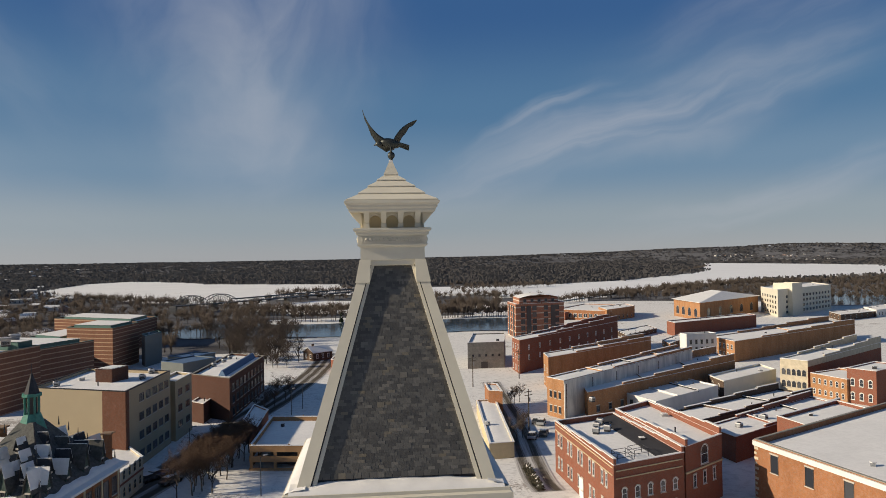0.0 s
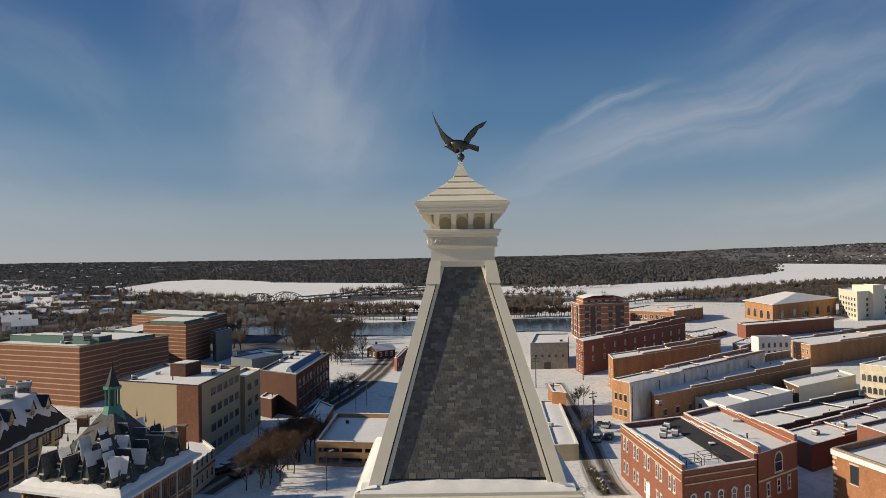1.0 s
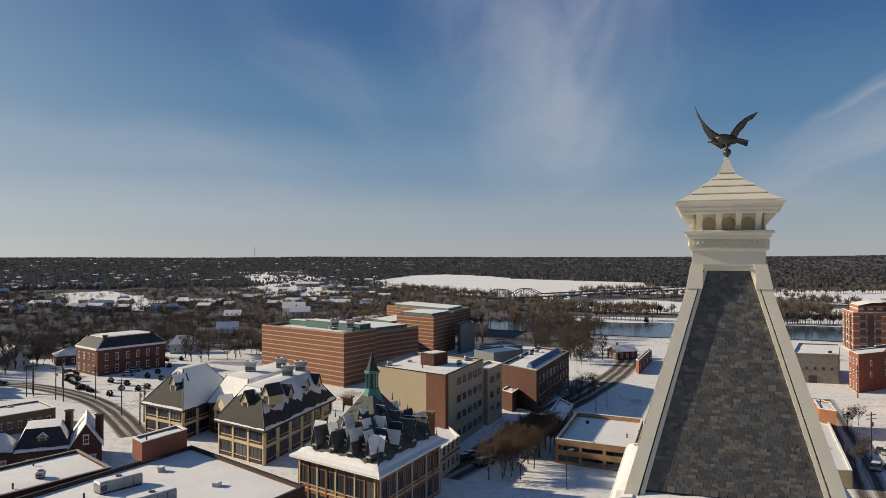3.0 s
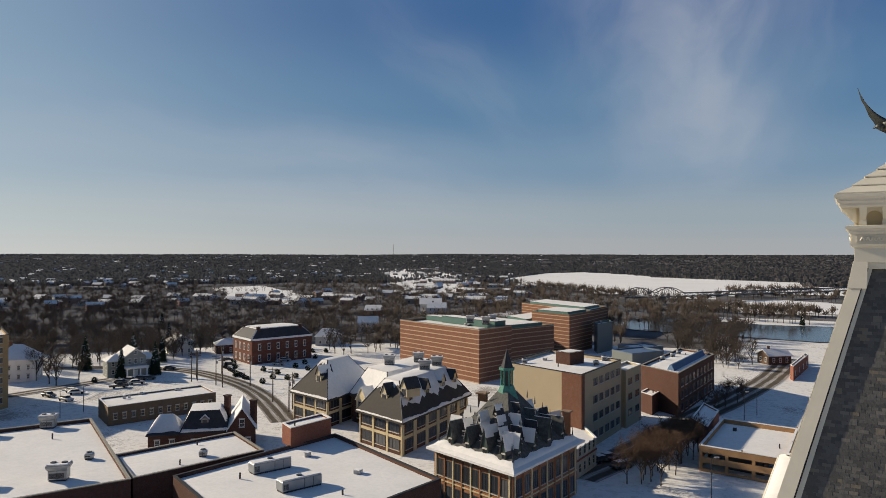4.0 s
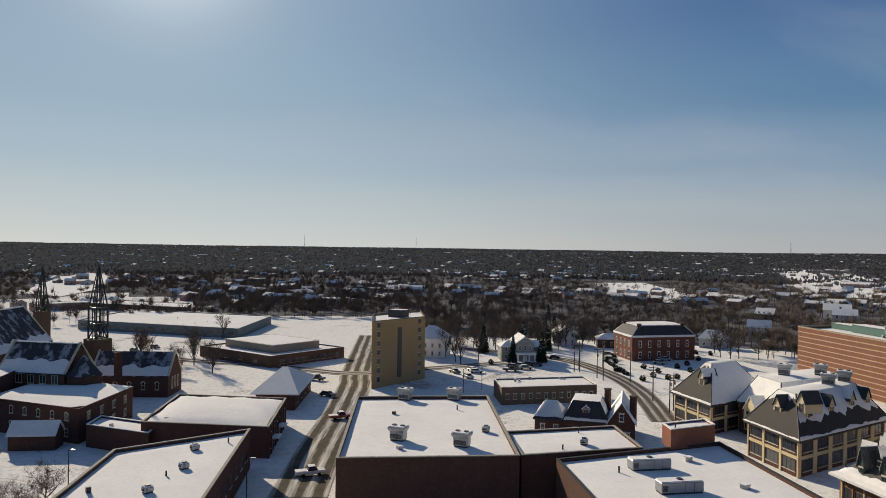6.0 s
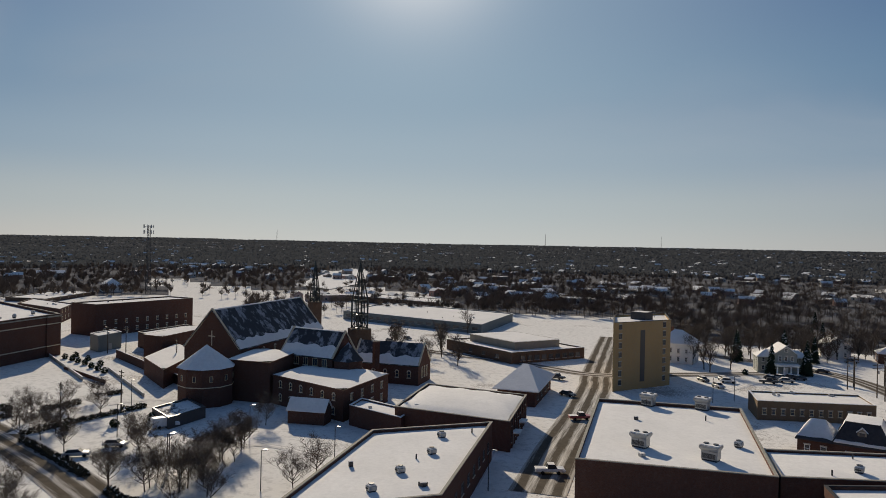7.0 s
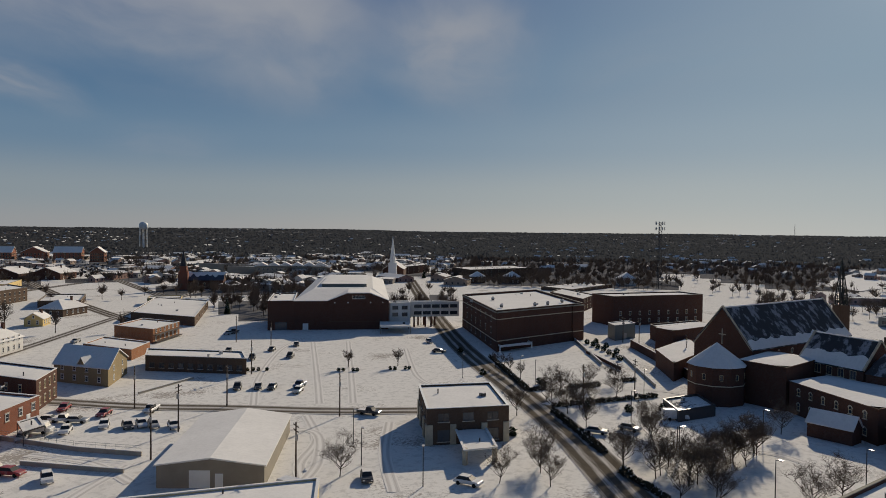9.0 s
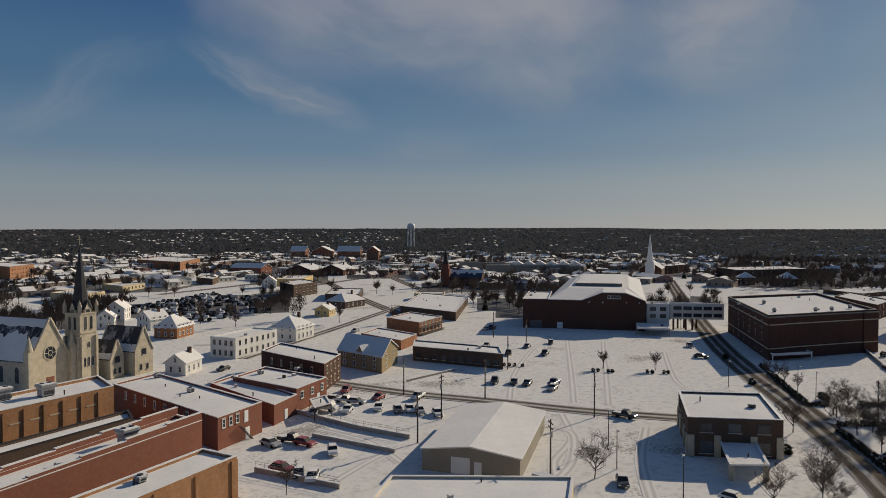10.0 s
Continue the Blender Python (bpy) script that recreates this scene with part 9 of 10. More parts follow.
# lines of trees on the river banks
for line, n in ((((148.8, 586.8), (412.6, 801.7)), 110), (((412.6, 801.7), (665.5, 874.9)), 70), (((79.5, 813.1), (226.7, 906.9)), 60), (((-114.9, 784.8), (-30.5, 857.8)), 50), (((-331.4, 803.4), (-168.3, 638.6)), 90), (((576.6, 1328.7), (903.5, 1911.3)), 30), (((-103.5, 529.9), (-18.8, 518.0)), 60), (((51.6, 529.2), (90.6, 536.6)), 40), (((40.0, 470.0), (106.0, 478.0)), 60), (((-120.0, 480.0), (-20.0, 466.0)), 40)):
    for k in range(n):
        s = (k + rng.random()) / n
        x, y = (line[0][i] + (line[1][i] - line[0][i]) * s for i in (0, 1))
        f = rng.uniform(0.985, 1.015)
        twiggy(x * f, y * f, 0, rng.uniform(7, 13), 34, rng.uniform(2.5, 4.5), 0.05)


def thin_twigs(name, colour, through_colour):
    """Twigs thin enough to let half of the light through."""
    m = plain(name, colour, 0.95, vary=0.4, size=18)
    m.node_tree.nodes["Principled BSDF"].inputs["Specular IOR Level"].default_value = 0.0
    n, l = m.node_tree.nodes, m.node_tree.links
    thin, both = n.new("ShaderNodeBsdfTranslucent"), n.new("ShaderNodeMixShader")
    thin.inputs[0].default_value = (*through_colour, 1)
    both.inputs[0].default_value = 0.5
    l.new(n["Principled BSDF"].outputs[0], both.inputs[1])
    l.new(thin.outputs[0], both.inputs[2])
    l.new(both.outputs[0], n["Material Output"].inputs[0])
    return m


# far twigs tinted greyer and bluer than the town's; the tint stands for haze
FARTWIG = thin_twigs("hazed_far_twigs", (0.132, 0.126, 0.127), (0.050, 0.054, 0.061))
TOWNTWIG = thin_twigs("town_twigs", (0.175, 0.145, 0.125), (0.18, 0.155, 0.14))
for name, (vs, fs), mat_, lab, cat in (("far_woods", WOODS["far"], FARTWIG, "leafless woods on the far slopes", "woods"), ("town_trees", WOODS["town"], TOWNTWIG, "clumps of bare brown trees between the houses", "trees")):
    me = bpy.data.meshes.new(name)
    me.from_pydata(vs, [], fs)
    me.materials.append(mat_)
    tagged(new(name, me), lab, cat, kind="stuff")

# ---- the far town, joined ----
HOUSEWALL, _nt, _b = nodes_of("far_house_wall", 0.8)
rp = _nt.nodes.new("ShaderNodeValToRGB")
e = rp.color_ramp.elements
e[0].position, e[0].color = 0.0, (0.62, 0.60, 0.56, 1)
e[1].position, e[1].color = 1.0, (0.20, 0.17, 0.15, 1)
for pos, c in ((0.35, (0.50, 0.47, 0.42, 1)), (0.5, (0.26, 0.10, 0.07, 1)), (0.75, (0.30, 0.20, 0.13, 1))):
    e.new(pos).color = c
_nt.links.new(_nt.nodes.new("ShaderNodeNewGeometry").outputs["Random Per Island"], rp.inputs[0])
_nt.links.new(mixed(_nt, 0.3, rp.outputs[0], mixed(_nt, noise_at(_nt, place_of(_nt), 0.7, 3), (0.05, 0.05, 0.05), (0.6, 0.6, 0.6))), _b.inputs["Base Color"])
wv, wf, rv, rf, gv, gf = [], [], [], [], [], []
rng = random.Random(33)


def far_house(x, y, w, d, rot, eave, top, z=0.0):
    q = rect(x, y, w, d, rot)
    o = rect(x, y, w + 0.9, d + 0.9, rot)
    b = len(wv)
    wv.extend([(*p.xy, z - 1) for p in q] + [(*p.xy, z + eave) for p in q])
    m0, m1 = (q[0] + q[3]) / 2, (q[1] + q[2]) / 2
    wf.extend([(b + k, b + (k + 1) % 4, b + 4 + (k + 1) % 4, b + 4 + k) for k in range(4)])
    if top > eave + 0.3:
        wv.extend([(*m0.xy, z + top - 0.2), (*m1.xy, z + top - 0.2)])
        wf.extend([(b + 4, b + 7, b + 8), (b + 5, b + 6, b + 9)])
    c = len(rv)
    n0, n1 = (o[0] + o[3]) / 2, (o[1] + o[2]) / 2
    rv.extend([(*p.xy, z + eave - 0.1) for p in o] + [(*n0.xy, z + max(top, eave + 0.25)), (*n1.xy, z + max(top, eave + 0.25))])
    rf.extend([(c, c + 1, c + 5, c + 4), (c + 2, c + 3, c + 4, c + 5)])
    # dark windows on each side, a little proud of the wall
    for k in range(4):
        p, s = q[k], q[(k + 1) % 4]
        L = (s - p).length
        n = Vector((s.y - p.y, p.x - s.x, 0)).normalized() * 0.06
        for j in range(max(1, int(L / 4))):
            f = (j + 0.5) / max(1, int(L / 4))
            cpos = p.lerp(s, f) + n
            uu = (s - p).normalized() * 0.6
            for zz in ([1.0] if eave < 4.5 else [1.0, 3.8]):
                g = len(gv)
                gv.extend([(*(cpos - uu).xy, z + zz), (*(cpos + uu).xy, z + zz), (*(cpos + uu).xy, z + zz + 1.4), (*(cpos - uu).xy, z + zz + 1.4)])
                gf.append((g, g + 1, g + 2, g + 3))


placed = 0
while placed < 2000:
    az = rng.uniform(-34, 172)
    e = 0.55 + 6.5 * rng.random() ** 1.9
    r = EYE / math.tan(radians(e))
    x, y = -r * math.sin(radians(az)), r * math.cos(radians(az))
    lim = 9999 if az < 22 else 380 if az < 60 else 470 if az < 95 else 560 if az < 112 else 540 if az < 128 else 480
    if az < -8 and r > 1500:
        lim = 9999 if az > -26 else 3600
    if r < lim or any(inside((x, y), poly) for poly in OPEN[:4] + LOTS + TOWNLOTS) or any(abs(p.x - x) < 26 and abs(p.y - y) < 26 for p in TAKEN) or (22 < az < 118 and (rng.random() < (0.78 if r < 1000 else 0.3) or noise.noise(Vector((x, y, 3)) * 0.004) < -0.05)):
        continue
    if az > 112 and r < 900 and rng.random() < 0.62:
        continue
    suburb = 143 < az < 164 and 2000 < r < 3400
    if az > 22 and r > 1150 and not suburb and rng.random() < (0.86 if az > 112 else 0.45):
        continue
    big = rng.random() < (0.48 if az > 112 and r < 1200 else 0.14 if az > 100 else 0.05)
    w, d = (rng.uniform(16, 36), rng.uniform(11, 18)) if big else (rng.uniform(7, 12), rng.uniform(6, 8.5))
    eave = rng.uniform(3.2, 5) if big else rng.uniform(2.6, 4.6)
    top = eave if big and rng.random() < 0.7 else eave + rng.uniform(1.4, 2.6)
    far_house(x, y, w, d, rng.choice((20, 20, 65, 110)) + rng.uniform(-6, 6), eave, top, land(x, y))
    placed += 1
for name, vs, fs, mat_, lab in (("far_house_walls", wv, wf, HOUSEWALL, "walls of the houses of the far town"), ("far_house_roofs", rv, rf, SNOW, "snowy roofs of the far town"), ("far_house_windows", gv, gf, GLASS, "dark windows of the far town")):
    me = bpy.data.meshes.new(name)
    me.from_pydata(vs, [], fs)
    me.materials.append(mat_)
    tagged(new(name, me), lab, "houses", kind="stuff")

# ---- cars ----
def paint(name, c):
    m, nt, b = nodes_of(name, 0.3)
    p = place_of(nt)
    nt.links.new(mixed(nt, remap(nt, noise_at(nt, p, 1.3, 4), 0.4, 0.8, 0, 0.5), c, (0.35, 0.34, 0.33)), b.inputs["Base Color"])
    return m


CARGLASS = plain("car_glass", (0.03, 0.033, 0.038), 0.45, vary=0.2)
CARGLASS.node_tree.nodes["Principled BSDF"].inputs["Specular IOR Level"].default_value = 0.25
PAINTS = {"black": paint("black_paint", (0.02, 0.02, 0.022)), "red": paint("red_paint", (0.32, 0.03, 0.03)), "white": paint("white_car_paint", (0.7, 0.7, 0.7)),
          "silver": paint("silver_paint", (0.35, 0.36, 0.37)), "blue": paint("blue_paint", (0.04, 0.07, 0.16))}


def car_proto(colour, kind):
    L, W, Hh = (4.6, 1.8, 1.45) if kind == "car" else (5.3, 1.9, 1.75) if kind == "pickup" else (5.6, 2.0, 2.3)
    t = thing({"car": "car", "pickup": "pickup_truck", "van": "van"}[kind], (0, 0, 0), f"parked {colour} {kind} dusted with snow", kind, "parked cars")
    bm = bmesh.new()
    prof = {"car": [(-2.3, .35), (-2.3, .72), (-2.1, .86), (-1.55, .93), (1.0, .95), (2.1, .82), (2.3, .62), (2.3, .35)],
            "pickup": [(-2.65, .45), (-2.65, 1.02), (-.5, 1.02), (1.1, 1.06), (2.4, 1.0), (2.65, .8), (2.65, .45)],
            "van": [(-2.8, .4), (-2.8, 2.1), (-2.6, 2.3), (1.5, 2.3), (1.9, 1.3), (2.7, 1.1), (2.8, .7), (2.8, .4)]}[kind]
    solid(bm, [(x, -W / 2, z) for x, z in prof], [(x, W / 2, z) for x, z in prof])
    tidy(bm)
    bmesh.ops.bevel(bm, geom=list(bm.edges), offset=0.06, segments=1, affect="EDGES")
    part("body", bm, PAINTS[colour], t)
    bm = bmesh.new()
    lo, hi, z0, z1 = {"car": ((-1.9, 1.05), (-1.35, 0.35), .92, 1.42), "pickup": ((-.55, 1.25), (-.4, .75), 1.02, 1.7), "van": ((1.0, 2.05), (1.2, 1.5), 1.35, 2.2)}[kind]
    solid(bm, [(lo[0], -W * .47, z0), (lo[1], -W * .47, z0), (lo[1], W * .47, z0), (lo[0], W * .47, z0)], [(hi[0], -W * .38, z1), (hi[1], -W * .38, z1), (hi[1], W * .38, z1), (hi[0], W * .38, z1)])
    part("cabin_glass", tidy(bm), CARGLASS, t)
    bm = bmesh.new()
    box(bm, (hi[0] - .02, -W * .38, z1 - .02), (hi[1] + .02, W * .38, z1 + .07))
    part("roof", bm, SNOW if rng.random() < .5 else PAINTS[colour], t)
    if kind == "pickup":
        bm = bmesh.new()
        box(bm, (-2.5, -W * .4, 1.0), (-.7, W * .4, 1.06))
        part("bed_snow", bm, SNOW, t)
    for sx in (-1.4, 1.4):
        for sy in (-1, 1):
            bm = bmesh.new()
            tube(bm, (sx, sy * (W / 2 - .18), .33), (sx, sy * (W / 2 + .02), .33), .33, n=12, caps=True)
            part("wheel", bm, RUBBER, t)
    for sy in (-1, 1):
        bm = bmesh.new()
        xe = prof[-2][0]
        box(bm, (xe - .08, sy * .62 - .17, .58), (xe + .03, sy * .62 + .17, .72))
        part("headlight", bm, LAMPGLASS, t)
    return t


CARS = {}


def car(xy, rot, colour="black", kind="car"):
    m = pose(xy[0], xy[1], 0.03, 0, 0, rot)
    if (colour, kind) in CARS:
        return copy_thing(CARS[colour, kind], m)
    CARS[colour, kind] = car_proto(colour, kind)
    CARS[colour, kind].matrix_basis = m


LOT_CARS = (
    ((-178.4, -163.1), 30, "black", "car"), ((-190.6, -163.1), 40, "black", "car"), ((-172.2, -149.7), 30, "black", "pickup"),
    ((-135.6, -123.7), 30, "black", "car"), ((-140.8, -119.2), 20, "blue", "pickup"), ((-136.1, -115.7), 25, "silver", "car"), ((-127.6, -88.4), 100, "black", "pickup"),
    ((-93.8, -65.3), 40, "black", "car"), ((-107.4, -95.9), 60, "black", "car"), ((-103.6, -94.4), 60, "silver", "car"), ((-97.5, -136.2), 30, "red", "car"),
    ((-91.9, -128.4), 50, "white", "car"), ((-91.1, -136.0), 120, "silver", "car"), ((-89.8, -138.8), 120, "white", "pickup"), ((-85.5, -131.1), 45, "white", "car"),
)
YARD_CARS = (
    ((-88.5, -141.1), 120, "black", "car"), ((-93.9, -123.9), 60, "black", "car"), ((-96.1, -122.5), 60, "white", "car"), ((-97.0, -120.1), 60, "silver", "car"),
    ((-98.6, -116.0), 60, "white", "car"), ((-104.9, -130.5), 30, "white", "pickup"), ((-82.6, -135.3), 120, "white", "van"), ((-78.4, -133.5), 50, "silver", "car"),
    ((-65.3, -119.3), 120, "black", "pickup"), ((-66.2, -115.8), 110, "red", "car"), ((-67.6, -108.4), 60, "white", "car"), ((-61.2, -119.6), 100, "silver", "car"),
    ((-57.1, -101.9), 60, "black", "car"), ((-58.0, -99.0), 50, "white", "car"), ((-56.2, -105.8), 110, "red", "car"), ((-95.9, -147.7), 40, "red", "car"),
)
CHURCH_CARS = (
    ((-205.7, 70.9), 40, "black", "car"), ((-202.7, 73.2), 45, "black", "pickup"), ((-179.8, 68.2), 30, "black", "car"), ((-155.1, 61.9), 85, "red", "pickup"),
    ((-144.7, -35.9), 80, "silver", "car"), ((-139.0, -41.1), 95, "silver", "car"), ((-158.2, -29.5), 115, "white", "van"), ((-221.4, -127.7), 40, "blue", "car"),
    ((-195.9, 117.3), 0, "black", "car"), ((-195.6, 124.0), 0, "silver", "car"), ((-195.9, 140.3), 20, "black", "car"), ((-196.7, 148.0), 20, "black", "car"), ((-196.7, 144.1), 20, "silver", "car"),
    ((-186.4, 116.4), 0, "silver", "car"), ((-38.2, 132.6), 60, "black", "car"), ((-42.6, 134.4), 60, "black", "car"), ((-41.9, 136.8), 60, "blue", "car"),
)
STREET_CARS = (
    ((-191.0, 135.7), 60, "black", "pickup"), ((-191.9, 142.5), 62, "silver", "car"), ((-206.0, 165.7), 70, "black", "car"), ((-180.3, 192.9), 20, "silver", "car"), ((-193.0, 123.6), 60, "white", "car"),
    ((-203.7, 190.4), 50, "black", "car"), ((-222.9, 191.4), 50, "silver", "car"), ((-195.2, 149.1), 60, "black", "car"),
    ((37.6, 166.4), 70, "silver", "car"), ((35.8, 156.1), 70, "black", "car"), ((32.9, 154.1), 70, "silver", "car"), ((36.8, 167.8), 70, "black", "car"),
    ((-284.2, 32.1), 20, "black", "car"), ((-290.8, 40.2), 20, "black", "car"), ((-185.1, 201.0), 30, "silver", "car"), ((-194.4, 182.6), 30, "black", "car"),
    ((-84.0, -193.0), 30, "black", "car"), ((-154.7, -232.0), 30, "silver", "car"), ((-82.9, -70.9), 90, "white", "van"), ((-100.2, -50.2), 90, "white", "car"),
    ((-163.5, -157.5), 40, "black", "pickup"), ((-169.4, -173.6), 40, "black", "car"), ((-131.0, -131.0), 40, "black", "pickup"), ((-134.0, -126.9), 40, "black", "car"), ((-205.2, -114.4), 100, "black", "car"), ((-200.8, -202.9), 20, "black", "pickup"), ((-197.2, -202.3), 20, "silver", "car"), ((-119.1, 42.1), 80, "white", "pickup"),
)
for xy, rot, colour, kind in LOT_CARS + YARD_CARS + CHURCH_CARS + STREET_CARS:
    car(xy, rot, colour, kind)

# the crowded far car lots, joined
vs, fs, mi = [], [], []
rng = random.Random(5)
for poly, n in zip(LOTS, (330, 260, 60)):
    xs, ys = [p[0] for p in poly], [p[1] for p in poly]
    got = 0
    for _ in range(20000):
        if got >= n:
            break
        gx = min(xs) + rng.random() * (max(xs) - min(xs))
        gy = min(ys) + rng.random() * (max(ys) - min(ys))
        k = math.floor((gx * 0.5 + gy * 0.86) / 9.0)
        off = k * 9.0 + 2 - (gx * 0.5 + gy * 0.86)
        x, y = gx + off * 0.5, gy + off * 0.86
        if not inside((x, y), poly):
            continue
        b = len(vs)
        mm = pose(x, y, 0, 0, 0, 60 + rng.uniform(-4, 4))
        for z, l, w in ((0.3, 2.2, 0.9), (0.9, 2.2, 0.9), (0.95, 1.6, 0.85), (1.45, 0.9, 0.7)):
            for sx, sy in ((-1, -1), (1, -1), (1, 1), (-1, 1)):
                vs.append(tuple(mm @ Vector((sx * l, sy * w, z))))
        for lv in range(3):
            for j in range(4):
                fs.append((b + lv * 4 + j, b + lv * 4 + (j + 1) % 4, b + lv * 4 + 4 + (j + 1) % 4, b + lv * 4 + 4 + j))
        fs.append((b + 12, b + 13, b + 14, b + 15))
        got += 1
me = bpy.data.meshes.new("far_cars")
me.from_pydata(vs, [], fs)
FARCAR, _nt, _b = nodes_of("far_car_paint", 0.6)
_nt.links.new(mixed(_nt, remap(_nt, _nt.nodes.new("ShaderNodeNewGeometry").outputs["Random Per Island"], 0.55, 0.9), (0.02, 0.02, 0.023), (0.5, 0.5, 0.51)), _b.inputs["Base Color"])
me.materials.append(FARCAR)
tagged(new("far_cars", me), "rows of parked cars on the far lots", "cars", kind="stuff")

# ---- low walls and a railing on the lots ----
def low_wall(pts, h=0.7, label="low concrete wall with a snow cap", railing=False, material=None):
    pts = [v2(p) for p in pts]
    t = thing("low_wall", pts[0], label, "wall", "low walls")
    for p, r in zip(pts, pts[1:]):
        L, m = (r - p).length, Matrix.Translation(p) @ Matrix.Rotation(math.atan2(r.y - p.y, r.x - p.x), 4, "Z")
        bm = bmesh.new()
        box(bm, (-0.12, -0.14, -0.05), (L + 0.12, 0.14, h), m)
        part("wall", bm, material or CONCRETE, t)
        bm = bmesh.new()
        box(bm, (-0.14, -0.2, h), (L + 0.14, 0.2, h + 0.1), m)
        part("snow_cap", bm, SNOW, t)
        if railing:
            for z in (h + 0.6, h + 1.0):
                bm = bmesh.new()
                tube(bm, m @ Vector((0, 0, z)), m @ Vector((L, 0, z)), 0.03, n=5)
                part("rail", bm, STEEL, t)
            for k in range(int(L / 2) + 1):
                bm = bmesh.new()
                tube(bm, m @ Vector((2 * k, 0, h)), m @ Vector((2 * k, 0, h + 1.05)), 0.03, n=5)
                part("rail_post", bm, STEEL, t)


low_wall(((-76.3, -137.0), (-79.4, -118.7), (-83.4, -106.4)), 0.8, "low concrete wall with steel railing and snow", True)
low_wall(((-70.0, -119.5), (-76.1, -101.4)))
low_wall(((-52.7, -108.4), (-59.0, -92.8)), 0.8, "low concrete wall with steel railing and snow", True)
low_wall(((-114.5, -147.0), (-133.8, -150.0)), 0.5)
low_wall(((-256.9, -85.6), (-212.1, -61.6)), 1.0)
low_wall(((-265.4, -52.9), (-220.6, -33.6)), 1.2, "brick edged retaining wall with snow on top")
low_wall(((-228.4, -59.2), (-189.1, -40.5)), 0.9)
low_wall(((-251.8, -62.7), (-222.2, -45.4), (-200.8, -32.9)), 2.6, "dark brick retaining wall with snow on top", False, DEEP)
low_wall(((-230.3, -72.0), (-207.1, -54.4)), 1.0, "dark brick garden wall with snow on top", False, DEEP)
t, q = block("grey_shed", "pale blue grey service shed beside the school", (-270.2, -76.2), (-263.0, -71.5), (-274.6, -66.8), 5.8, GREYWALL, 0.2)
door(t, q, 1, 0.5, 1.4, 2.2, STEEL)
t, q = block("porch_canopy", "flat entrance canopy beside the parked cars", (-79.4, -136.8), (-76.2, -129.4), (-80.9, -130.4), 2.8, TRIMDARK, 0.15, z0=2.4)
for p in q:
    bm = bmesh.new()
    tube(bm, (p.x, p.y, 0), (p.x, p.y, 2.5), 0.09, n=6)
    part("post", bm, DARKMETAL, t)

# ---- poles, lamps, hedges, roof units ----
def pole_proto():
    t = thing("utility_pole", (0, 0, 0), "dark wooden utility pole with a crossarm", "pole", "utility poles")
    bm = bmesh.new()
    tube(bm, (0, 0, -0.2), (0, 0, 9.5), 0.17, 0.11, 8, True)
    part("post", bm, WOODPOLE, t)
    for z in (8.9, 8.1):
        bm = bmesh.new()
        box(bm, (-1.2, -0.06, z - 0.07), (1.2, 0.06, z + 0.07))
        part("crossarm", bm, WOODPOLE, t)
    for x in (-1.1, -0.5, 0.5, 1.1):
        bm = bmesh.new()
        tube(bm, (x, 0, 8.96), (x, 0, 9.15), 0.05, n=6, caps=True)
        part("insulator", bm, STEEL, t)
    bm = bmesh.new()
    tube(bm, (0.3, 0, 6.6), (0.3, 0, 7.5), 0.24, n=8, caps=True)
    part("transformer", bm, STEEL, t)
    return t


def lamp_proto():
    t = thing("street_lamp", (0, 0, 0), "dark steel street lamp with a flat head", "lamp", "street lamps")
    bm = bmesh.new()
    tube(bm, (0, 0, 0), (0, 0, 6.6), 0.09, 0.06, 8)
    part("post", bm, DARKMETAL, t)
    bm = bmesh.new()
    tube(bm, (0, 0, 6.5), (0.9, 0, 6.75), 0.045, n=6)
    part("arm", bm, DARKMETAL, t)
    bm = bmesh.new()
    box(bm, (0.6, -0.2, 6.68), (1.4, 0.2, 6.84))
    part("head", bm, STEEL, t)
    return t


POLE, LAMP = pole_proto(), lamp_proto()
for proto, spots in ((POLE, ((-104.7, -135.8), (-180.8, 154.0), (-169.3, 153.5), (-136.7, 143.7), (-124.9, 137.1), (-83.0, -103.3), (-97.3, -113.1), (-146.5, -141.3), (-116.7, -119.9), (-123.1, -93.0), (-87.7, -74.8), (-179.4, -164.4), (-185.4, -186.3), (-260.5, -67.8), (-260.5, -61.9), (-161.0, -50.9), (-174.6, -42.3), (-226.4, -39.4), (-126.2, 139.9), (-159.2, 157.7), (-183.4, 168.8), (-184.0, 158.8), (-180.1, 155.7), (-165.1, 152.2), (33.5, 161.0), (27.9, 217.4), (44.8, 230.0))),
                    (LAMP, ((-129.6, 5.0), (-148.4, -11.4), (-116.5, -7.1), (-127.7, -23.4), (-108.5, -78.7), (-95.9, -56.0), (-99.2, -70.2), (-172.6, -88.7), (-178.6, -74.1), (-175.4, -68.6), (-177.4, -40.7), (-20.7, 123.4), (-38.7, 147.2), (-23.4, 186.5), (-21.3, 193.4), (-169.4, 110.4), (-168.2, 103.5), (-111.9, 29.1), (-151.7, -37.4), (-128.5, -23.2)))):
    for k, (x, y) in enumerate(spots):
        m = pose(x, y, 0, 0, 0, rng.uniform(20, 60))
        if k == 0:
            proto.matrix_basis = m
        else:
            copy_thing(proto, m)


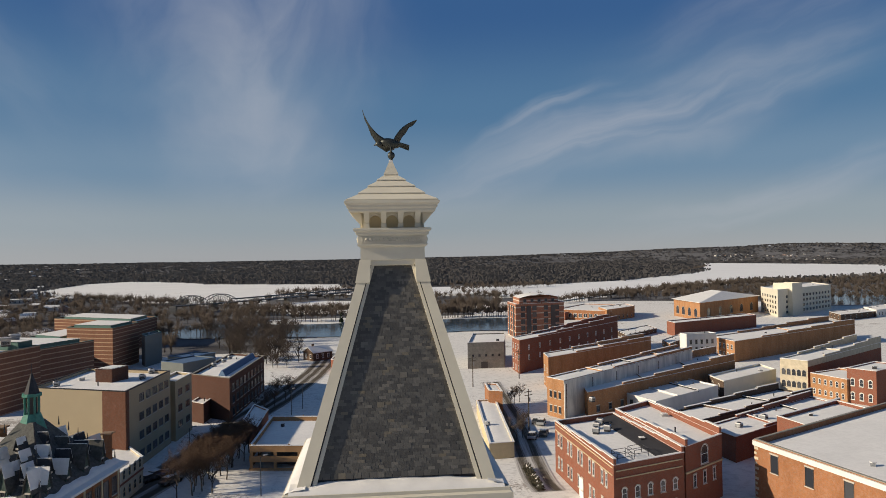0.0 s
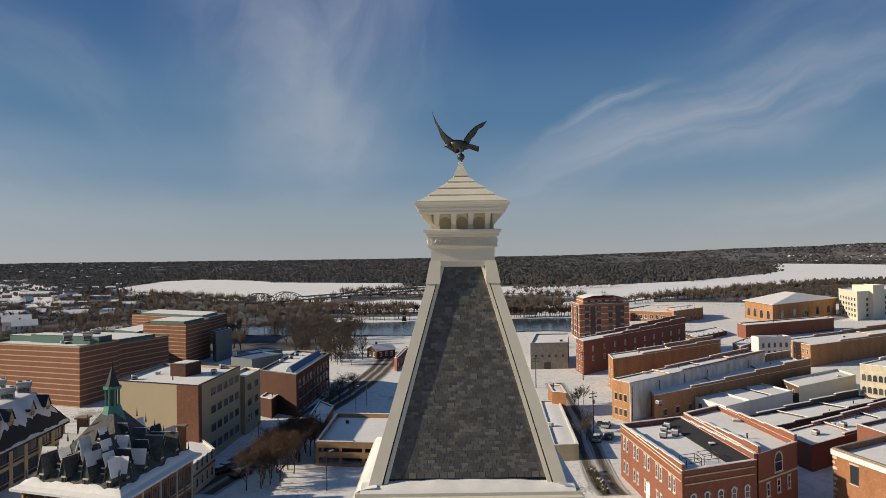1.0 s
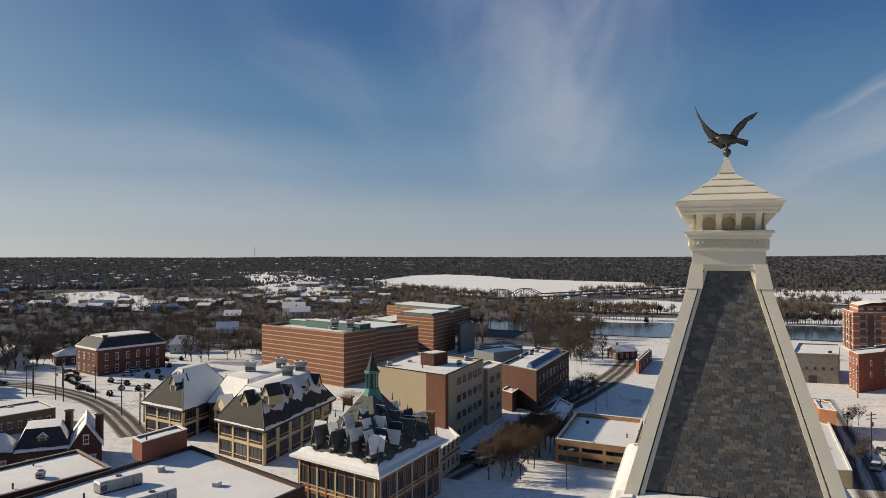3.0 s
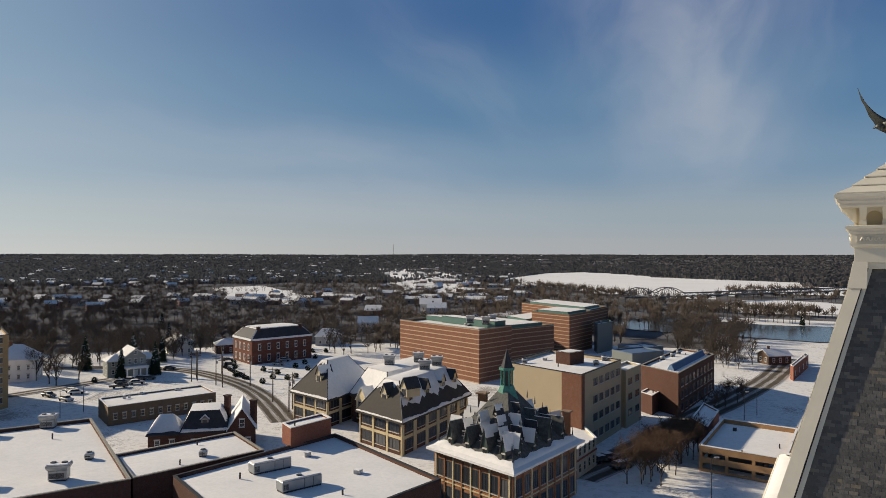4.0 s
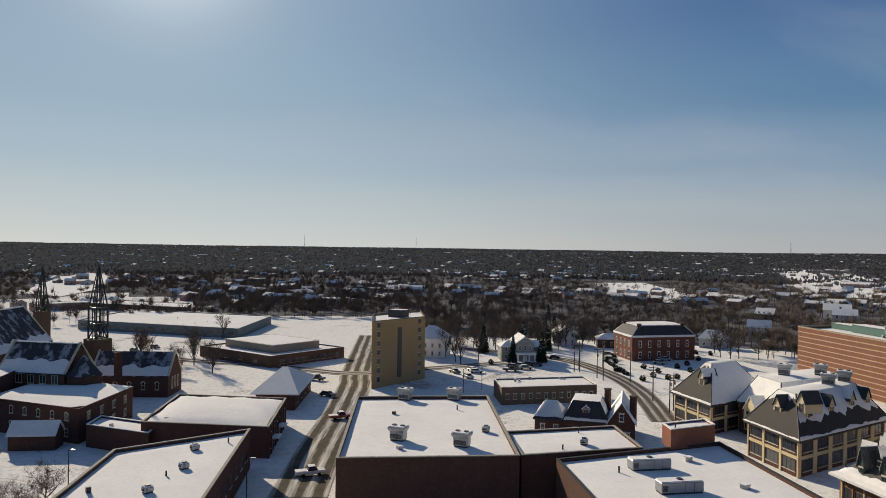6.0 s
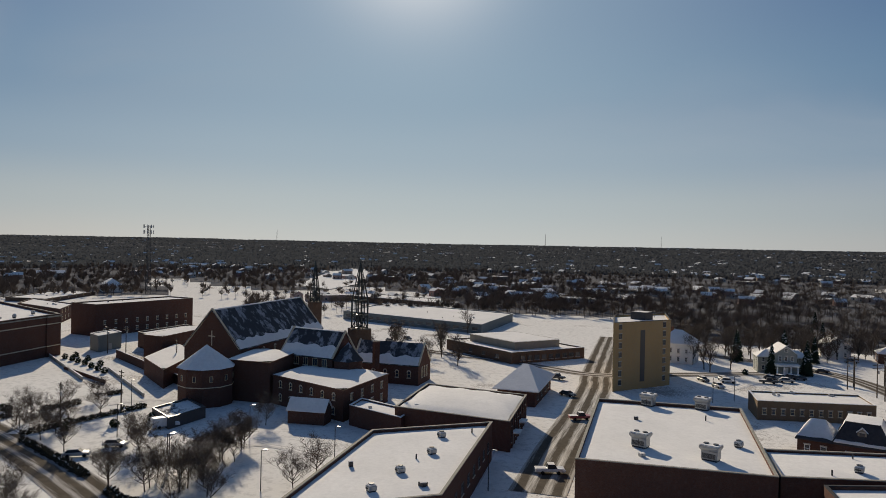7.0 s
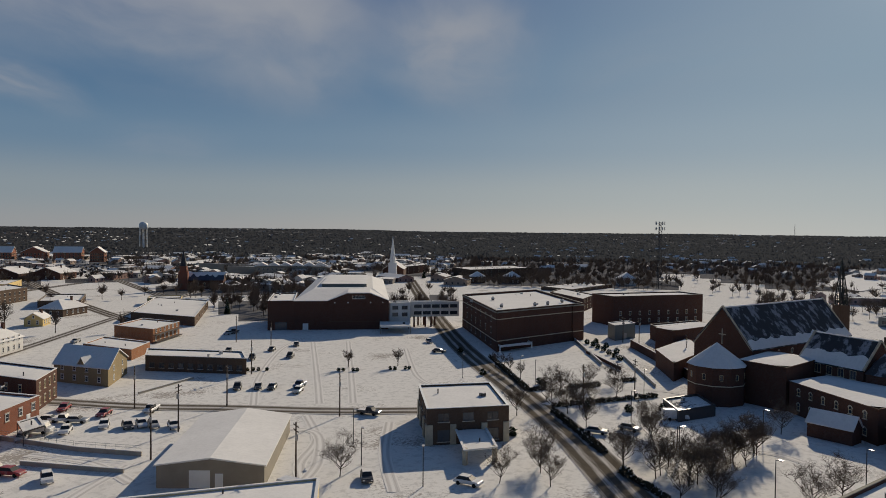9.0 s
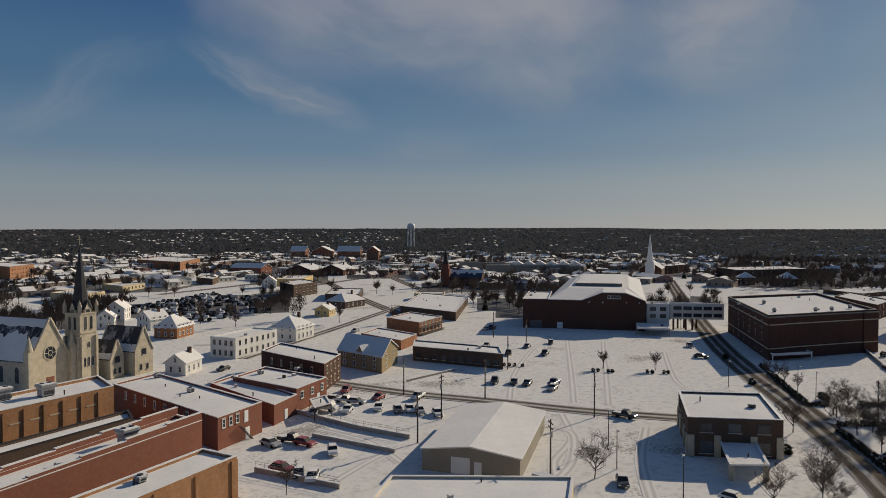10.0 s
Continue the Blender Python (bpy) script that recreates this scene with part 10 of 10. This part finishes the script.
def hedge(p, r, w=1.9, h=1.2):
    """A row of shaggy evergreen shrubs grown together, with a little snow caught on top."""
    p, r = v2(p), v2(r)
    L = (r - p).length
    t = thing("hedge", p, "dark shaggy evergreen hedge dusted with snow", "hedge", "hedges")
    u = (r - p) / L
    n = Vector((-u.y, u.x, 0))
    bm, cap = bmesh.new(), bmesh.new()
    for k in range(int(L * 46)):
        along = rng.uniform(0, L)
        c = p + u * along
        swell = 0.72 + 0.5 * noise.noise(Vector((c.x, c.y, 2)) * 0.55)
        a = rng.uniform(0, math.pi)
        rr = math.sqrt(rng.random())
        base = c + n * (w / 2 * rr * math.cos(a) * swell) + Vector((0, 0, h * rr * math.sin(a) * swell))
        d = n * math.cos(a) * 0.4 + u * rng.uniform(-0.35, 0.35) + Vector((0, 0, 0.35 * math.sin(a) + 0.05))
        twig_at(cap if rng.random() < 0.09 and math.sin(a) > 0.6 else bm, base, base + d, 0.17)
    tagged(part("foliage", bm, HEDGE, t), "dark evergreen sprays", kind="stuff")
    tagged(part("snow_cap", cap, SNOW, t), "snow caught on the sprays", kind="stuff")


for a, b in (((-206.4, -96.2), (-168.3, -67.9)), ((-168.0, -67.3), (-171.2, -63.9)), ((-151.0, -54.6), (-127.1, -36.1)), ((-118.8, -30.7), (-109.5, -21.3)), ((-155.1, -56.2), (-178.3, -37.6)),
             ((-176.2, -59.6), (-183.3, -53.6)), ((-191.4, -50.2), (-194.7, -46.8)), ((27.0, 132.0), (26.7, 119.2)), ((-167.5, 165.1), (-192.4, 178.8))):
    hedge(a, b)


def unit_proto(name, label, L, W, Hh, fans):
    """A metal roof unit: curb, cabinet, louvres, snow; the tall kind has a wider hood on a narrow body."""
    t = thing(name, (0, 0, 0), label, "roof unit", "roof units")
    hood = 0.75 if Hh > 2 else 0.0
    w2, l2 = (W * 0.36, L * 0.42) if hood else (W / 2, L / 2)
    bm = bmesh.new()
    box(bm, (-l2 + 0.1, -w2 + 0.1, -0.1), (l2 - 0.1, w2 - 0.1, 0.3))
    part("curb", bm, DARKMETAL, t)
    bm = bmesh.new()
    box(bm, (-l2, -w2, 0.3), (l2, w2, Hh - hood))
    bmesh.ops.bevel(bm, geom=list(bm.edges), offset=0.05, segments=1, affect="EDGES")
    part("cabinet", bm, STEEL, t)
    far_end = -l2 + (0.9 if L > 4 else 2 * l2 - 0.3)
    for side in (-1, 1):
        for k in range(6):
            bm = bmesh.new()
            z = 0.5 + k * (Hh - hood - 0.8) / 6
            box(bm, (-l2 + 0.15, side * w2 - 0.03, z), (far_end, side * w2 + 0.03, z + 0.09))
            part("louvre", bm, DARKMETAL, t)
        for x in ((l2 * 0.1, l2 * 0.55) if L > 4 else (0.0,)):
            bm = bmesh.new()
            box(bm, (x - 0.03, side * w2 - 0.02, 0.34), (x + 0.03, side * w2 + 0.02, Hh - hood - 0.05))
            part("panel_seam", bm, DARKMETAL, t)
    if hood:
        bm = bmesh.new()
        solid(bm, [(-l2, -w2, Hh - hood), (l2, -w2, Hh - hood), (l2, w2, Hh - hood), (-l2, w2, Hh - hood)], [(-L / 2, -W / 2, Hh - 0.3), (L / 2, -W / 2, Hh - 0.3), (L / 2, W / 2, Hh - 0.3), (-L / 2, W / 2, Hh - 0.3)])
        box(bm, (-L / 2, -W / 2, Hh - 0.3), (L / 2, W / 2, Hh))
        part("hood", tidy(bm), STEEL, t)
    bm = bmesh.new()
    box(bm, (-L / 2 + 0.02, -W / 2 + 0.02, Hh), (L / 2 - 0.02, W / 2 - 0.02, Hh + 0.2))
    bmesh.ops.bevel(bm, geom=list(bm.edges), offset=0.08, segments=2, affect="EDGES")
    part("snow_cap", bm, SNOW, t)
    for k in range(fans):
        x = -L / 2 + L * (k + 0.5) / fans
        bm = bmesh.new()
        tube(bm, (x, 0, Hh + 0.1), (x, 0, Hh + 0.32), 0.42, 0.40, 12, True)
        part("fan", bm, DARKMETAL, t)
    return t


UNITS = [unit_proto("roof_unit", "grey metal roof unit with snow on top", 2.9, 2.3, 2.3, 2), unit_proto("roof_unit", "small grey roof vent box", 1.2, 1.2, 0.9, 1),
         unit_proto("long_roof_unit", "long pale metal air handler", 6.0, 1.9, 1.6, 1)]
seen = set()
for k, z, rot, spots in (
        (0, 8.4, 40, ((-132.0, 67.0), (-127.5, 76.2), (-104.8, 52.0), (-96.9, 59.4))),
        (1, 8.4, 40, ((-102.7, 67.8),)), (1, 8.2, 40, ((-89.3, 78.2),)),
        (2, 8.1, 70, ((-75.3, 78.4), (-66.2, 74.5))),
        (1, 6.6, 20, ((-120.2, 22.8), (-110.9, 19.5), (-102.4, 13.4), (-95.2, 8.6))),
        (1, 5.7, 10, ((-56.8, -167.1), (-57.1, -147.6))), (0, 7.6, 20, ((-33.8, -112.2),)), (1, 6.5, 20, ((-30.7, -96.7),)),
        (0, 9.4, 20, ((-22.8, -147.1), (-29.6, -145.8))), (1, 4.8, 20, ((-78.9, -159.4), (-87.5, -156.9))),
        (1, 8.7, 60, ((37.4, 122.1), (39.9, 123.5), (40.1, 128.5), (38.6, 125.6))), (1, 10.2, 30, ((-47.4, 206.6), (-46.3, 214.2), (-45.9, 220.6))),
        (1, 15.3, 30, ((-50.4, 155.3), (-65.3, 149.5), (-51.1, 163.4))), (1, 3.6, 20, ((-158.1, 118.8), (-154.3, 126.9))),
        (0, 17.6, 30, ((-109.8, 207.4), (-105.4, 215.0), (-103.6, 206.4))), (1, 13.4, 20, ((-255.2, -118.2), (-250.5, -93.5), (-244.0, -96.0), (-262.0, -92.0), (-232.0, -104.0), (-240.0, -120.0))),
        (0, 13.0, 30, ((-99.0, 144.4), (-95.4, 152.1))), (0, 13.5, 30, ((-85.6, 139.1), (-86.2, 145.6))), (1, 4.6, 30, ((50.6, 168.2), (80.4, 143.8), (71.7, 137.8)))):
    for (x, y) in spots:
        m = pose(x, y, z, 0, 0, rot)
        if k not in seen:
            seen.add(k)
            UNITS[k].matrix_basis = m
        else:
            copy_thing(UNITS[k], m)
